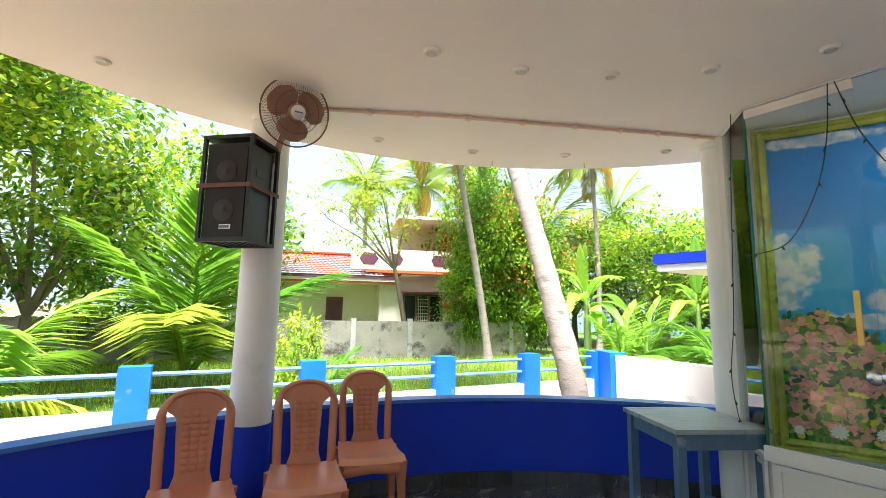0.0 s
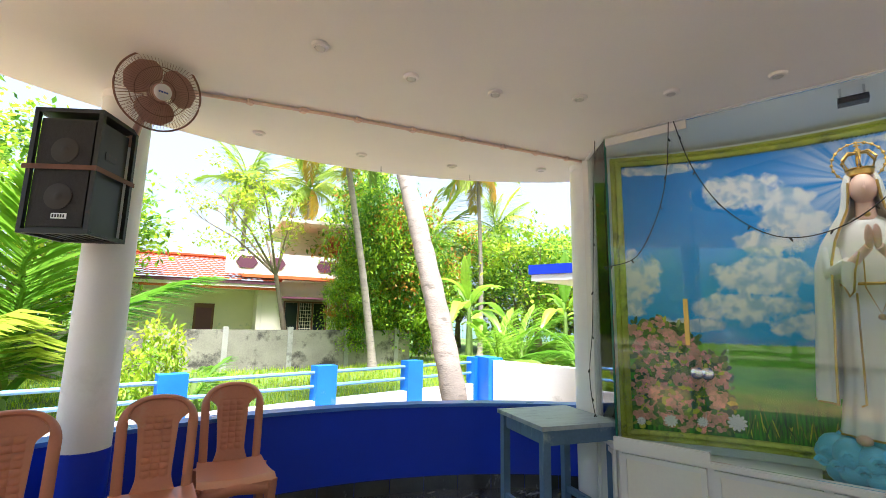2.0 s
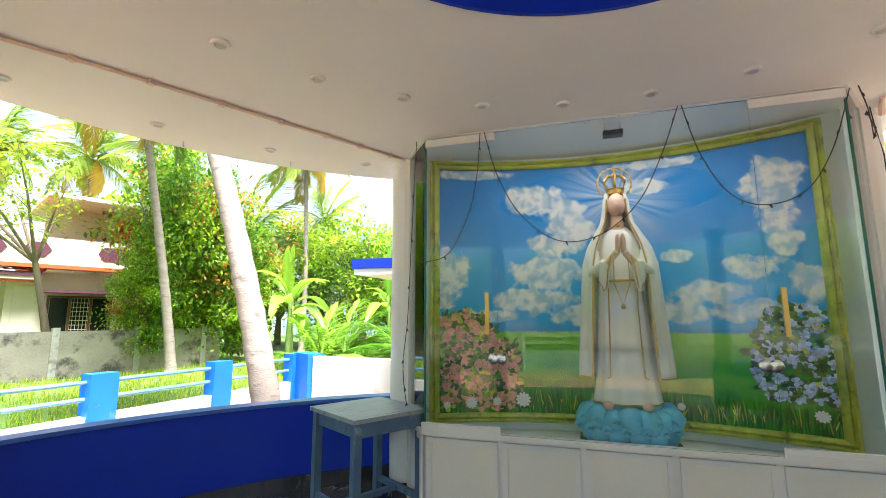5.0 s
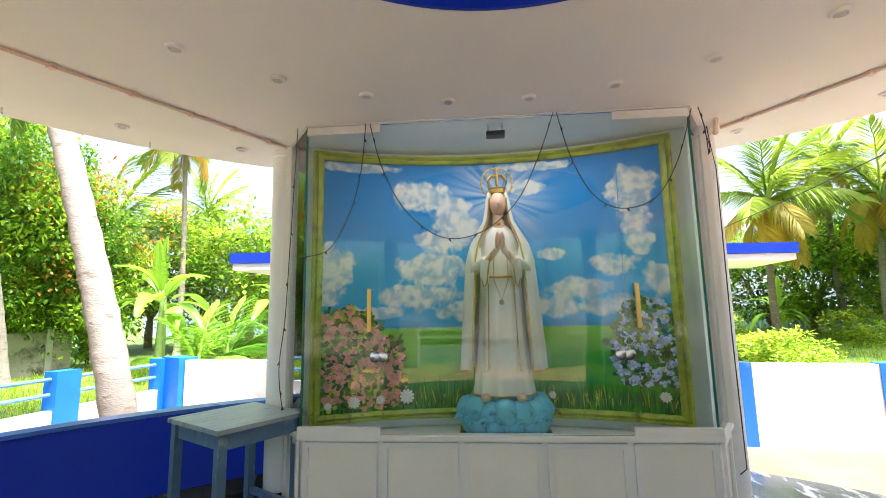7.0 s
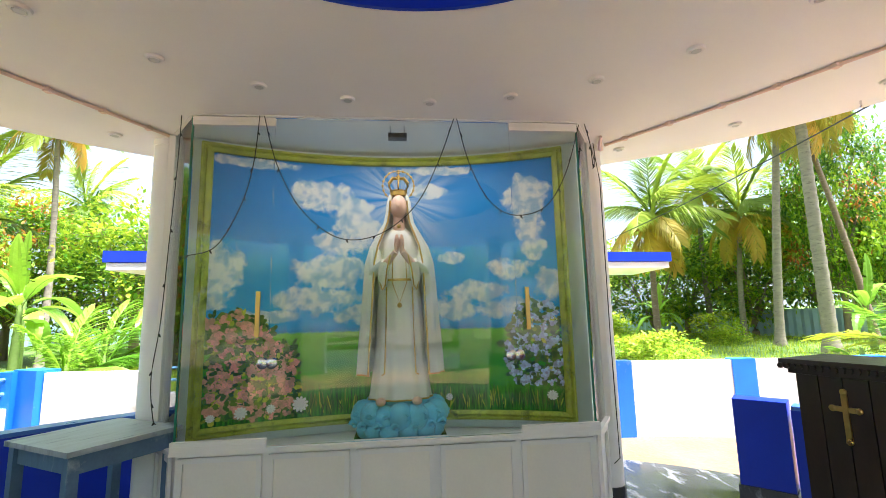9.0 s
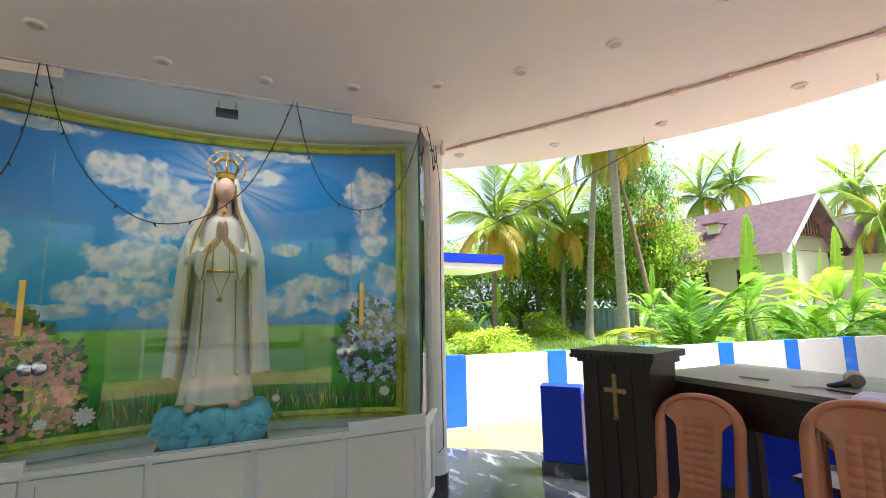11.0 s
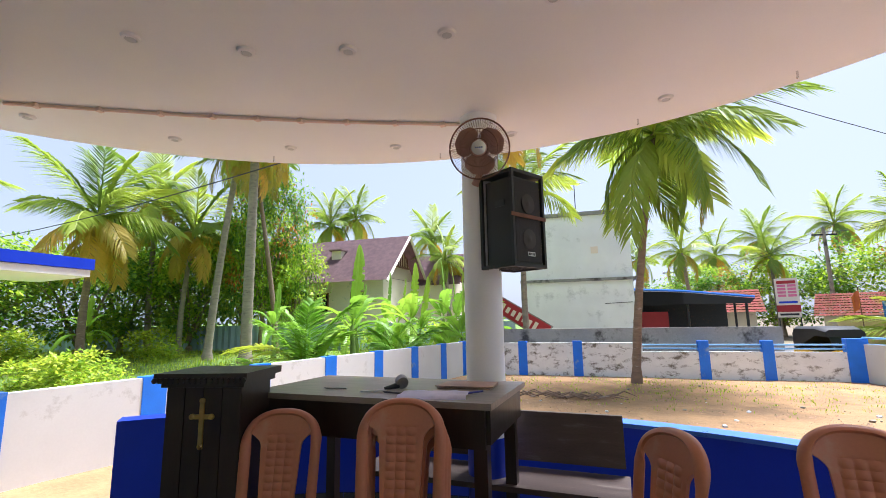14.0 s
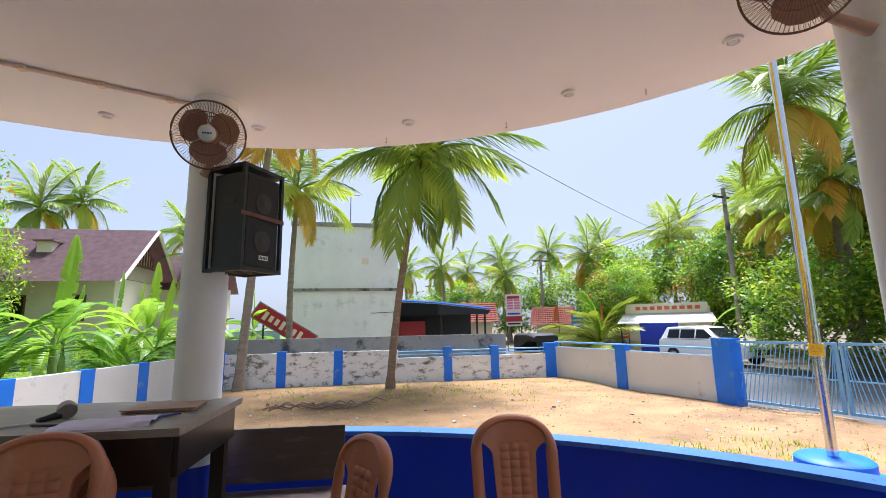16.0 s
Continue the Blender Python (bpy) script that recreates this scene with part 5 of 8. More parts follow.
# beaded dark edging inside the frame
b = B()
for i in range(110):
    y = FCY - (FH - fb - 0.01) + 2 * (FH - fb - 0.01) * i / 109
    for z in (FZ1 - fb - 0.004,):
        quadbox(b, (curve_x(y, 0.014), y, z), (0.008, 0.014, 0.009))
part("beading", b, mat("dark_gold_bead", (0.05, 0.09, 0.02), 0.5), bd)

# printed flowers: thin flat petals on the picture
PINK = mat("printed_pink_petals", (0.72, 0.36, 0.26), 0.5, var=0.25, scale=14, bump=0, island=0.30)
PALEB = mat("printed_pale_blue_petals", (0.46, 0.58, 0.80), 0.5, var=0.25, scale=14, bump=0, island=0.30)
PLEAF = mat("printed_leaves", (0.06, 0.17, 0.02), 0.5, var=0.3, scale=10, bump=0, island=0.6)
PLEAFY = mat("printed_lime_leaves", (0.42, 0.50, 0.04), 0.5, var=0.3, scale=10, bump=0, island=0.4)
PDAISY = mat("printed_daisy", (0.85, 0.85, 0.80), 0.5, var=0.1, bump=0)
rf_ = random.Random(12)
pv, pf, pi_ = [], [], []
def petal(y, z, ln, w, ang, off, mi):
    k = len(pv)
    c, s = math.cos(ang), math.sin(ang)
    for u, v in ((0, 0), (0.35 * ln, w), (0.85 * ln, w * 0.8), (ln, 0), (0.85 * ln, -w * 0.8), (0.35 * ln, -w)):
        yy, zz = y + u * c - v * s, z + u * s + v * c
        pv.append((curve_x(yy, off), yy, zz))
    pf.append(tuple(range(k, k + 6)))
    pi_.append(mi)
def bunch(inside, count, leaves, mi, size, lime=0.25):
    y0, y1, z0, z1 = inside[:4]
    for _ in range(leaves):
        y, z = rf_.uniform(y0, y1), rf_.uniform(z0, z1)
        if inside[4](y, z):
            petal(y, z, rf_.uniform(0.03, 0.07), rf_.uniform(0.01, 0.02), rf_.uniform(0, 6.28), 0.0075 + rf_.uniform(0, 0.007), 3 if rf_.random() < lime else 2)
    for _ in range(count):
        y, z = rf_.uniform(y0, y1), rf_.uniform(z0, z1)
        if inside[4](y, z):
            a, off = rf_.uniform(0, 6.28), 0.0105 + rf_.uniform(0, 0.004)
            sz_ = size * rf_.uniform(0.7, 1.25)
            for q in range(rf_.choice((3, 4, 5))):
                petal(y, z, sz_, sz_ * 0.46, a + q * 1.5 + rf_.uniform(-0.2, 0.2), off + q * 0.0004, mi)
bunch((1.36, 1.94, 0.70, 1.47, lambda y, z: z < 1.46 - 0.55 * max(0, 1.72 - y) - 0.25 * abs(y - 1.75) and y > 1.36 + 0.18 * (z > 1.2)), 250, 1300, 0, 0.034)
bunch((-0.64, -0.16, 0.86, 1.48, lambda y, z: ((y + 0.48) / 0.24) ** 2 + ((z - 1.14) / 0.34) ** 2 < 1.05), 150, 520, 1, 0.028, 0.05)
for y, z, s_ in ((1.72, 0.735, 0.045), (1.53, 0.745, 0.035), (1.33, 0.76, 0.06), (-0.56, 0.78, 0.04), (0.20, 0.76, 0.03), (1.90, 0.72, 0.03)):
    for q in range(11):
        petal(y, z, s_, s_ * 0.2, q * 0.571, 0.016 + 0.0003 * q, 4)
for _ in range(260):
    petal(rf_.uniform(-0.62, 1.4), rf_.uniform(0.66, 0.72), rf_.uniform(0.05, 0.15), 0.004, 1.57 + rf_.gauss(0, 0.18), 0.0078 + rf_.uniform(0, 0.001), 3 if rf_.random() < 0.3 else 2)
fo = new("printed_flowers", mesh_from("printed_flowers", pv, pf, [PINK, PALEB, PLEAF, PLEAFY, PDAISY], pi_))
fo.parent = bd
tagged(fo, "printed pink and pale blue flowers")

# statue: one plain mesh
ROBE = mat("ivory_painted_plaster", (0.90, 0.89, 0.82), 0.4, var=0.06, scale=6, bump=0.05, coat=0.2)
VEIL = mat("cream_painted_plaster", (0.90, 0.88, 0.78), 0.4, var=0.06, scale=6, bump=0.05, coat=0.2)
SKIN = mat("painted_flesh_tone", (0.86, 0.56, 0.42), 0.4, var=0.04, scale=8, bump=0.02)
GOLD = mat("gold_paint", (0.62, 0.40, 0.10), 0.35, 0.7, var=0.2, scale=20, bump=0.1)
CLOUDB = mat("sky_blue_painted_plaster", (0.14, 0.60, 0.85), 0.35, var=0.3, scale=7, bump=0.1, coat=0.2)
HAIR = mat("dark_brown_paint", (0.05, 0.025, 0.015), 0.5, var=0.1)


def statue():
    bm = B()
    state = [0]
    def mark(mi):
        bm.faces.ensure_lookup_table()
        for f in bm.faces[state[0]:]:
            f.material_index = mi
        state[0] = len(bm.faces)
    def ball(c, r, s=(1, 1, 1), rot=None, sub=2):
        m = Matrix.Translation(c) @ (rot.to_4x4() if rot else Matrix.Identity(4)) @ Matrix.Diagonal((*s, 1))
        bmesh.ops.create_icosphere(bm, subdivisions=sub, radius=r, matrix=m)
    # local frame: front towards -x; z from the top of the pedestal
    n = 64
    def shell(levels, a0, a1, fold, nf, thick=0.0):
        rings = []
        full = a1 - a0 > 359
        k = n if full else n + 1
        for z, rx, ry, cx in levels:
            ring = []
            for j in range(k):
                a = radians(a0 + (a1 - a0) * j / n)
                w = 1 + fold * (1.0 - (z - levels[0][0]) / (levels[-1][0] - levels[0][0]) * 0.75) * math.sin(nf * a + 0.6 * math.sin(3 * a)) 
                ring.append(bm.verts.new((cx + rx * w * math.cos(a), ry * w * math.sin(a), z)))
            rings.append(ring)
        for p, q in zip(rings, rings[1:]):
            for j in range(n):
                bm.faces.new((p[j], p[(j + 1) % k], q[(j + 1) % k], q[j]))
        return rings
    # gown
    g = shell([(0.26, 0.17, 0.215, -0.02), (0.32, 0.16, 0.205, -0.02), (0.55, 0.14, 0.175, -0.01), (0.85, 0.125, 0.16, 0), (1.05, 0.115, 0.145, 0), (1.25, 0.12, 0.155, 0), (1.38, 0.10, 0.145, 0), (1.46, 0.05, 0.06, 0)], 0, 360, 0.05, 11)
    hem = [v.co.copy() for v in g[0]]
    bm.faces.new(g[0][::-1])
    bm.faces.new(g[-1])
    mark(0)
    # mantle: open in front, from the shoulders to near the hem
    lv = [(0.42, 0.20, 0.305, 0.02), (0.60, 0.195, 0.295, 0.02), (0.85, 0.185, 0.275, 0.015), (1.05, 0.175, 0.262, 0.01), (1.20, 0.165, 0.25, 0.005), (1.32, 0.145, 0.215, 0.0), (1.42, 0.115, 0.16, 0.0), (1.50, 0.10, 0.115, 0.005), (1.58, 0.098, 0.098, 0.01), (1.66, 0.095, 0.090, 0.012), (1.72, 0.075, 0.072, 0.015), (1.755, 0.02, 0.02, 0.018)]
    m_ = shell(lv, -137, 137, 0.045, 11)
    i_ = shell([(z + (0.0 if z < 1.7 else -0.006), rx - 0.014, ry - 0.014, cx) for z, rx, ry, cx in lv], -137, 137, 0.045, 11)
    for e in (0, -1):
        for p, q, r, s in zip(m_, m_[1:], i_, i_[1:]):
            bm.faces.new((p[e], q[e], s[e], r[e]))
    for j in range(n):
        bm.faces.new((m_[0][j], m_[0][j + 1], i_[0][j + 1], i_[0][j]))
    mark(1)
    # gilt edges of the mantle
    for e in (0, -1):
        sweep(bm, [r[e].co + Vector((-0.004, 0, 0)) for r in m_[:10]], 0.0065, 6)
    sweep(bm, [v.co + Vector((0, 0, 0.004)) for v in m_[0][::2]], 0.006, 6)
    mark(3)
    # sleeves and joined palms
    for s in (-1, 1):
        sweep(bm, [(-0.03, s * 0.175, 1.28), (-0.09, s * 0.165, 1.14), (-0.155, s * 0.095, 1.18)], [0.048, 0.055, 0.046], 12)
        sweep(bm, [(-0.165, s * 0.10, 1.19), (-0.17, s * 0.112, 1.08), (-0.165, s * 0.115, 1.0)], [0.042, 0.036, 0.018], 10, squash=(0.6, 1))
    mark(0)
    for s in (-1, 1):
        sweep(bm, [(-0.15, s * 0.095, 1.18), (-0.215, s * 0.022, 1.262)], [0.028, 0.022], 10)
        ball((-0.225, s * 0.016, 1.31), 0.046, (0.5, 0.42, 1.6), Matrix.Rotation(radians(-18), 3, "Y"))
    mark(2)
    # head, neck, hair under the veil
    ball((-0.045, 0, 1.618), 0.072, (0.98, 0.84, 1.24), None, 3)
    sweep(bm, [(-0.02, 0, 1.44), (-0.025, 0, 1.56)], [0.05, 0.04], 12)
    ball((-0.114, 0, 1.608), 0.012, (1, 0.6, 1.6), None, 1)
    mark(2)
    ball((-0.002, 0, 1.635), 0.076, (0.95, 1.0, 1.15), None, 2)
    mark(5)
    # crown with arches and halo of beads
    k = 28
    lathe(bm, [(0.058, 1.70), (0.064, 1.705), (0.062, 1.735), (0.068, 1.74), (0.064, 1.745), (0.050, 1.742)], (-0.01, 0, 0), k)
    for q in range(6):
        a = q * math.pi / 3
        sweep(bm, [(-0.01 + 0.062 * math.cos(a), 0.062 * math.sin(a), 1.74), (-0.01 + 0.085 * math.cos(a), 0.085 * math.sin(a), 1.80), (-0.01 + 0.05 * math.cos(a), 0.05 * math.sin(a), 1.845), (-0.01, 0, 1.842)], 0.007, 6)
    ball((-0.01, 0, 1.855), 0.017)
    sweep(bm, [(-0.01, 0, 1.86), (-0.01, 0, 1.90)], 0.005, 6)
    sweep(bm, [(-0.01, -0.014, 1.888), (-0.01, 0.014, 1.888)], 0.005, 6)
    sweep(bm, [(0.03, 0.118 * math.sin(q * math.pi / 16), 1.80 + 0.118 * math.cos(q * math.pi / 16)) for q in range(32)], 0.004, 5, closed=True)
    for q in range(20):
        a = q * math.pi / 10
        ball((0.03, 0.118 * math.sin(a), 1.80 + 0.118 * math.cos(a)), 0.011, sub=1)
    # gilt borders of the inner panels and the hem
    for sgn in (-1, 1):
        sweep(bm, [(-0.185, sgn * 0.088, 1.02), (-0.160, sgn * 0.092, 0.85), (-0.166, sgn * 0.098, 0.62), (-0.182, sgn * 0.105, 0.44), (-0.176, sgn * 0.125, 0.43)], 0.0055, 6)
        sweep(bm, [(-0.21, sgn * 0.06, 1.24), (-0.205, sgn * 0.085, 1.14), (-0.195, sgn * 0.098, 1.03), (-0.19, sgn * 0.118, 1.0), (-0.17, sgn * 0.135, 1.06)], 0.005, 6)
    sweep(bm, [c + Vector((0, 0, 0.004)) for c in hem], 0.006, 6, closed=True)
    # girdle, brooch and pendant chain
    sweep(bm, [(0.0 + 0.122 * math.cos(radians(d)), 0.152 * math.sin(radians(d)), 1.075) for d in range(110, 251, 10)], 0.009, 6)
    sweep(bm, [(-0.19, 0.045, 1.22), (-0.175, 0.05, 1.05), (-0.165, 0.0, 0.91), (-0.175, -0.05, 1.05), (-0.19, -0.045, 1.22)], 0.0035, 5)
    ball((-0.165, 0, 0.895), 0.018)
    ball((-0.105, 0, 1.46), 0.016)
    mark(3)
    # feet and cloud base
    for s in (-1, 1):
        ball((-0.18, s * 0.12 + 0.01, 0.26), 0.05, (1.25, 0.7, 0.55))
    mark(2)
    rg = random.Random(3)
    for q in range(16):
        a = q * math.pi / 8
        ball((-0.01 + 0.185 * math.cos(a), 0.27 * math.sin(a), 0.155 + rg.uniform(-0.02, 0.03)), rg.uniform(0.07, 0.095))
    for q in range(12):
        a = q * math.pi / 6 + 0.2
        ball((-0.01 + 0.17 * math.cos(a), 0.24 * math.sin(a), 0.07 + rg.uniform(-0.01, 0.01)), rg.uniform(0.065, 0.08))
    for q in range(9):
        a = q * math.pi / 4.5
        ball((0.02 + 0.10 * math.cos(a), 0.17 * math.sin(a), 0.21), rg.uniform(0.06, 0.085))
    for q in range(14):
        a = radians(110 + q * 10.8)
        c = Vector((-0.01 + 0.255 * math.cos(a), 0.33 * math.sin(a), 0.11 + 0.06 * (q % 2)))
        sweep(bm, [c + Vector((0, 0.03 * math.cos(w * 0.9) * (1 - w / 9), 0.03 * math.sin(w * 0.9) * (1 - w / 9))) for w in range(8)], 0.014, 6)
    mark(4)
    ob = put("statue", bm, [ROBE, VEIL, SKIN, GOLD, CLOUDB, HAIR], True)
    return tagged(ob, "white robed plaster statue with a gilt crown on a blue cloud", "statue")


st = statue()
st.matrix_basis = pose(4.235, 0.585, 0.575)
b = B()
box(b, -0.17, 0.17, -0.32, 0.32, 0.0, 0.052)
st_base = put("stone_slab", bevelled(b, 0.008), MARBLE)
tagged(st_base, "black stone slab under the statue", "slab").matrix_basis = pose(4.235, 0.585, 0.521)

# ---- shrine glass and fittings ----
gl_front = thing("glass_screen", "clear glass screen with green edges across the shrine", "glass screen", pose(0, 0, 0))
seams = (GY0, -0.20, 1.41, GY1)
for i, (y0, y1) in enumerate(zip(seams, seams[1:])):
    b = B()
    box(b, GX, GX + 0.010, y0 + 0.003, y1 - 0.003, GZ0 + 0.002, GZ1)
    ob = part("pane", b, GLASS, gl_front, "glass door" if i != 1 else "fixed glass pane")
    ob.visible_shadow = False
for (ax, ay), (bx, by) in (((GX, GY1), (BX, BY1)), ((GX, GY0), (BX, BY0))):
    d = Vector((bx - ax, by - ay, 0))
    rot = Matrix.Rotation(math.atan2(d.y, d.x), 3, "Z")
    b = B()
    quadbox(b, ((ax + bx) / 2, (ay + by) / 2, (GZ0 + GZ1) / 2), (d.length - 0.02, 0.010, GZ1 - GZ0 - 0.004), rot)
    ob = part("pane", b, GLASS, gl_front, "angled side pane")
    ob.visible_shadow = False
for y in (GY0 - 0.004, GY1 + 0.004):
    b = B()
    box(b, GX - 0.002, GX + 0.010, y - 0.0035, y + 0.0075, GZ0 + 0.002, GZ1)
    part("pane_edge", b, GLASSEDGE, gl_front, "dark green glass edge")
# header, corner posts
hd = B()
prism(hd, [(GX - 0.02, GY0 - 0.01), (GX - 0.02, GY1 + 0.01), (BX - 0.02, BY1 + 0.02), (BX + 0.04, BY1), (GX + 0.04, GY1 - 0.01), (GX + 0.04, GY0 + 0.01), (BX + 0.04, BY0), (BX - 0.02, BY0 - 0.02)], GZ1 + 0.001, CZ - 0.001)
for y in (BY0 - 0.02, BY1 + 0.02):
    box(hd, BX - 0.025, BX + 0.02, y - 0.022, y + 0.022, 0.632, GZ1)
tagged(put("trim_shrine", hd, WHITE), "white aluminium header and corner posts of the glass screen", "trim", kind="structure")
for y0, y1, z in ((1.40, 1.925, 2.70), (-0.685, -0.19, 2.70), (1.40, 1.95, 0.655), (-0.71, -0.19, 0.655)):
    b = B()
    box(b, GX - 0.028, GX - 0.001, y0, y1, z - 0.028, z + 0.028)
    box(b, GX - 0.031, GX - 0.0285, y0 + 0.004, y1 - 0.004, z - 0.004, z + 0.003)
    part("door_rail", bevelled(b, 0.003), WHITE, gl_front, "white aluminium patch rail")
for y in (1.47, -0.26):
    b = B()
    box(b, GX - 0.045, GX - 0.030, y - 0.013, y + 0.013, 1.29, 1.57)
    for z in (1.32, 1.54):
        sweep(b, [(GX - 0.031, y, z), (GX - 0.0005, y, z)], 0.008, 10)
    part("handle", bevelled(b, 0.002), BRASS, gl_front, "brass pull handle")
for y in (1.41, -0.17):
    b = B()
    for q in (-0.045, 0.045):
        lathe(b, [(0.036, 0.0), (0.036, 0.014), (0.030, 0.018)], (GX - 0.001, y + q * 0.6, 1.125), 20, Matrix.Rotation(radians(-90), 3, "Y"))
    part("lock", b, STEEL, gl_front, "steel lock plate", True)

# small floodlight under the header
fd = thing("floodlight", "small black floodlight on a bracket above the statue", "lamp", pose(4.0, 0.59, 2.70))
b = B()
box(b, -0.02, 0.05, -0.065, 0.065, -0.055, -0.02)
part("housing", bevelled(b, 0.006), BLACK, fd)
b = B()
sweep(b, [(0.02, -0.05, -0.02), (0.02, -0.05, 0.045)], 0.006, 6)
sweep(b, [(0.02, 0.05, -0.02), (0.02, 0.05, 0.045)], 0.006, 6)
part("bracket", b, STEEL, fd)
# added fill light, wider than the unlit floodlight, to brighten statue and picture
fl_data = bpy.data.lights.new("shrine_fill_light", "AREA")
fl_data.shape, fl_data.size, fl_data.size_y, fl_data.energy, fl_data.color = "RECTANGLE", 1.3, 0.10, 0.9, (1.0, 0.97, 0.93)
lamp = new("shrine_fill_light", fl_data)
lamp.matrix_world = look((3.985, 0.59, 2.635), (4.5, 0.59, 0.9))

# string lights hung over the glass
WIRE = mat("black_wire", (0.02, 0.022, 0.02), 0.5, var=0.1)
def light_string(pts, label, mids=10):
    """A thin dark wire with small bulbs; pts are its knots, smoothed between."""
    b = B()
    P = [Vector(p) for p in pts]
    out = []
    for i in range(len(P) - 1):
        p0, p1, p2, p3 = P[max(i - 1, 0)], P[i], P[i + 1], P[min(i + 2, len(P) - 1)]
        for k in range(mids):
            t = k / mids
            out.append(0.5 * ((2 * p1) + (p2 - p0) * t + (2 * p0 - 5 * p1 + 4 * p2 - p3) * t * t + (3 * p1 - p0 - 3 * p2 + p3) * t ** 3))
    out.append(P[-1])
    th = thing("string_lights", label, "string lights")
    sweep(b, out, 0.0032, 5)
    part("wire", b, WIRE, th)
    for i in range(4, len(out) - 1, 7):
        b = B()
        d = Vector((0, 0.012 * (1 if i % 2 else -1), -0.022))
        sweep(b, [out[i], out[i] + d * 0.5, out[i] + d], [0.005, 0.006, 0.003], 6)
        part("bulb", b, WIRE, th)
    return th


gx = GX - 0.036
light_string([(gx, 1.50, 2.735), (gx, 1.53, 2.40), (gx, 1.60, 2.12), (gx, 1.74, 1.86), (gx, 1.92, 1.80), (gx + 0.02, 1.97, 1.80)], "dark unlit string lights hanging over the glass")
light_string([(gx, 1.47, 2.735), (gx, 1.38, 2.40), (gx, 1.22, 2.10), (gx, 0.98, 1.91), (gx, 0.72, 1.93), (gx, 0.48, 2.12), (gx, 0.32, 2.42), (gx, 0.20, 2.745)], "dark unlit string lights looped over the glass")
light_string([(gx, 0.18, 2.745), (gx, 0.10, 2.42), (gx, -0.03, 2.16), (gx, -0.20, 2.06), (gx, -0.42, 2.12), (gx, -0.58, 2.36), (gx, -0.70, 2.72)], "dark unlit string lights looped over the glass")
light_string([(GX - 0.02, 2.0, 2.735), (4.02, 2.07, 2.4), (4.04, 2.10, 1.9), (4.06, 2.13, 1.4), (4.05, 2.16, 1.05), (4.06, 2.14, 0.8), (4.10, 2.13, 0.74)], "dark unlit string lights hanging beside the glass")
light_string([(GX - 0.02, -0.75, 2.735), (GX + 0.02, -0.80, 2.6), (GX + 0.08, -0.84, 2.45), (GX + 0.14, -0.88, 2.52), (BX - 0.05, -0.94, 2.70)], "dark wire looped at the corner of the shrine")

# ---- loudspeakers, fans ----
GRILLE = mat("black_speaker_grille", (0.016, 0.016, 0.018), 0.7, var=0.3, scale=60, bump=0.5, fine=260)
CONE = mat("brownish_speaker_cone", (0.030, 0.025, 0.022), 0.6, var=0.15, scale=12)
RUST = mat("rusty_brown_strap", (0.16, 0.07, 0.045), 0.7, var=0.3, scale=10, bump=0.2)
BADGE = mat("silver_badge", (0.75, 0.75, 0.74), 0.35, 0.4, var=0.1)
INK = mat("black_ink", (0.02, 0.02, 0.02), 0.6, var=0.1)


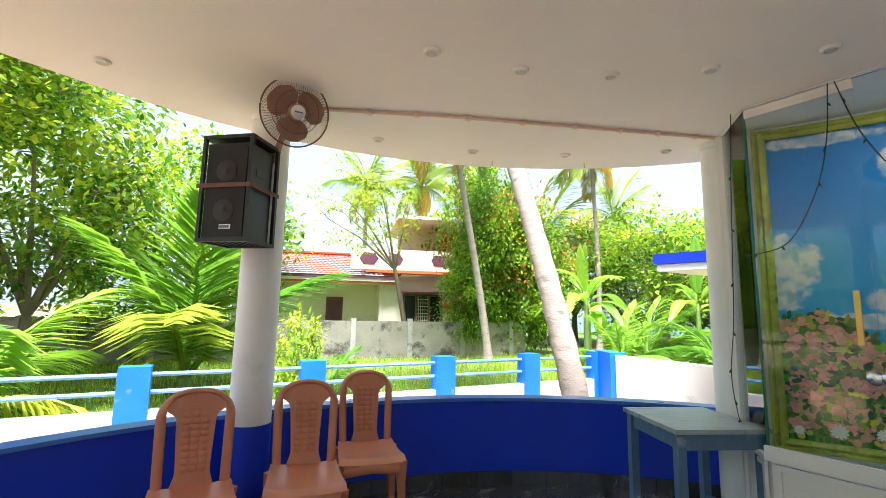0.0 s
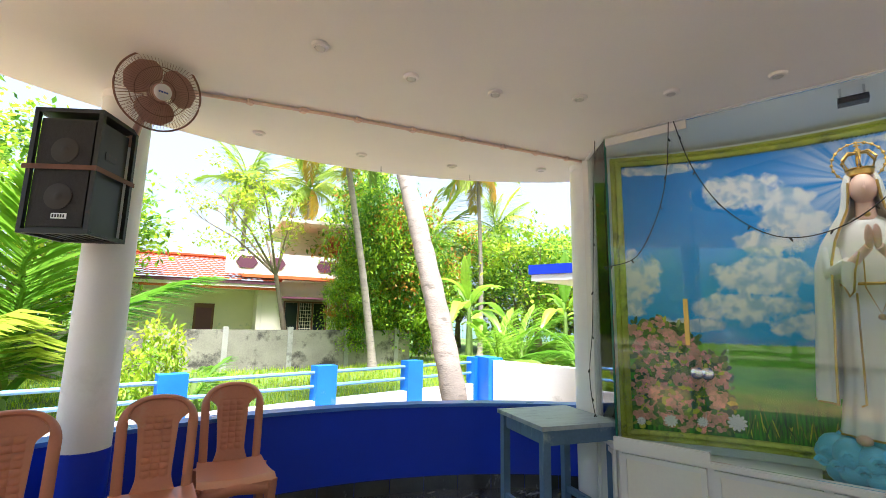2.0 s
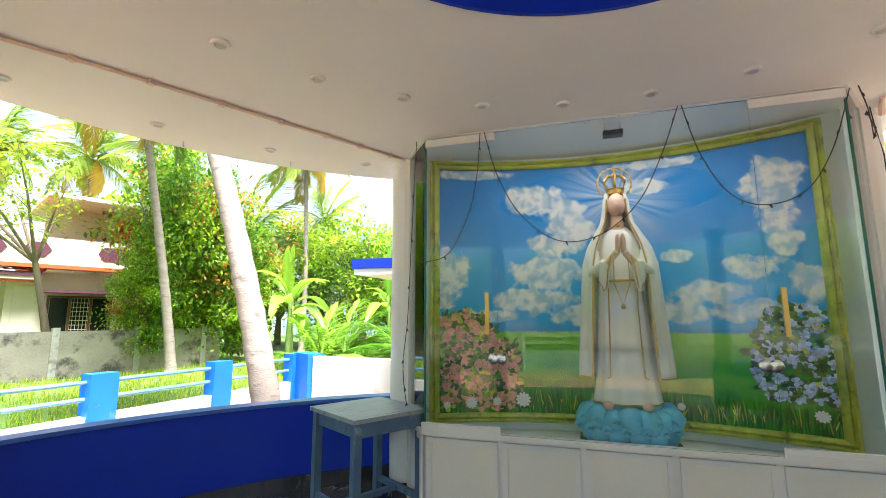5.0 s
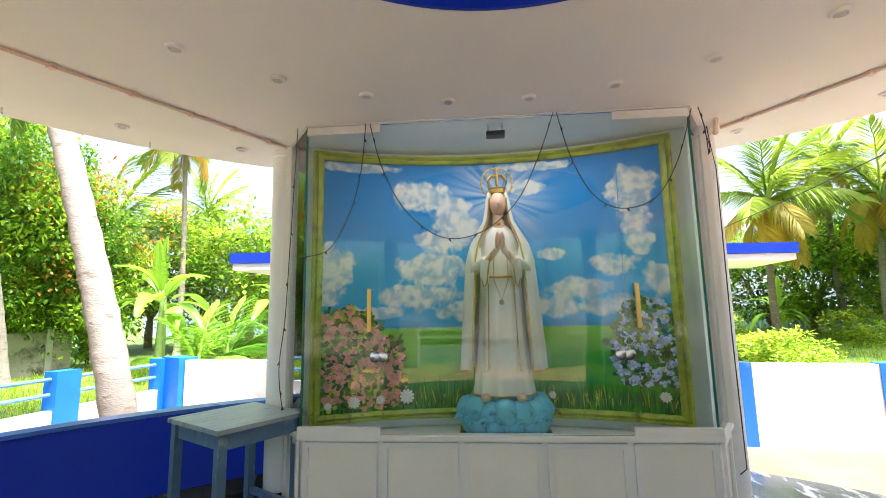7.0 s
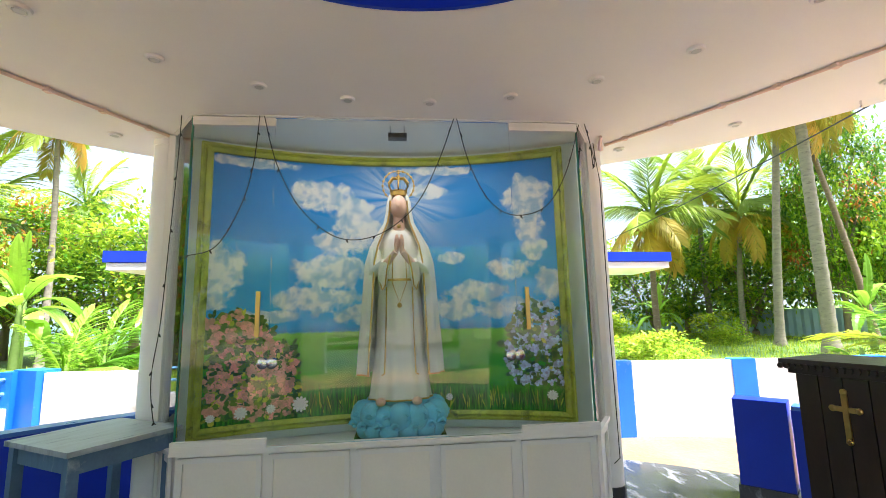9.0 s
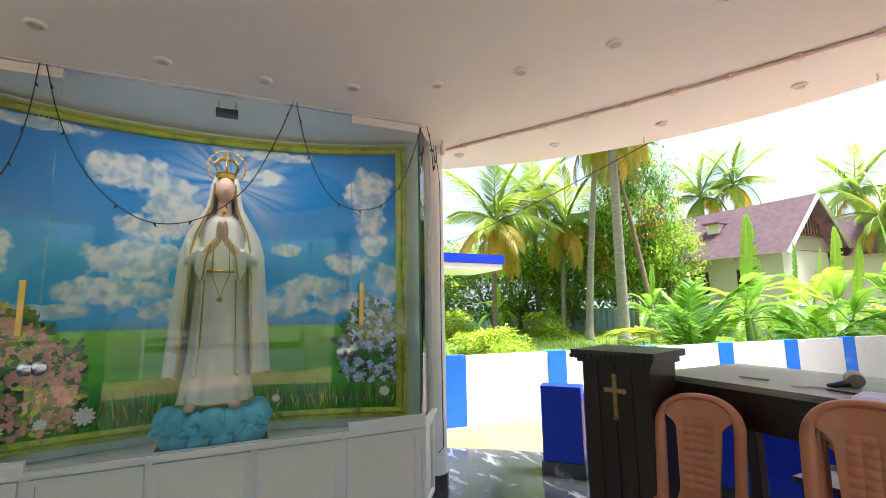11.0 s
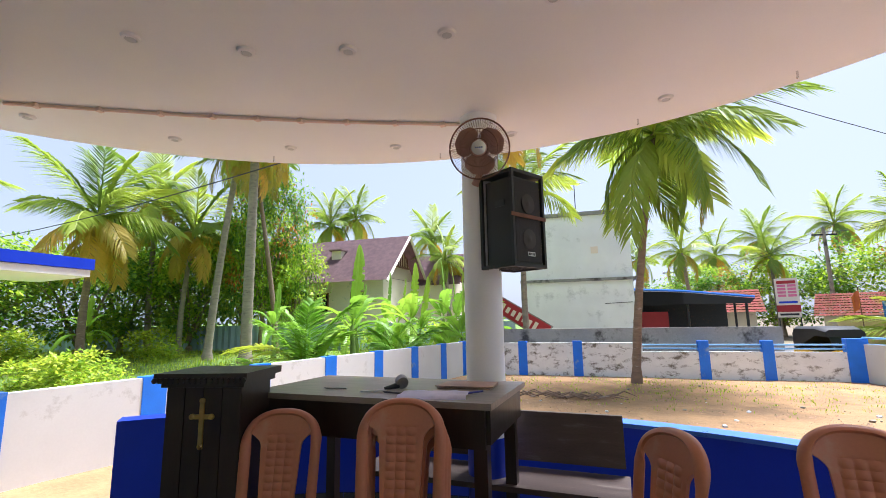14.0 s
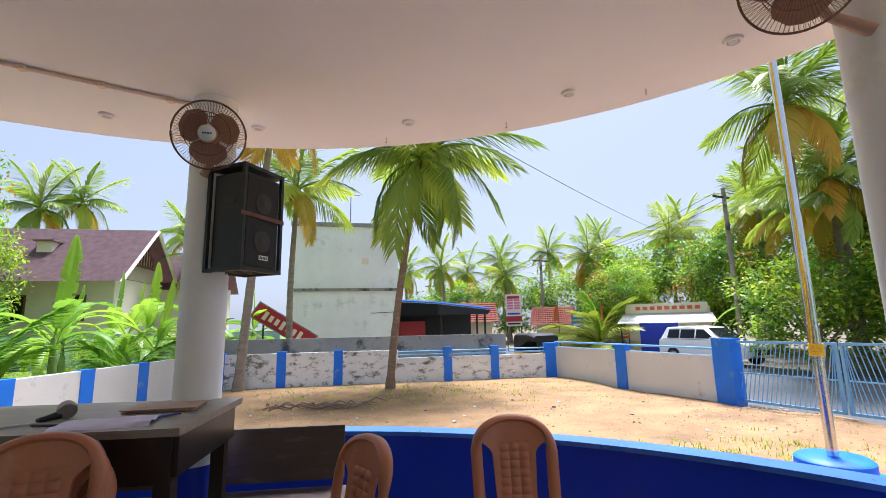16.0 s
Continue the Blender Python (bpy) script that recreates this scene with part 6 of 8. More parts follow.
def loudspeaker(m, label, to_col):
    """A two-cone loudspeaker in a welded steel cage. Cones towards -y, origin at the cage's middle bottom."""
    w, d, h = 0.32, 0.28, 0.62
    cage = thing("speaker_cage", "dark steel cage bracketed to the column", "bracket", m)
    for x in (-w / 2, w / 2):
        for y in (-d / 2, d / 2):
            b = B()
            box(b, x - 0.011, x + 0.011, y - 0.011, y + 0.011, 0, h)
            part("upright", b, STEELBLK, cage)
    for z in (-0.0115, h + 0.0115):
        b = B()
        for y in (-d / 2, d / 2):
            box(b, -w / 2 - 0.011, w / 2 + 0.011, y - 0.011, y + 0.011, z - 0.011, z + 0.011)
        for x in (-w / 2, w / 2):
            box(b, x - 0.011, x + 0.011, -d / 2 + 0.0115, d / 2 - 0.0115, z - 0.011, z + 0.011)
        part("ring", b, STEELBLK, cage)
    b = B()
    box(b, -w / 2 + 0.012, w / 2 - 0.012, -d / 2 + 0.012, d / 2 - 0.012, h + 0.002, h + 0.008)
    part("top_sheet", b, STEELBLK, cage)
    for i in range(7):
        b = B()
        x = -w / 2 + 0.045 + i * 0.047
        box(b, x - 0.006, x + 0.006, -d / 2 + 0.012, d / 2 - 0.012, -0.012, -0.004)
        part("base_bar", b, STEELBLK, cage)
    for i in range(5):
        b = B()
        y = -d / 2 + 0.055 + i * 0.05
        box(b, -w / 2 + 0.012, w / 2 - 0.012, y - 0.005, y + 0.005, -0.0035, 0.0)
        part("base_bar", b, STEELBLK, cage)
    b = B()
    box(b, -w / 2 - 0.03, w / 2 + 0.013, -d / 2 - 0.016, -d / 2 - 0.0115, h * 0.50, h * 0.50 + 0.026)
    box(b, w / 2 + 0.0115, w / 2 + 0.016, -d / 2 - 0.016, d / 2 + 0.02, h * 0.50, h * 0.50 + 0.026)
    part("strap", b, RUST, cage, "rusty flat strap")
    inv = m.inverted()
    cx, cy = to_col
    b = B()
    for z in (0.12, 0.48):
        c = inv @ Vector((cx, cy, m.translation.z + z))
        e = Vector((max(-w / 2, min(w / 2, c.x)), d / 2 + 0.002, z))
        sweep(b, [e, Vector((c.x, c.y, z))], 0.016, 8)
    part("arm", b, STEELBLK, cage, "", True)
    sp = thing("loudspeaker", label, "loudspeaker", m)
    b = B()
    bw, bd_, bh = 0.288, 0.245, 0.592
    box(b, -bw / 2, bw / 2, -bd_ / 2 - 0.01, bd_ / 2 - 0.01, 0.001, bh)
    part("cabinet", bevelled(b, 0.008), BLACK, sp)
    b = B()
    box(b, -bw / 2 + 0.012, bw / 2 - 0.012, -bd_ / 2 - 0.018, -bd_ / 2 - 0.0105, 0.014, bh - 0.014)
    part("grille", bevelled(b, 0.003), GRILLE, sp, "black grille")
    for z in (0.17, 0.415):
        b = B()
        lathe(b, [(0.066, 0.0), (0.068, 0.004), (0.060, 0.006), (0.024, 0.003), (0.018, 0.006), (0.004, 0.008)], (0.0, -bd_ / 2 - 0.0185, z), 28, Matrix.Rotation(radians(90), 3, "X"))
        part("cone", b, CONE, sp, "brownish paper cone", True)
    b = B()
    box(b, -0.02, 0.055, -bd_ / 2 - 0.0215, -bd_ / 2 - 0.0185, 0.055, 0.083)
    badge = part("badge", b, BADGE, sp, "silver maker's badge")
    b = B()
    for i in range(5):
        box(b, -0.014 + i * 0.013, -0.006 + i * 0.013, -bd_ / 2 - 0.0225, -bd_ / 2 - 0.0216, 0.061, 0.077)
    part("badge_bars", b, INK, badge)
    for sx in (-1, 1):
        b = B()
        x = sx * (bw / 2 + 0.001)
        box(b, x - 0.003, x + 0.003, -0.06, 0.03, 0.40, 0.445)
        part("side_handle", bevelled(b, 0.004), STEELBLK, sp, "recessed side handle")
    return sp


loudspeaker(pose(1.34, 3.875, 1.83, 0, 0, -47), "black two-cone loudspeaker caged on the column", COL_N)
loudspeaker(pose(1.482, -2.435, 1.71, 0, 0, -118) @ Matrix.Scale(0.9, 4), "black two-cone loudspeaker caged on the column", COL_S)

FANB = mat("brown_fan_plastic", (0.48, 0.30, 0.24), 0.4, var=0.1, scale=6, bump=0.03, stain=(0.36, 0.24, 0.2), stain_amount=0.1, stain_scale=6)
FANC = mat("brown_fan_wire", (0.20, 0.10, 0.07), 0.45, var=0.1)


def wall_fan(m, label, back_to, R=0.2):
    """A three-blade wall fan facing -y, in a wire cage; its arm goes back to the column."""
    th = thing("wall_fan", label, "fan", m, "column fans")
    yfront, yback = -0.065, 0.075
    rim = [(R * math.cos(a), 0.0, R * math.sin(a)) for a in [2 * math.pi * i / 48 for i in range(48)]]
    b = B()
    sweep(b, rim, 0.0055, 6, closed=True)
    for rr, yy in ((R * 0.62, yfront * 0.85), (R * 0.30, yfront * 1.0), (R * 0.62, yback * 0.85)):
        sweep(b, [(rr * math.cos(2 * math.pi * i / 40), yy, rr * math.sin(2 * math.pi * i / 40)) for i in range(40)], 0.0022, 4, closed=True)
    part("rim", b, FANC, th, "", True)
    for nm, yy in (("front_guard", yfront), ("rear_guard", yback)):
        b = B()
        for i in range(72):
            a = 2 * math.pi * i / 72
            ca, sa = math.cos(a), math.sin(a)
            sweep(b, [(0.05 * ca, yy, 0.05 * sa), (R * 0.62 * ca, yy * 0.85, R * 0.62 * sa), (R * 0.93 * ca, yy * 0.35, R * 0.93 * sa), (R * ca, 0, R * sa)], 0.0011, 3)
        tagged(part(nm, b, FANC, th), "wire guard", kind="stuff")
    for k in range(3):
        b = B()
        a0 = k * 2 * math.pi / 3 + 0.5
        rows = []
        for i in range(9):
            f = i / 8
            r = 0.03 + f * (R * 0.86 - 0.03)
            half = (0.30 + 0.72 * math.sin(math.pi * min(1, 0.18 + f * 0.72))) * (1.0 if f < 0.88 else 1.0 - (f - 0.88) * 3.4)
            row = []
            for j in range(7):
                g = j / 6 - 0.5
                a = a0 + g * 2 * half * 0.95
                row.append(b.verts.new((r * math.cos(a), 0.004 + g * 0.055 * (1 - 0.35 * f), r * math.sin(a))))
            rows.append(row)
        for p, q in zip(rows, rows[1:]):
            for j in range(6):
                b.faces.new((p[j], p[j + 1], q[j + 1], q[j]))
        bmesh.ops.solidify(b, geom=b.faces[:], thickness=0.003)
        part("blade", b, FANB, th, "", True)
    b = B()
    lathe(b, [(0.046, -0.02), (0.046, 0.02), (0.038, 0.035)], (0, 0, 0), 24, Matrix.Rotation(radians(90), 3, "X"))
    part("hub", b, FANB, th, "", True)
    b = B()
    lathe(b, [(0.04, 0.0), (0.043, 0.006), (0.034, 0.011)], (0, yfront + 0.004, 0), 24, Matrix.Rotation(radians(90), 3, "X"))
    cap = part("cap", b, BADGE, th, "worn silver centre badge", True)
    b = B()
    for i in range(4):
        box(b, -0.022 + i * 0.012, -0.013 + i * 0.012, yfront - 0.0085, yfront - 0.0075, -0.004, 0.005)
    part("badge_bars", b, mat("blue_ink", (0.03, 0.07, 0.3), 0.5), cap)
    b = B()
    lathe(b, [(0.055, 0.0), (0.06, 0.03), (0.05, 0.11), (0.02, 0.13)], (0, 0.03, 0), 24, Matrix.Rotation(radians(-90), 3, "X"))
    part("motor", b, FANB, th, "", True)
    c = m.inverted() @ Vector(back_to)
    b = B()
    sweep(b, [(0, 0.14, 0), (c.x * 0.4, 0.14 + (c.y - 0.14) * 0.5, -0.08 + c.z * 0.3), tuple(c)], [0.016, 0.02, 0.03], 10)
    part("arm", b, FANB, th, "", True)
    return th


def facing(eye, target):
    """A pose at eye whose -y looks at target, z kept up."""
    d = (Vector(target) - Vector(eye)).normalized()
    y = -d
    x = y.cross(Vector((0, 0, 1))).normalized()
    z = x.cross(y)
    m = Matrix((x, y, z)).transposed().to_4x4()
    m.translation = eye
    return m


wall_fan(facing((1.54, 3.50, 2.605), (1.45, 0.9, 1.75)), "brown plastic fan fixed high on the column", (1.55, 3.94, 2.42), 0.205)
wall_fan(facing((1.605, -2.16, 2.40), (1.1, 0.2, 1.8)), "brown plastic fan fixed high on the column", (1.70, -2.38, 2.25), 0.18)
wall_fan(facing((-0.92, -1.14, 2.68), (0.6, 0.5, 1.7)), "brown plastic fan fixed high on the column", (-1.26, -1.18, 2.5), 0.20)
# loose cables on the south column and under the ceiling
for pts, lab in ((((1.62, -2.46, 2.40), (1.57, -2.44, 2.25), (1.60, -2.46, 2.05), (1.56, -2.44, 1.95), (1.58, -2.47, 1.7), (1.64, -2.47, 1.62), (1.60, -2.42, 1.85)), "thin black cable hanging from the fan"),
                 (((4.26, -0.98, 2.74), (4.22, -0.97, 2.6), (4.20, -0.985, 2.4), (4.23, -0.99, 1.2), (4.20, -0.98, 0.35), (4.25, -0.96, 0.3)), "thin black cable down the shrine corner")):
    b = B()
    sweep(b, pts, 0.004, 6)
    tagged(put("cable", b, WIRE), lab, "cable")
b = B()
sweep(b, [(4.30, -1.06, 2.70), (4.24, -1.03, 2.73), (4.12, -0.98, 2.735)], [0.02, 0.016, 0.012], 8)
tagged(put("junction", b, PIPE, True), "brown taped conduit elbow under the ceiling", "conduit")
# small hooks under the eave
for deg in (60, 47, -58, -80, -104, -118, -132):
    a = radians(deg)
    b = B()
    sweep(b, [(0, 0, 0.0), (0, 0, -0.035), (0.006, 0, -0.042)], 0.006, 6)
    hk = tagged(put("ceiling_hook", b, STEEL), "small metal hook under the ceiling edge", "hook", "ceiling hooks")
    hk.matrix_basis = pose(CX + 3.62 * math.cos(a), CY + 3.62 * math.sin(a), CZ)

# things on the desk
b = B()
bmesh.ops.create_grid(b, x_segments=14, y_segments=10, size=0.5)
for v in b.verts:
    x, y = v.co.x * 0.34, v.co.y * 0.24
    over = max(0.0, y - 0.04)
    v.co = Vector((x, min(y, 0.06 + over * 0.2), 0.006 + 0.01 * noise.noise(Vector((x * 18, y * 18, 1))) + (-(over - 0.02) * 1.1 if over > 0.02 else 0)))
bmesh.ops.solidify(b, geom=b.faces[:], thickness=0.002)
cloth = tagged(put("cloth", b, mat("lilac_white_cloth", (0.66, 0.62, 0.78), 0.85, var=0.08, scale=10, bump=0.2), True), "crumpled pale lilac cloth lying on the desk", "cloth")
cloth.matrix_basis = pose(1.78, -1.80, 1.018, 0, 0, 12)
FOLDER = mat("brownish_folder", (0.42, 0.27, 0.2), 0.7, var=0.2, scale=6)
for i, (dx, dy, r_) in enumerate(((0, 0, 3), (0.01, -0.01, -4), (-0.008, 0.01, 7))):
    b = B()
    quadbox(b, (0, 0, 0.0025), (0.30, 0.21, 0.005))
    tagged(put("folder", b, FOLDER), "brown paper folder in a small pile on the desk", "folder", "desk folders").matrix_basis = pose(1.72 + dx, -2.18 + dy, 1.0115 + i * 0.0055, 0, 0, r_)
for x, y, r_, c in ((2.15, -1.86, 30, (0.6, 0.6, 0.62)), (2.02, -1.84, -10, (0.02, 0.02, 0.03)), (1.62, -1.95, 60, (0.02, 0.02, 0.2)), (2.42, -1.9, 5, (0.3, 0.3, 0.3))):
    b = B()
    sweep(b, [(-0.07, 0, 0.006), (0.055, 0, 0.006), (0.07, 0, 0.006)], [0.005, 0.005, 0.0015], 8)
    tagged(put("pen", b, mat("pen_plastic", c, 0.4)), "ballpoint pen lying on the desk", "pen").matrix_basis = pose(x, y, 1.0105, 0, 0, r_)
mc = thing("microphone_holder", "grey metal microphone clamp lying on the desk", "clamp", pose(2.06, -2.02, 1.010, 0, 0, 40))
b = B()
lathe(b, [(0.034, -0.02), (0.038, 0.0), (0.034, 0.02)], (0, 0, 0.038), 20, Matrix.Rotation(radians(70), 3, "X"))
part("clamp", b, mat("grey_metal", (0.30, 0.28, 0.26), 0.45, 0.5, var=0.2), mc, "", True)
b = B()
sweep(b, [(0.02, 0, 0.02), (0.07, 0.01, 0.012), (0.10, 0.02, 0.01)], [0.018, 0.012, 0.008], 10)
part("stem", b, BLACK, mc, "", True)
bk2 = thing("basket", "small red plastic basket under the desk", "basket", pose(2.62, -1.9, 0))
b = B()
lathe(b, [(0.10, 0.0), (0.13, 0.22), (0.138, 0.225), (0.138, 0.235), (0.125, 0.23), (0.095, 0.01)], n=20)
part("body", b, mat("red_plastic", (0.55, 0.03, 0.03), 0.4), bk2, "", True)
b = B()
sweep(b, [(0, 0.132 * math.cos(t_), 0.23 + 0.10 * math.sin(t_)) for t_ in [math.pi * i / 10 for i in range(11)]], 0.006, 6)
part("handle", b, BADGE, bk2)

# blue blocks closing the parapet at the side steps
b = B()
arc(b, (PX, PY), PR - 0.02, PR + 0.15, 310.7, 315.9, 0.11, 0.72, 6)
pb = tagged(put("wall_parapet_end", b, BLUE), "royal blue end block of the parapet", "wall", kind="structure")
b = B()
arc(b, (PX, PY), PR - 0.035, PR + 0.165, 310.6, 316.1, 0.0, 0.108, 6)
part("skirting", b, MARBLE, pb, "dark marble skirting")

# ---- yard: flagpole, gate ----
fp_ = thing("flagpole", "polished steel flagpole with yellow rope on a blue pedestal", "flagpole", pose(-3.40, -3.72, 0))
b = B()
lathe(b, [(0.50, -0.33), (0.50, -0.09), (0.47, -0.06), (0.0 + 0.32, -0.058)], n=40)
part("lower_plinth", b, SKYBLUE, fp_, "bright blue round plinth", True)
b = B()
lathe(b, [(0.30, -0.057), (0.30, 0.09), (0.27, 0.115), (0.04, 0.116)], n=40)
part("upper_plinth", b, SKYBLUE, fp_, "bright blue round plinth", True)
b = B()
lathe(b, [(0.045, 0.117), (0.045, 2.4), (0.040, 2.42), (0.038, 5.4), (0.032, 5.42), (0.030, 7.5)], n=24)
part("pole", b, STEEL, fp_, "polished steel tube", True)
ROPE = mat("yellow_rope", (0.75, 0.45, 0.02), 0.7, var=0.2, scale=30, bump=0.3)
b = B()
for i in range(7):
    z = 1.02 + i * 0.017
    sweep(b, [(0.053 * math.cos(2 * math.pi * k / 14), 0.053 * math.sin(2 * math.pi * k / 14), z) for k in range(14)], 0.010, 6, closed=True)
sweep(b, [(0.055, 0.02, 1.12), (0.075, 0.05, 2.2), (0.06, 0.03, 7.4)], 0.007, 6)
sweep(b, [(0.055, -0.01, 1.12), (0.085, 0.07, 1.7), (0.07, 0.05, 3.5), (0.05, 0.03, 7.4)], 0.007, 6)
part("rope", b, ROPE, fp_, "yellow halyard wound round the pole", True)

GA, GB = Vector((-6.28, -8.42, 0)), Vector((-7.62, -5.10, 0))
gd_ = (GB - GA).normalized()
gate_ang = math.degrees(math.atan2(gd_.y, gd_.x))
gl_len = (GB - GA).length / 2
for k in range(2):
    g = thing("metal_gate", "light blue steel gate leaf with slanting bars", "gate", pose(*(GA + gd_ * gl_len * k), 0, 0, gate_ang), "road gate leaves")
    b = B()
    for z in (-0.22, 0.92):
        box(b, 0.02, gl_len - 0.02, -0.02, 0.02, z - 0.022, z + 0.022)
    for x in (0.04, gl_len - 0.04):
        box(b, x - 0.022, x + 0.022, -0.0195, 0.0195, -0.197, 0.897)
    part("gate_frame", b, RAILBLUE, g)
    b = B()
    box(b, 0.065, gl_len - 0.065, -0.012, 0.012, 0.30, 0.325)
    part("mid_rail", b, RAILBLUE, g)
    for i in range(22):
        x = 0.08 + i * (gl_len - 0.16) / 21
        lean = 0.22 if k == 0 else -0.22
        x2 = min(max(x + lean, 0.07), gl_len - 0.07)
        b = B()
        sweep(b, [(x, 0.0, -0.197), (x2, 0.0, 0.897)], 0.009, 4)
        part("bar", b, RAILBLUE, g)
wall_seg("wall_gate_end", (-7.66, -5.0), (-7.76, -4.75), 0.3, -0.35, 0.95, SKYBLUE, "bright blue gate post")
wall_seg("wall_west_near", (-7.78, -4.7), (-7.68, -1.85), 0.14, -0.35, 0.62, WALLW, "low white boundary wall along the road")
wall_seg("wall_west_far", (-7.5, 3.3), (-7.1, 8.5), 0.14, -0.35, 0.62, WALLW, "low white boundary wall along the road")
for x, y in ((-7.62, -1.6), (-7.48, 3.0)):
    gp = thing("gate_pillar", "white gate pillar with a flat cap beside the entrance", "gate pillar", pose(x, y, -0.36), "entrance pillars")
    b = B()
    box(b, -0.22, 0.22, -0.22, 0.22, 0, 1.5)
    part("shaft", bevelled(b, 0.01), WALLW, gp)
    b = B()
    box(b, -0.29, 0.29, -0.29, 0.29, 1.502, 1.60)
    part("cap", bevelled(b, 0.02), WALLW, gp)
# rubble, burnt heap, litter in the yard
rr_ = random.Random(21)
for i in range(70):
    x, y = rr_.uniform(-6, 5), rr_.uniform(-13, -3.6)
    if math.hypot(x - CX, y - CY) < 4.6:
        continue
    b = B()
    s = rr_.uniform(0.015, 0.05)
    bmesh.ops.create_icosphere(b, subdivisions=1, radius=s)
    for v in b.verts:
        v.co *= rr_.uniform(0.7, 1.2)
        v.co.z *= 0.6
    tagged(put("stone", b, CONC if i % 3 else WALLW), "small loose stone on the sandy yard", "stone", "loose stones").matrix_basis = pose(x, y, ground_z(x, y) + s * 0.2, 0, 0, i * 40)
hp = B()
for i in range(26):
    a = rr_.uniform(0, 6.28)
    x, y = rr_.gauss(0, 0.5), rr_.gauss(0, 0.12)
    sweep(hp, [(x, y, 0.02), (x + 0.35 * math.cos(a), y + 0.1 * math.sin(a), 0.07 + rr_.uniform(0, 0.08)), (x + 0.7 * math.cos(a), y + 0.22 * math.sin(a), 0.02)], [0.02, 0.015, 0.006], 5)
tagged(put("dry_fronds", hp, BARKD), "heap of dry brown palm fronds on the sand", "plant debris", kind="stuff").matrix_basis = pose(2.2, -9.8, -0.30, 0, 0, 5)

# road
b = B()
rd = Vector((-0.275, 0.961, 0))
rn = Vector((-0.961, -0.275, 0))
rows = []
for i in range(61):
    s = -75 + i * 2.5
    if s > -2:
        c, nv_ = Vector((SW[0], SW[1], 0)) + rd * s, rn
    else:
        # the road bends away past the corner of the yard
        t_ = min(1.0, (-2 - s) / 25) * radians(62)
        rad = 25 / radians(62)
        cen = Vector((SW[0], SW[1], 0)) + rd * -2 + rn * (rad + 2)
        nv_ = Matrix.Rotation(-t_, 3, "Z") @ rn
        c = cen - nv_ * (rad + 2)
        if s < -27:
            c += Matrix.Rotation(-t_, 3, "Z") @ (-rd) * (-27 - s)
    rows.append([b.verts.new((*(c + nv_ * o).xy, z)) for o, z in ((1.9, -0.80), (2.0, -0.655), (11.0, -0.655), (11.1, -0.80))])
for p, q in zip(rows, rows[1:]):
    for j in range(3):
        b.faces.new((p[j], p[j + 1], q[j + 1], q[j]))
tagged(put("road", b, ASPH), "grey asphalt road past the gate", "road", kind="structure")

# ---- houses ----
TILE = mat("orange_roof_tile", (0.32, 0.055, 0.018), 0.9, spec=0.15, var=0.2, scale=5, bump=0.2, island=0.12)
TILER = mat("red_roof_tile", (0.20, 0.06, 0.04), 0.9, spec=0.15, var=0.25, scale=5, bump=0.2, island=0.2)
SHING = mat("purple_brown_shingle", (0.22, 0.13, 0.135), 0.8, var=0.3, scale=3, bump=0.3, fine=30)
CREAM = mat("cream_wall", (0.70, 0.62, 0.46), 0.8, var=0.06, scale=1.5, stain=(0.5, 0.44, 0.34), stain_amount=0.06)
HOUSEW = mat("house_white", (0.82, 0.70, 0.58), 0.8, var=0.05, scale=1.5, stain=(0.55, 0.52, 0.48), stain_amount=0.08)
MAROON = mat("maroon_paint", (0.13, 0.035, 0.06), 0.6, var=0.12, scale=4)
ORANGE = mat("orange_paint", (0.60, 0.13, 0.03), 0.6, var=0.1, scale=4)
REDD = mat("red_paint", (0.40, 0.02, 0.025), 0.5, var=0.12, scale=4)
WOODR = mat("varnished_wood", (0.16, 0.06, 0.03), 0.45, var=0.25, scale=5, stretch=(1, 1, 5))
DARKGL = mat("dark_window_glass", (0.02, 0.024, 0.028), 0.08, var=0.1)
BLDW = mat("aged_white_plaster", (0.86, 0.86, 0.85), 0.85, var=0.08, scale=0.8, bump=0.2, stain=(0.62, 0.62, 0.61), stain_amount=0.2, stain_scale=0.9)


def slope(bm, a, bb, c, d, nu, nv, lift=0.05):
    """A tiled roof slope between eave a-bb and ridge d-c: stepped courses of curved tiles."""
    a, bb, c, d = (Vector(p) for p in (a, bb, c, d))
    nrm = (bb - a).cross(d - a).normalized()
    if nrm.z < 0:
        nrm = -nrm
    for j in range(nv):
        f0, f1 = j / nv, (j + 1) / nv
        for i in range(nu):
            u0, u1 = i / nu, (i + 1) / nu
            def P(u, f, h):
                return a.lerp(bb, u).lerp(d.lerp(c, u), f) + nrm * h
            um = (u0 + u1) / 2
            vs = [bm.verts.new(p) for p in (P(u0, f0, lift * 0.6), P(um, f0, lift * 1.3), P(u1, f0, lift * 0.6), P(u1, f1, 0.0), P(um, f1, lift * 0.5), P(u0, f1, 0.0))]
            bm.faces.new((vs[0], vs[1], vs[4], vs[5]))
            bm.faces.new((vs[1], vs[2], vs[3], vs[4]))


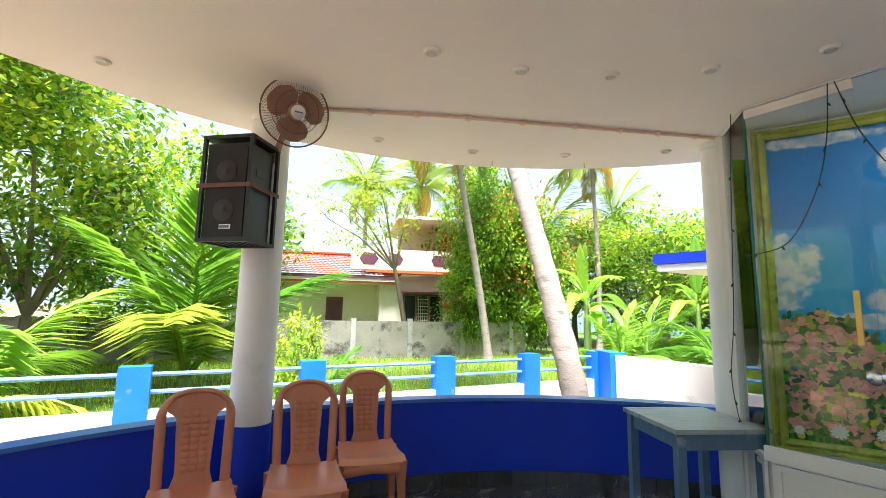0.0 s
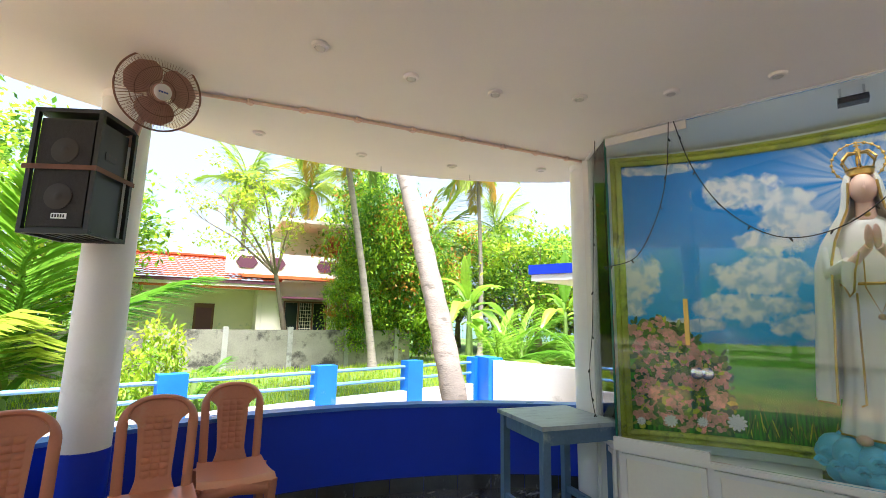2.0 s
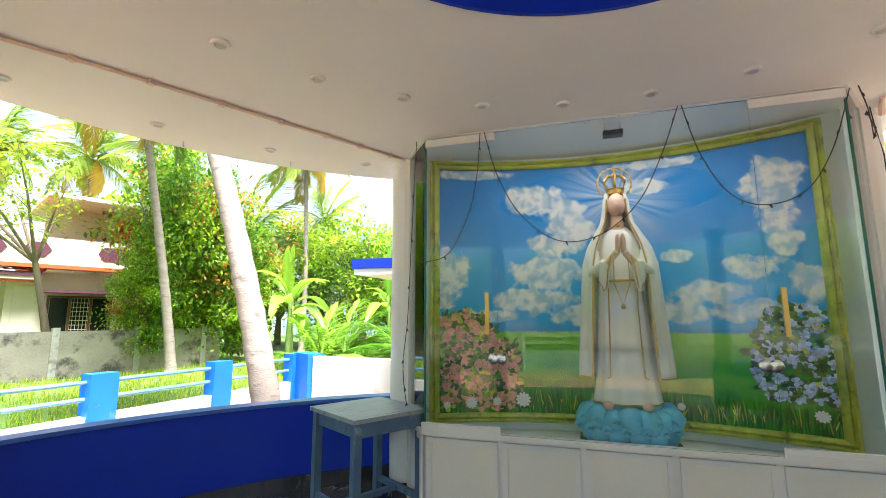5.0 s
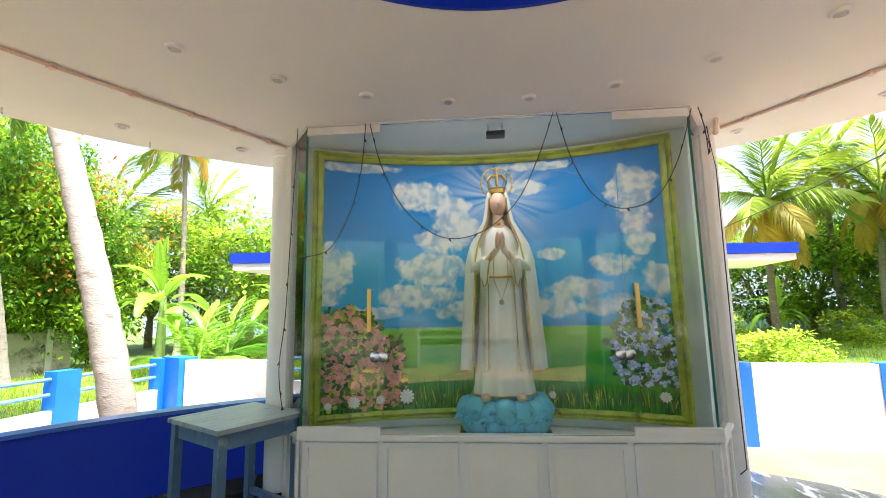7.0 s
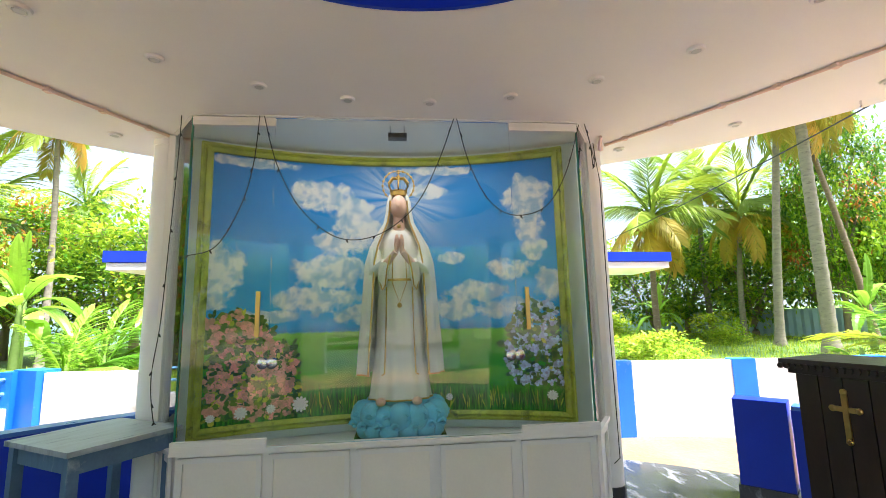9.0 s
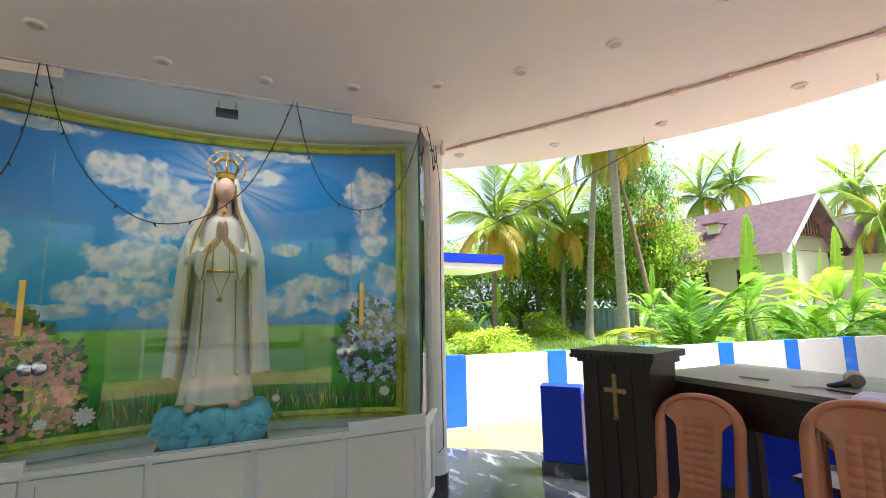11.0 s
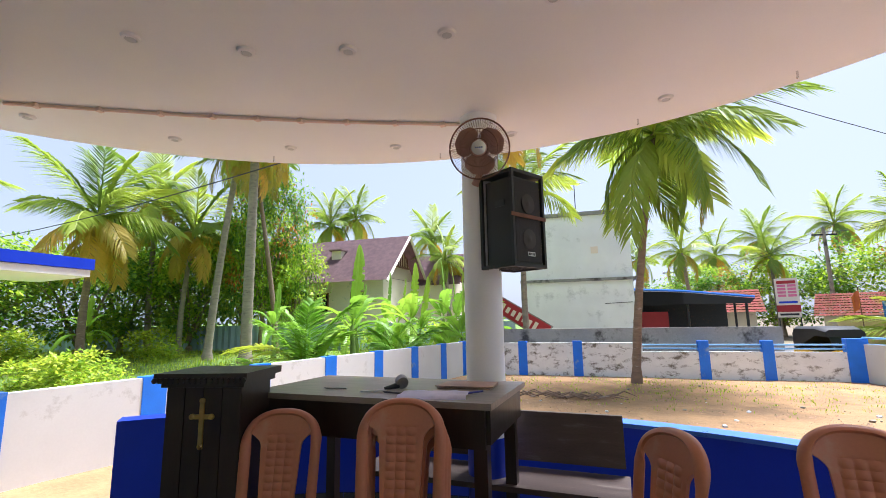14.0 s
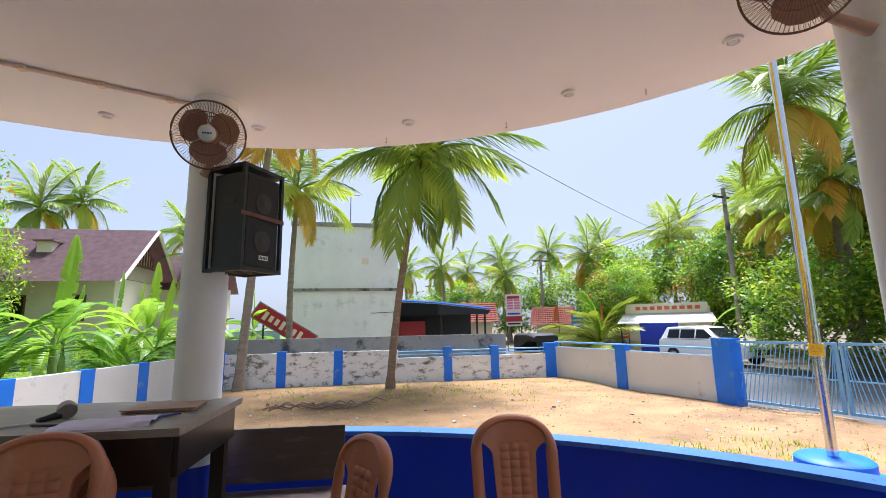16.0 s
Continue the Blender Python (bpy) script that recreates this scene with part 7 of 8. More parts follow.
# tiled house beyond the north wall
hn = thing("house", "white house with an orange tiled porch roof and maroon balcony", "house", pose(11.6, 19.9, -0.4, 0, 0, -23.4))
for dims in ((-7.5, -0.25, 2.4, 2.6, 0, 3.2), (-0.45, -0.25, 0.5, 2.398, 0, 3.2), (-0.245, 4.2, 0.5, 0.7, 0, 3.5), (4.0, 4.2, 0.702, 5.998, 0, 3.5), (-7.5, 4.2, 6.0, 6.2, 0, 3.2)):
    b = B()
    box(b, *dims)
    part("wall", b, HOUSEW, hn)
b = B()
box(b, -7.6, 0.15, 0.1, 2.39, 3.10, 3.2)
part("porch_ceiling", b, HOUSEW, hn)
b = B()
box(b, -7.8, 0.3, -0.02, 0.1, 3.06, 3.16)
part("fascia", b, ORANGE, hn, "orange fascia board")
b = B()
box(b, -7.9, 0.4, -0.10, 0.1, 3.30, 3.44)
part("gutter", b, MAROON, hn, "maroon eave edge")
b = B()
box(b, -7.85, 0.35, -0.06, 0.1, 3.165, 3.297)
part("eave_board", b, HOUSEW, hn)
b = B()
slope(b, (-8.0, -0.12, 3.44), (0.45, -0.12, 3.44), (-1.2, 2.6, 4.65), (-8.0, 2.6, 4.65), 34, 11)
slope(b, (0.45, -0.12, 3.44), (0.45, 4.0, 3.44), (-1.2, 2.7, 4.65), (-1.2, 2.6, 4.65), 16, 11)
part("roof", b, TILE, hn, "orange clay tile roof")
b = B()
sweep(b, [(-8.0, 2.6, 4.70), (-1.2, 2.6, 4.70)], 0.10, 8)
sweep(b, [(-1.2, 2.6, 4.70), (0.45, -0.12, 3.52)], 0.08, 8)
part("ridge_tiles", b, TILE, hn, "", True)
for x0 in (-3.0, -6.9):
    b = B()
    box(b, x0, x0 + 0.85, 2.34, 2.398, 0.2, 2.45)
    dr = part("door", b, WOODR, hn, "dark brown wooden door")
    b = B()
    box(b, x0 + 0.1, x0 + 0.75, 2.325, 2.339, 0.4, 2.25)
    part("door_panel", b, MAROON, dr)
wdw = B()
for x0, x1 in ((0.7, 0.78), (1.35, 1.43), (2.0, 2.08), (2.65, 2.73)):
    box(wdw, x0, x1, 0.44, 0.498, 0.9, 2.55)
box(wdw, 0.7, 2.73, 0.43, 0.439, 2.551, 2.63)
box(wdw, 0.7, 2.73, 0.43, 0.439, 0.82, 0.899)
wn1 = part("window", wdw, WOODR, hn, "wooden window frame")
for x0 in (0.79, 1.44, 2.09):
    b = B()
    box(b, x0 + 0.005, x0 + 0.55, 0.478, 0.492, 0.905, 2.545)
    part("pane", b, DARKGL, wn1)
b = B()
for i in range(9):
    z = 1.0 + i * 0.17
    box(b, 1.44, 1.99, 0.45, 0.462, z, z + 0.02)
for i in range(5):
    x = 1.5 + i * 0.11
    box(b, x, x + 0.014, 0.463, 0.474, 0.9, 2.55)
part("grille", b, HOUSEW, wn1, "white window bars")
b = B()
box(b, 0.4, 3.0, -0.1, 0.5, 2.72, 2.80)
part("sunshade", b, MAROON, hn, "thin concrete sunshade")
b = B()
box(b, -1.2, 4.5, -0.15, 0.5, 3.60, 3.74)
part("balcony_slab", b, ORANGE, hn, "orange balcony edge")
b = B()
box(b, -1.9, 4.5, -0.05, 0.10, 3.744, 4.75)
bal = part("balcony_parapet", b, HOUSEW, hn)
for x0, x1 in ((-1.5, -0.6), (-0.2, 0.6), (2.0, 4.2)):
    b = B()
    zc = 4.28
    prof = [(x0, zc), (x0 + 0.18, zc + 0.27), (x1 - 0.18, zc + 0.27), (x1, zc), (x1 - 0.18, zc - 0.27), (x0 + 0.18, zc - 0.27)]
    lo = [b.verts.new((x, -0.075, z)) for x, z in prof]
    hi = [b.verts.new((x, -0.052, z)) for x, z in prof]
    b.faces.new(lo)
    b.faces.new(hi[::-1])
    for i in range(6):
        b.faces.new((lo[i], lo[(i + 1) % 6], hi[(i + 1) % 6], hi[i]))
    part("panel", b, MAROON, bal, "maroon painted panel")
b = B()
box(b, 0.6, 4.3, 2.2, 2.4, 3.5, 6.3)
box(b, 4.3, 4.5, 0.2, 6.0, 3.5, 6.3)
part("upper_wall", b, CREAM, hn)
b = B()
box(b, 3.0, 4.28, 2.10, 2.198, 4.4, 6.1)
part("door", b, REDD, hn, "red painted door")
b = B()
box(b, 0.3, 4.7, -0.2, 6.2, 6.302, 6.45)
part("upper_roof", b, HOUSEW, hn)
b = B()
lathe(b, [(0.13, 3.74), (0.11, 6.3)], (4.25, 0.05, 0), 14)
part("balcony_post", b, HOUSEW, hn, "", True)

# shingled house beyond the banana plants
he = thing("house", "white house with a purple-brown shingled gable roof", "house", pose(16.0, -30.6, -0.4))
ux, uy = Vector((0.998, 0.06, 0)), Vector((-0.06, 0.998, 0))
def hp_(u, v, z):
    p = ux * u + uy * v
    return (p.x, p.y, z)
def hbox(bm, u0, u1, v0, v1, z0, z1):
    quadbox(bm, hp_((u0 + u1) / 2, (v0 + v1) / 2, (z0 + z1) / 2), (u1 - u0, v1 - v0, z1 - z0), Matrix((ux, uy, (0, 0, 1))).transposed())
b = B()
hbox(b, 0.6, 10.4, -2.8, 2.6, 0, 4.9)
part("wall", b, HOUSEW, he)
for s in (1, -1):
    b = B()
    a, bb, c, d = (Vector(hp_(-0.4, s * 4.1, 4.55)), Vector(hp_(11.0, s * 4.1, 4.55)), Vector(hp_(9.7, 0, 8.25)), Vector(hp_(-0.4, 0, 8.25)))
    vs = [b.verts.new(p) for p in (a, bb, c, d)]
    f = b.faces.new(vs)
    bmesh.ops.solidify(b, geom=[f], thickness=0.14)
    part("roof", b, SHING, he, "purple-brown shingle roof")
    b = B()
    sweep(b, [Vector(hp_(-0.42, s * 4.15, 4.45)), Vector(hp_(-0.42, 0, 8.15))], 0.12, 4)
    part("bargeboard", b, HOUSEW, he, "white bargeboard")
b = B()
v3 = [b.verts.new(hp_(0.5, v, z)) for v, z in ((-3.2, 4.9), (3.2, 4.9), (0, 7.8))]
f = b.faces.new(v3)
bmesh.ops.solidify(b, geom=[f], thickness=0.1)
part("gable", b, HOUSEW, he)
b = B()
for i in range(8):
    hbox(b, 0.30, 0.36, -1.4 + i * 0.36, -1.3 + i * 0.36, 5.9, 6.6 + 0.7 * (1 - abs(i - 3.5) / 3.5))
hbox(b, 0.28, 0.38, -1.7, 1.7, 5.78, 5.898)
part("gable_screen", b, WOODR, he, "brown slatted gable screen")
b = B()
hbox(b, 4.4, 5.2, 1.1, 2.0, 6.3, 7.1)
dm_ = part("dormer", b, HOUSEW, he)
b = B()
hbox(b, 4.25, 5.35, 0.9, 2.2, 7.102, 7.2)
part("dormer_roof", b, SHING, dm_)
for u0 in (2.0, 5.0, 8.0):
    b = B()
    hbox(b, u0, u0 + 1.2, 2.602, 2.65, 2.4, 3.9)
    w_ = part("window", b, WOODR, he, "wooden window")
    b = B()
    hbox(b, u0 + 0.1, u0 + 1.1, 2.652, 2.66, 2.5, 3.8)
    part("pane", b, DARKGL, w_)
# second gable behind
b = B()
for s in (1, -1):
    vs = [b.verts.new(hp_(-3.5 + u, -5.5 + s * v, z)) for u, v, z in ((0, 2.6, 4.6), (6, 2.6, 4.6), (6, 0, 7.4), (0, 0, 7.4))]
    b.faces.new(vs)
bmesh.ops.solidify(b, geom=b.faces[:], thickness=0.12)
part("side_roof", b, SHING, he)
b = B()
hbox(b, -3.0, 2.4, -7.6, -3.4, 0, 4.9)
part("side_wall", b, HOUSEW, he)

# white two-storey block beyond the south wall
bw_ = thing("building", "plain aged white two-storey building with a stained ledge", "building", pose(5.55, -23.3, -0.4, 0, 0, 185))
b = B()
box(b, 0, 5.4, 0, 6.5, 0, 3.6)
part("lower_storey", b, BLDW, bw_)
b = B()
box(b, -0.12, 5.55, -0.12, 6.6, 3.602, 3.74)
part("ledge", bevelled(b, 0.02), CONCD, bw_, "dark stained ledge")
b = B()
box(b, 0, 5.4, 0, 6.5, 3.742, 7.0)
part("upper_storey", b, BLDW, bw_)
b = B()
box(b, -0.1, 5.5, -0.1, 6.6, 7.002, 7.2)
part("parapet_edge", bevelled(b, 0.02), CONCD, bw_, "dark weathered parapet edge")
b = B()
box(b, 0.2, 0.5, 0.3, 0.6, 7.202, 7.5)
part("roof_stub", b, CONCD, bw_)
b = B()
sweep(b, [(2.9, 1.0, 7.2), (2.9, 1.0, 9.1)], 0.025, 6)
sweep(b, [(2.2, 1.0, 8.95), (3.4, 1.0, 9.05)], 0.015, 5)
part("antenna", b, STEELBLK, bw_, "thin roof aerial")
b = B()
box(b, 3.5, 3.85, -0.012, -0.001, 5.0, 5.35)
part("patch", b, HOUSEW, bw_, "patched hatch")
b = B()
sweep(b, [(4.0, -0.03, 2.45), (5.3, -0.03, 2.5)], 0.015, 5)
part("pipe", b, STEELBLK, bw_)

# leaning red hoarding: lettering as plain bars
hs = thing("hoarding", "leaning red advertising hoarding with pale lettering", "sign", facing((4.85, -18.9, 1.2), (0.9, 0.3, 1.4)))
hr = Matrix.Rotation(radians(32), 3, "Y")
b = B()
quadbox(b, (0, 0, 0.25), (2.6, 0.06, 0.62), hr)
part("board", b, REDD, hs, "red board")
b = B()
quadbox(b, (0, 0.03, 0.25), (2.72, 0.05, 0.72), hr)
part("board_frame", b, CONCD, hs)
for i in range(7):
    b = B()
    quadbox(b, hr @ Vector((-0.85 + i * 0.26, -0.045, -0.02)) + Vector((0, 0, 0.25)), (0.15, 0.01, 0.26 if i % 3 else 0.36), hr)
    part("lettering_bar", b, HOUSEW, hs)
for x in (-0.8, 0.8):
    b = B()
    sweep(b, [(x, 0.06, -1.6), (x, 0.06, 0.6 - x * 0.6)], 0.04, 6)
    part("support", b, STEELBLK, hs)

# open shed with a dark sheet roof
sd_ = thing("shed", "open roadside shed with a dark sheet roof and blue edge", "shed", pose(0, 0, -0.4))
b = B()
vs = [b.verts.new(p) for p in ((0.9, -24.6, 3.15), (-4.9, -24.2, 2.55), (-5.2, -28.5, 2.95), (0.8, -29.0, 3.5))]
f = b.faces.new(vs)
bmesh.ops.solidify(b, geom=[f], thickness=0.08)
part("roof", b, STEELBLK, sd_, "dark metal sheet roof")
b = B()
sweep(b, [(0.9, -24.55, 3.2), (-2.0, -24.35, 2.98), (-4.9, -24.15, 2.6)], 0.06, 6)
part("roof_edge", b, SKYBLUE, sd_, "blue tarpaulin edge")
b = B()
f = b.faces.new([b.verts.new(p) for p in ((0.9, -24.5, 3.1), (-2.0, -24.3, 2.9), (-4.9, -24.1, 2.52), (-4.7, -24.1, 2.30), (-2.0, -24.3, 2.32), (0.9, -24.5, 2.25))])
bmesh.ops.solidify(b, geom=[f], thickness=0.03)
part("valance", b, BLACK, sd_, "dark sheet hanging under the roof edge")
for x, y in ((0.6, -24.8), (-2.2, -24.6), (-4.6, -24.4), (-4.9, -28.2), (0.5, -28.6)):
    b = B()
    sweep(b, [(x, y, 0), (x, y, 2.45 + 0.1 * (x + 4.9))], 0.06, 8)
    part("post", b, STEELBLK, sd_)
b = B()
box(b, -1.4, 0.6, -25.6, -25.5, 0, 2.0)
part("panel", b, REDD, sd_, "red panel wall")
# rear wall coloured dark to give the shade inside the shed
b = B()
box(b, -4.5, 0.4, -28.4, -28.2, 0, 2.6)
part("shaded_back_wall", b, STEELBLK, sd_)

# low tiled houses along the street
for i, (x, y, rot, w, d_, h, m_) in enumerate(((-4.6, -34.0, -12, 5.0, 4.0, 2.0, CREAM), (-13.0, -36.5, -18, 2.8, 3.0, 1.7, CREAM))):
    c = thing("cottage", "low roadside house with a red tiled roof", "house", pose(x, y, -0.4, 0, 0, rot), "street houses")
    b = B()
    box(b, -w / 2, w / 2, -d_ / 2, d_ / 2, 0, h)
    part("wall", b, m_, c)
    b = B()
    slope(b, (w / 2 + 0.5, d_ / 2 + 0.6, h - 0.1), (-w / 2 - 0.5, d_ / 2 + 0.6, h - 0.1), (-w / 2 - 0.3, 0, h + 1.35), (w / 2 + 0.3, 0, h + 1.35), 20, 9)
    slope(b, (-w / 2 - 0.5, -d_ / 2 - 0.6, h - 0.1), (w / 2 + 0.5, -d_ / 2 - 0.6, h - 0.1), (w / 2 + 0.3, 0, h + 1.35), (-w / 2 - 0.3, 0, h + 1.35), 20, 9)
    part("roof", b, TILER, c, "red clay tile roof")
    b = B()
    box(b, -0.45, 0.45, d_ / 2 + 0.002, d_ / 2 + 0.05, 0, 1.8)
    part("door", b, WOODR, c)

sp_ = thing("shop", "cream roadside shop with a sloping awning and blue shutter", "shop", pose(-16.6, -26.4, -0.72, 0, 0, -36))
b = B()
box(b, -2.4, 2.4, -3.0, 0, 0, 2.9)
part("wall", b, CREAM, sp_)
b = B()
box(b, -2.3, 2.3, 0.01, 0.06, 2.55, 3.15)
part("signboard", b, CREAM, sp_, "cream signboard with orange lettering bars")
for i in range(9):
    b = B()
    box(b, -1.9 + i * 0.42, -1.62 + i * 0.42, 0.065, 0.08, 2.75, 2.97)
    part("lettering_bar", b, ORANGE, sp_)
b = B()
vs = [b.verts.new(p) for p in ((-2.7, 1.6, 1.95), (2.7, 1.6, 1.95), (2.5, 0.07, 2.5), (-2.5, 0.07, 2.5))]
f = b.faces.new(vs)
bmesh.ops.solidify(b, geom=[f], thickness=0.05)
part("awning", b, BLDW, sp_, "pale sloping awning")
b = B()
box(b, -0.6, 1.6, 0.002, 0.05, 0.1, 2.0)
part("shutter", b, BLUE, sp_, "blue rolling shutter")
for x in (-2.5, 2.5):
    b = B()
    sweep(b, [(x, 1.5, 0), (x, 1.5, 1.95)], 0.04, 6)
    part("post", b, STEELBLK, sp_)

# roadside signs: lettering as plain bars
def board(x, y, z0, z1, w, base, bars, label, top=None):
    s = thing("road_sign", label, "sign", facing((x, y, 0), (0.7, 0.2, 0)), "street signs")
    b = B()
    box(b, -w / 2, w / 2, -0.03, 0.03, z0, z1)
    part("board", b, base, s)
    b = B()
    for px in (-w / 2 + 0.05, w / 2 - 0.05):
        sweep(b, [(px, 0.06, -0.4), (px, 0.06, z1)], 0.03, 6)
    part("post", b, STEELBLK, s)
    for fx, fz, fw, fh, m_ in bars:
        b = B()
        box(b, -w / 2 + fx * w, -w / 2 + (fx + fw) * w, -0.04, -0.031, z0 + fz * (z1 - z0), z0 + (fz + fh) * (z1 - z0))
        part("lettering_bar", b, m_, s)
    return s


PINKS = mat("pink_sign_print", (0.75, 0.18, 0.32), 0.5, var=0.1)
board(-7.4, -28.5, 1.2, 3.25, 1.0, HOUSEW, [(0.1, 0.86, 0.8, 0.08, REDD)] + [(0.1 + 0.44 * (i % 2), 0.78 - 0.085 * (i // 2), 0.36, 0.06, PINKS) for i in range(8)] + [(0.1, 0.36, 0.8, 0.05, BLUE), (0.0, 0.14, 1.0, 0.17, REDD), (0.1, 0.05, 0.8, 0.05, INK)], "white price board with pink and red print")
board(-13.1, -31.8, 0.9, 2.0, 0.85, SKYBLUE, [(0.15, 0.75, 0.7, 0.12, HOUSEW), (0.2, 0.5, 0.6, 0.1, HOUSEW), (0.12, 0.2, 0.76, 0.12, HOUSEW)], "blue signboard with white print")
board(-14.4, -27.5, 0.3, 0.85, 0.5, ORANGE, [(0.2, 0.6, 0.6, 0.15, HOUSEW), (0.2, 0.25, 0.6, 0.15, HOUSEW)], "small orange signboard with pale print")
for i, (x, y) in enumerate(((-10.8, -29.5), (-13.9, -29.4))):
    fl_ = thing("party_flag", "orange cloth flag drooping on a bamboo pole", "flag", pose(x, y, -0.4, 0, 0, 20 + 30 * i), "street flags")
    b = B()
    sweep(b, [(0, 0, 0), (0.05, 0, 3.1)], 0.025, 6)
    part("pole", b, WOODR, fl_)
    b = B()
    bmesh.ops.create_grid(b, x_segments=6, y_segments=8, size=0.5)
    for v in b.verts:
        u, w = v.co.x + 0.5, v.co.y + 0.5
        v.co = Vector((0.06 + u * 0.4, 0.06 * math.sin(u * 7 + w * 2), 2.95 - (1 - w) * 0.9 - u * 0.35))
    bmesh.ops.solidify(b, geom=b.faces[:], thickness=0.006)
    part("cloth", b, ORANGE, fl_, "orange cloth", True)

# utility poles and wires
POLES = ((-12.5, -37.4, 7.2), (-16.9, -20.8, 8.2), (-19.0, -3.0, 8.0), (-5.0, -60.0, 7.0))
for x, y, z in POLES:
    p_ = thing("utility_pole", "grey concrete utility pole with a steel crossarm", "utility pole", pose(x, y, -0.4, 0, 0, 15), "utility poles")
    b = B()
    sweep(b, [(0, 0, 0), (0, 0, z + 0.4)], [0.15, 0.10], 8)
    part("pole", b, CONC, p_)
    b = B()
    box(b, -0.8, 0.8, -0.04, 0.04, z - 0.15, z - 0.05)
    part("crossarm", b, STEELBLK, p_)
    for q in (-0.7, 0, 0.7):
        b = B()
        lathe(b, [(0.05, z - 0.05), (0.06, z + 0.05), (0.03, z + 0.12)], (q, 0, 0), 10)
        part("insulator", b, HOUSEW, p_)
def cable(p, q, sag, r=0.012, label="overhead electric wire sagging between poles"):
    b = B()
    p, q = Vector(p), Vector(q)
    sweep(b, [p.lerp(q, i / 24) - Vector((0, 0, sag * 4 * (i / 24) * (1 - i / 24))) for i in range(25)], r, 5)
    return tagged(put("overhead_wire", b, WIRE), label, "wire")
for a_, c_ in ((0, 1), (1, 2), (3, 0)):
    for q in (-0.7, 0, 0.7):
        cable((POLES[a_][0] + q, POLES[a_][1], POLES[a_][2] - 0.35), (POLES[c_][0] + q, POLES[c_][1], POLES[c_][2] - 0.35), 0.8)
cable((CX + 3.75 * math.cos(radians(-113)), CY + 3.75 * math.sin(radians(-113)), 2.80), (-16.9, -20.8, 5.6), 0.6, 0.003, "thin service wire from the roof to the street pole")
cable((CX + 3.75 * math.cos(radians(-60)), CY + 3.75 * math.sin(radians(-60)), 2.78), (24.0, -6.0, 4.3), 0.5, 0.006, "thin service wire from the roof across the meadow")

# ---- vehicles ----
CARW = mat("white_car_paint", (0.80, 0.80, 0.80), 0.2, var=0.02, bump=0, coat=0.6)
TYRE = mat("tyre_rubber", (0.02, 0.02, 0.02), 0.8, var=0.2)
LAMPG = mat("headlamp_glass", (0.6, 0.62, 0.65), 0.1, 0.4, var=0.05)


def loft(bm, sections):
    """Joins closed sections, each a list of points, into one skin."""
    rings = [[bm.verts.new(p) for p in s] for s in sections]
    k = len(rings[0])
    for p, q in zip(rings, rings[1:]):
        for j in range(k):
            bm.faces.new((p[j], p[(j + 1) % k], q[(j + 1) % k], q[j]))
    bm.faces.new(rings[0][::-1])
    bm.faces.new(rings[-1])


car = thing("car", "white sport utility vehicle parked beside the road", "car", pose(-14.4, -19.7, -0.655, 0, 0, 106))
def csec(x, hw, z0, z1, n=4):
    return [(x, -hw * 0.96, z0), (x, -hw, z0 + 0.15), (x, -hw, (z0 + z1) / 2 + 0.1), (x, -hw * 0.93, z1 - 0.03), (x, -hw * 0.8, z1), (x, hw * 0.8, z1), (x, hw * 0.93, z1 - 0.03), (x, hw, (z0 + z1) / 2 + 0.1), (x, hw, z0 + 0.15), (x, hw * 0.96, z0)]
b = B()
loft(b, [csec(-2.3, 0.80, 0.55, 0.95), csec(-2.22, 0.88, 0.35, 1.12), csec(-1.4, 0.92, 0.30, 1.14), csec(0.7, 0.92, 0.30, 1.12), csec(1.1, 0.91, 0.30, 1.10), csec(1.9, 0.88, 0.32, 1.02), csec(2.22, 0.82, 0.40, 0.92), csec(2.33, 0.70, 0.48, 0.80)])
part("body", b, CARW, car, "glossy white body", True)
def gsec(x, hw0, hw1, z0, z1):
    return [(x, -hw0, z0), (x, -hw1, z1 - 0.05), (x, -hw1 * 0.85, z1), (x, hw1 * 0.85, z1), (x, hw1, z1 - 0.05), (x, hw0, z0)]
b = B()
loft(b, [gsec(-2.15, 0.80, 0.70, 1.13, 1.20), gsec(-1.85, 0.84, 0.68, 1.13, 1.68), gsec(-0.6, 0.86, 0.69, 1.13, 1.74), gsec(0.25, 0.86, 0.68, 1.12, 1.68), gsec(1.05, 0.84, 0.72, 1.11, 1.15)])
part("greenhouse", b, CARW, car, "", True)
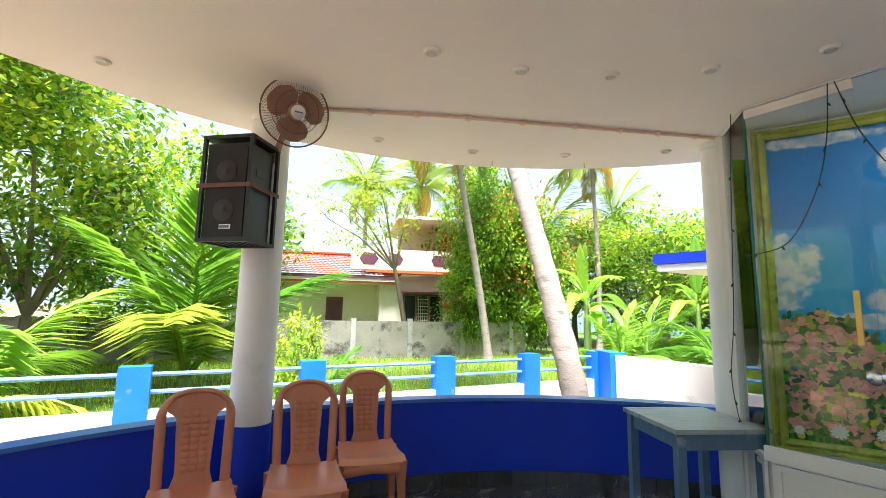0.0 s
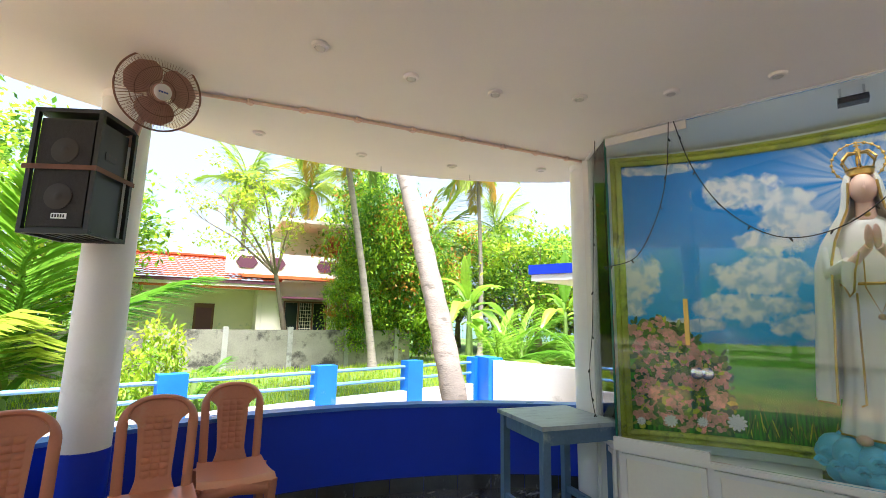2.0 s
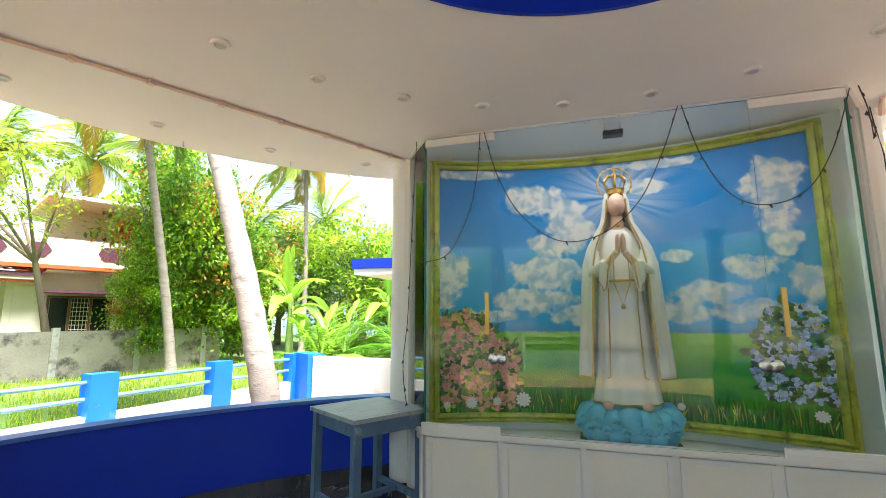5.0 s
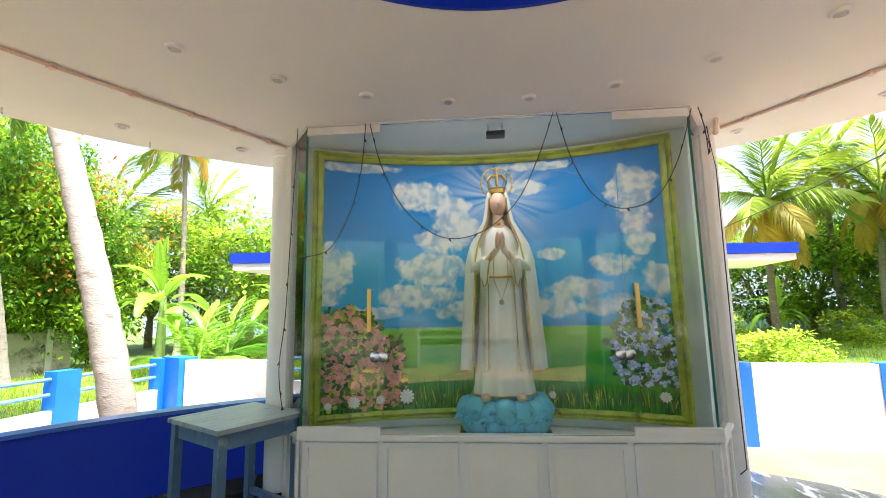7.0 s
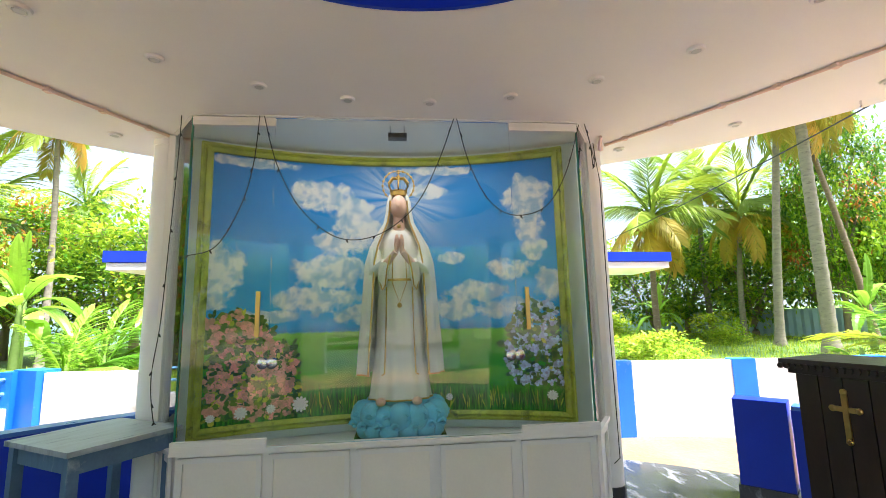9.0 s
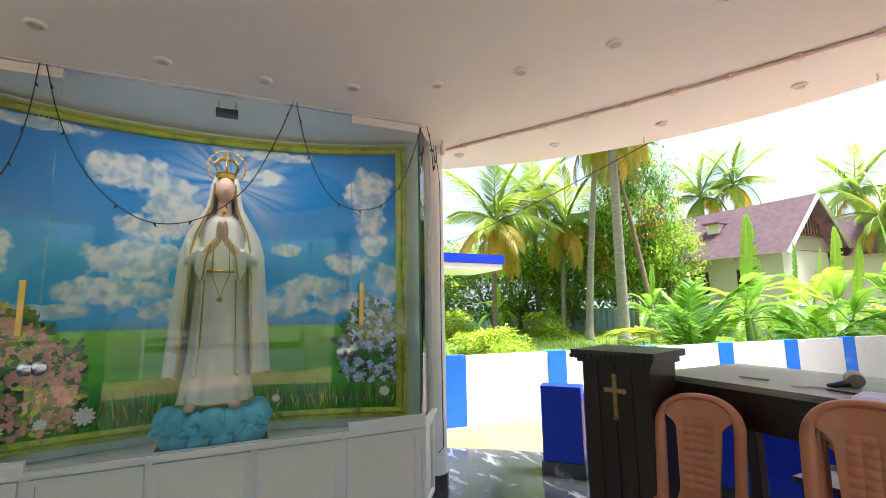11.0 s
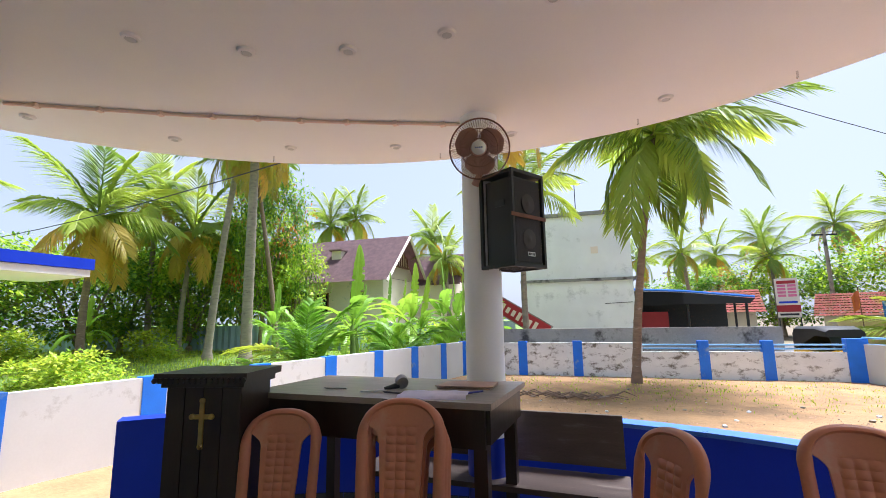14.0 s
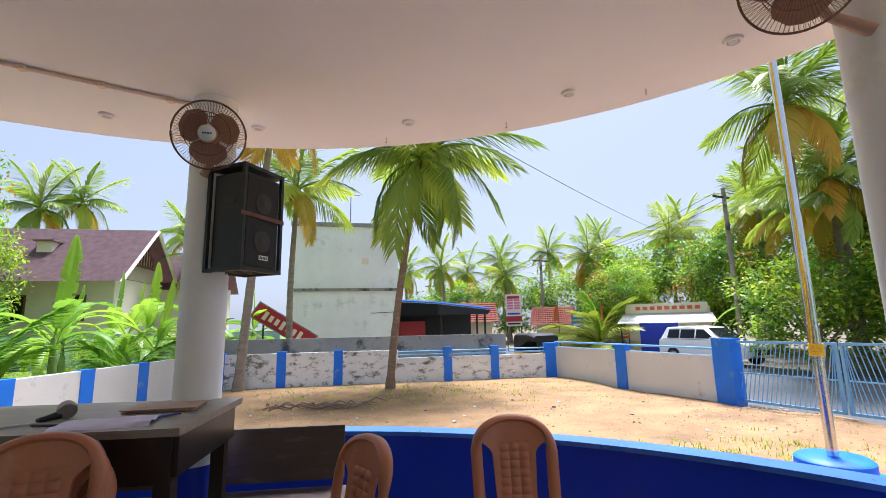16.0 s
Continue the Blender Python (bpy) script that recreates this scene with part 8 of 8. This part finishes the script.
for s in (-1, 1):
    for x0, x1, t0, t1 in ((-1.72, -1.05, -1.66, -1.05), (-0.98, -0.22, -0.98, -0.22), (-0.15, 0.78, -0.15, 0.22)):
        b = B()
        pts = [(x0, s * 0.868, 1.17), (x1, s * 0.868, 1.17), (t1, s * 0.735, 1.58), (t0, s * 0.735, 1.58)]
        f = b.faces.new([b.verts.new(p) for p in pts])
        bmesh.ops.solidify(b, geom=[f], thickness=0.012)
        part("side_window", b, DARKGL, car, "dark window")
    for x in (-1.38, 1.42):
        w_ = B()
        lathe(w_, [(0.20, -0.10), (0.35, -0.10), (0.37, -0.06), (0.37, 0.06), (0.35, 0.10), (0.20, 0.10)], (x, s * 0.84, 0.37), 28, Matrix.Rotation(radians(90), 3, "X"))
        wh = part("wheel", w_, TYRE, car, "black tyre", True)
        b = B()
        lathe(b, [(0.22, -0.02), (0.22, 0.02), (0.06, 0.035)], (x, s * 0.925, 0.37), 20, Matrix.Rotation(radians(-90 * s), 3, "X"))
        part("rim", b, STEEL, wh, "alloy rim", True)
    b = B()
    box(b, 2.02, 2.27, s * 0.68 - 0.13, s * 0.68 + 0.13, 0.74, 0.90)
    part("headlight", bevelled(b, 0.03), LAMPG, car)
    b = B()
    box(b, 0.72, 0.90, s * 0.98 - 0.08, s * 0.98 + 0.08, 1.10, 1.24)
    part("mirror", bevelled(b, 0.03), CARW, car)
b = B()
f = b.faces.new([b.verts.new(p) for p in ((1.06, -0.74, 1.17), (1.06, 0.74, 1.17), (0.35, 0.60, 1.64), (0.35, -0.60, 1.64))])
bmesh.ops.solidify(b, geom=[f], thickness=0.02)
part("windscreen", b, DARKGL, car, "windscreen")
b = B()
box(b, 2.30, 2.36, -0.55, 0.55, 0.50, 0.72)
part("radiator_panel", bevelled(b, 0.01), BLACK, car, "dark radiator panel")

# three-wheeled taxi on the road behind the yard wall
YELP = mat("yellow_vehicle_paint", (0.75, 0.42, 0.02), 0.35, var=0.06, coat=0.4)
ar = thing("auto_rickshaw", "black and yellow three-wheeled taxi standing on the road", "auto rickshaw", pose(-5.6, -18.6, -0.72, 0, 0, 100))
b = B()
loft(b, [[(x, -hw, z0), (x, -hw, z1), (x, hw, z1), (x, hw, z0)] for x, hw, z0, z1 in ((-1.15, 0.58, 0.35, 0.85), (-0.5, 0.64, 0.28, 0.92), (0.5, 0.62, 0.28, 0.80), (0.95, 0.42, 0.35, 0.95), (1.25, 0.18, 0.45, 0.85))])
part("body", bevelled(b, 0.03), YELP, ar, "yellow sheet-metal body", True)
b = B()
loft(b, [[(x, -hw, z0), (x, -hw, z1 - 0.08), (x, -hw + 0.1, z1), (x, hw - 0.1, z1), (x, hw, z1 - 0.08), (x, hw, z0)] for x, hw, z0, z1 in ((-1.15, 0.56, 0.85, 1.50), (-0.9, 0.62, 0.93, 1.66), (0.3, 0.62, 1.38, 1.68), (0.75, 0.55, 1.35, 1.58))])
part("hood", b, BLACK, ar, "black canvas hood", True)
b = B()
f = b.faces.new([b.verts.new(p) for p in ((0.98, -0.42, 0.95), (0.98, 0.42, 0.95), (0.72, 0.50, 1.40), (0.72, -0.50, 1.40))])
bmesh.ops.solidify(b, geom=[f], thickness=0.02)
part("windscreen", b, DARKGL, ar, "dark windscreen")
for x, y in ((-0.75, -0.52), (-0.75, 0.52), (0.95, 0.0)):
    b = B()
    lathe(b, [(0.10, -0.05), (0.20, -0.05), (0.22, -0.02), (0.22, 0.02), (0.20, 0.05), (0.10, 0.05)], (x, y, 0.22), 20, Matrix.Rotation(radians(90), 3, "X"))
    part("wheel", b, TYRE, ar, "black tyre", True)
for y in (-0.2, 0.2):
    b = B()
    lathe(b, [(0.08, 0.0), (0.08, 0.05), (0.05, 0.07)], (1.12, y, 0.72), 14, Matrix.Rotation(radians(90), 3, "Y"))
    part("headlight", b, LAMPG, ar, "", True)

# low yellow compound wall along the street
wall_seg("wall_street", (-10.4, -31.4), (-14.4, -30.9), 0.15, -0.5, 1.0, mat("yellow_wall_paint", (0.66, 0.50, 0.22), 0.8, var=0.1, scale=1.5, stain=(0.4, 0.3, 0.16), stain_amount=0.1), "low pale yellow compound wall along the street")
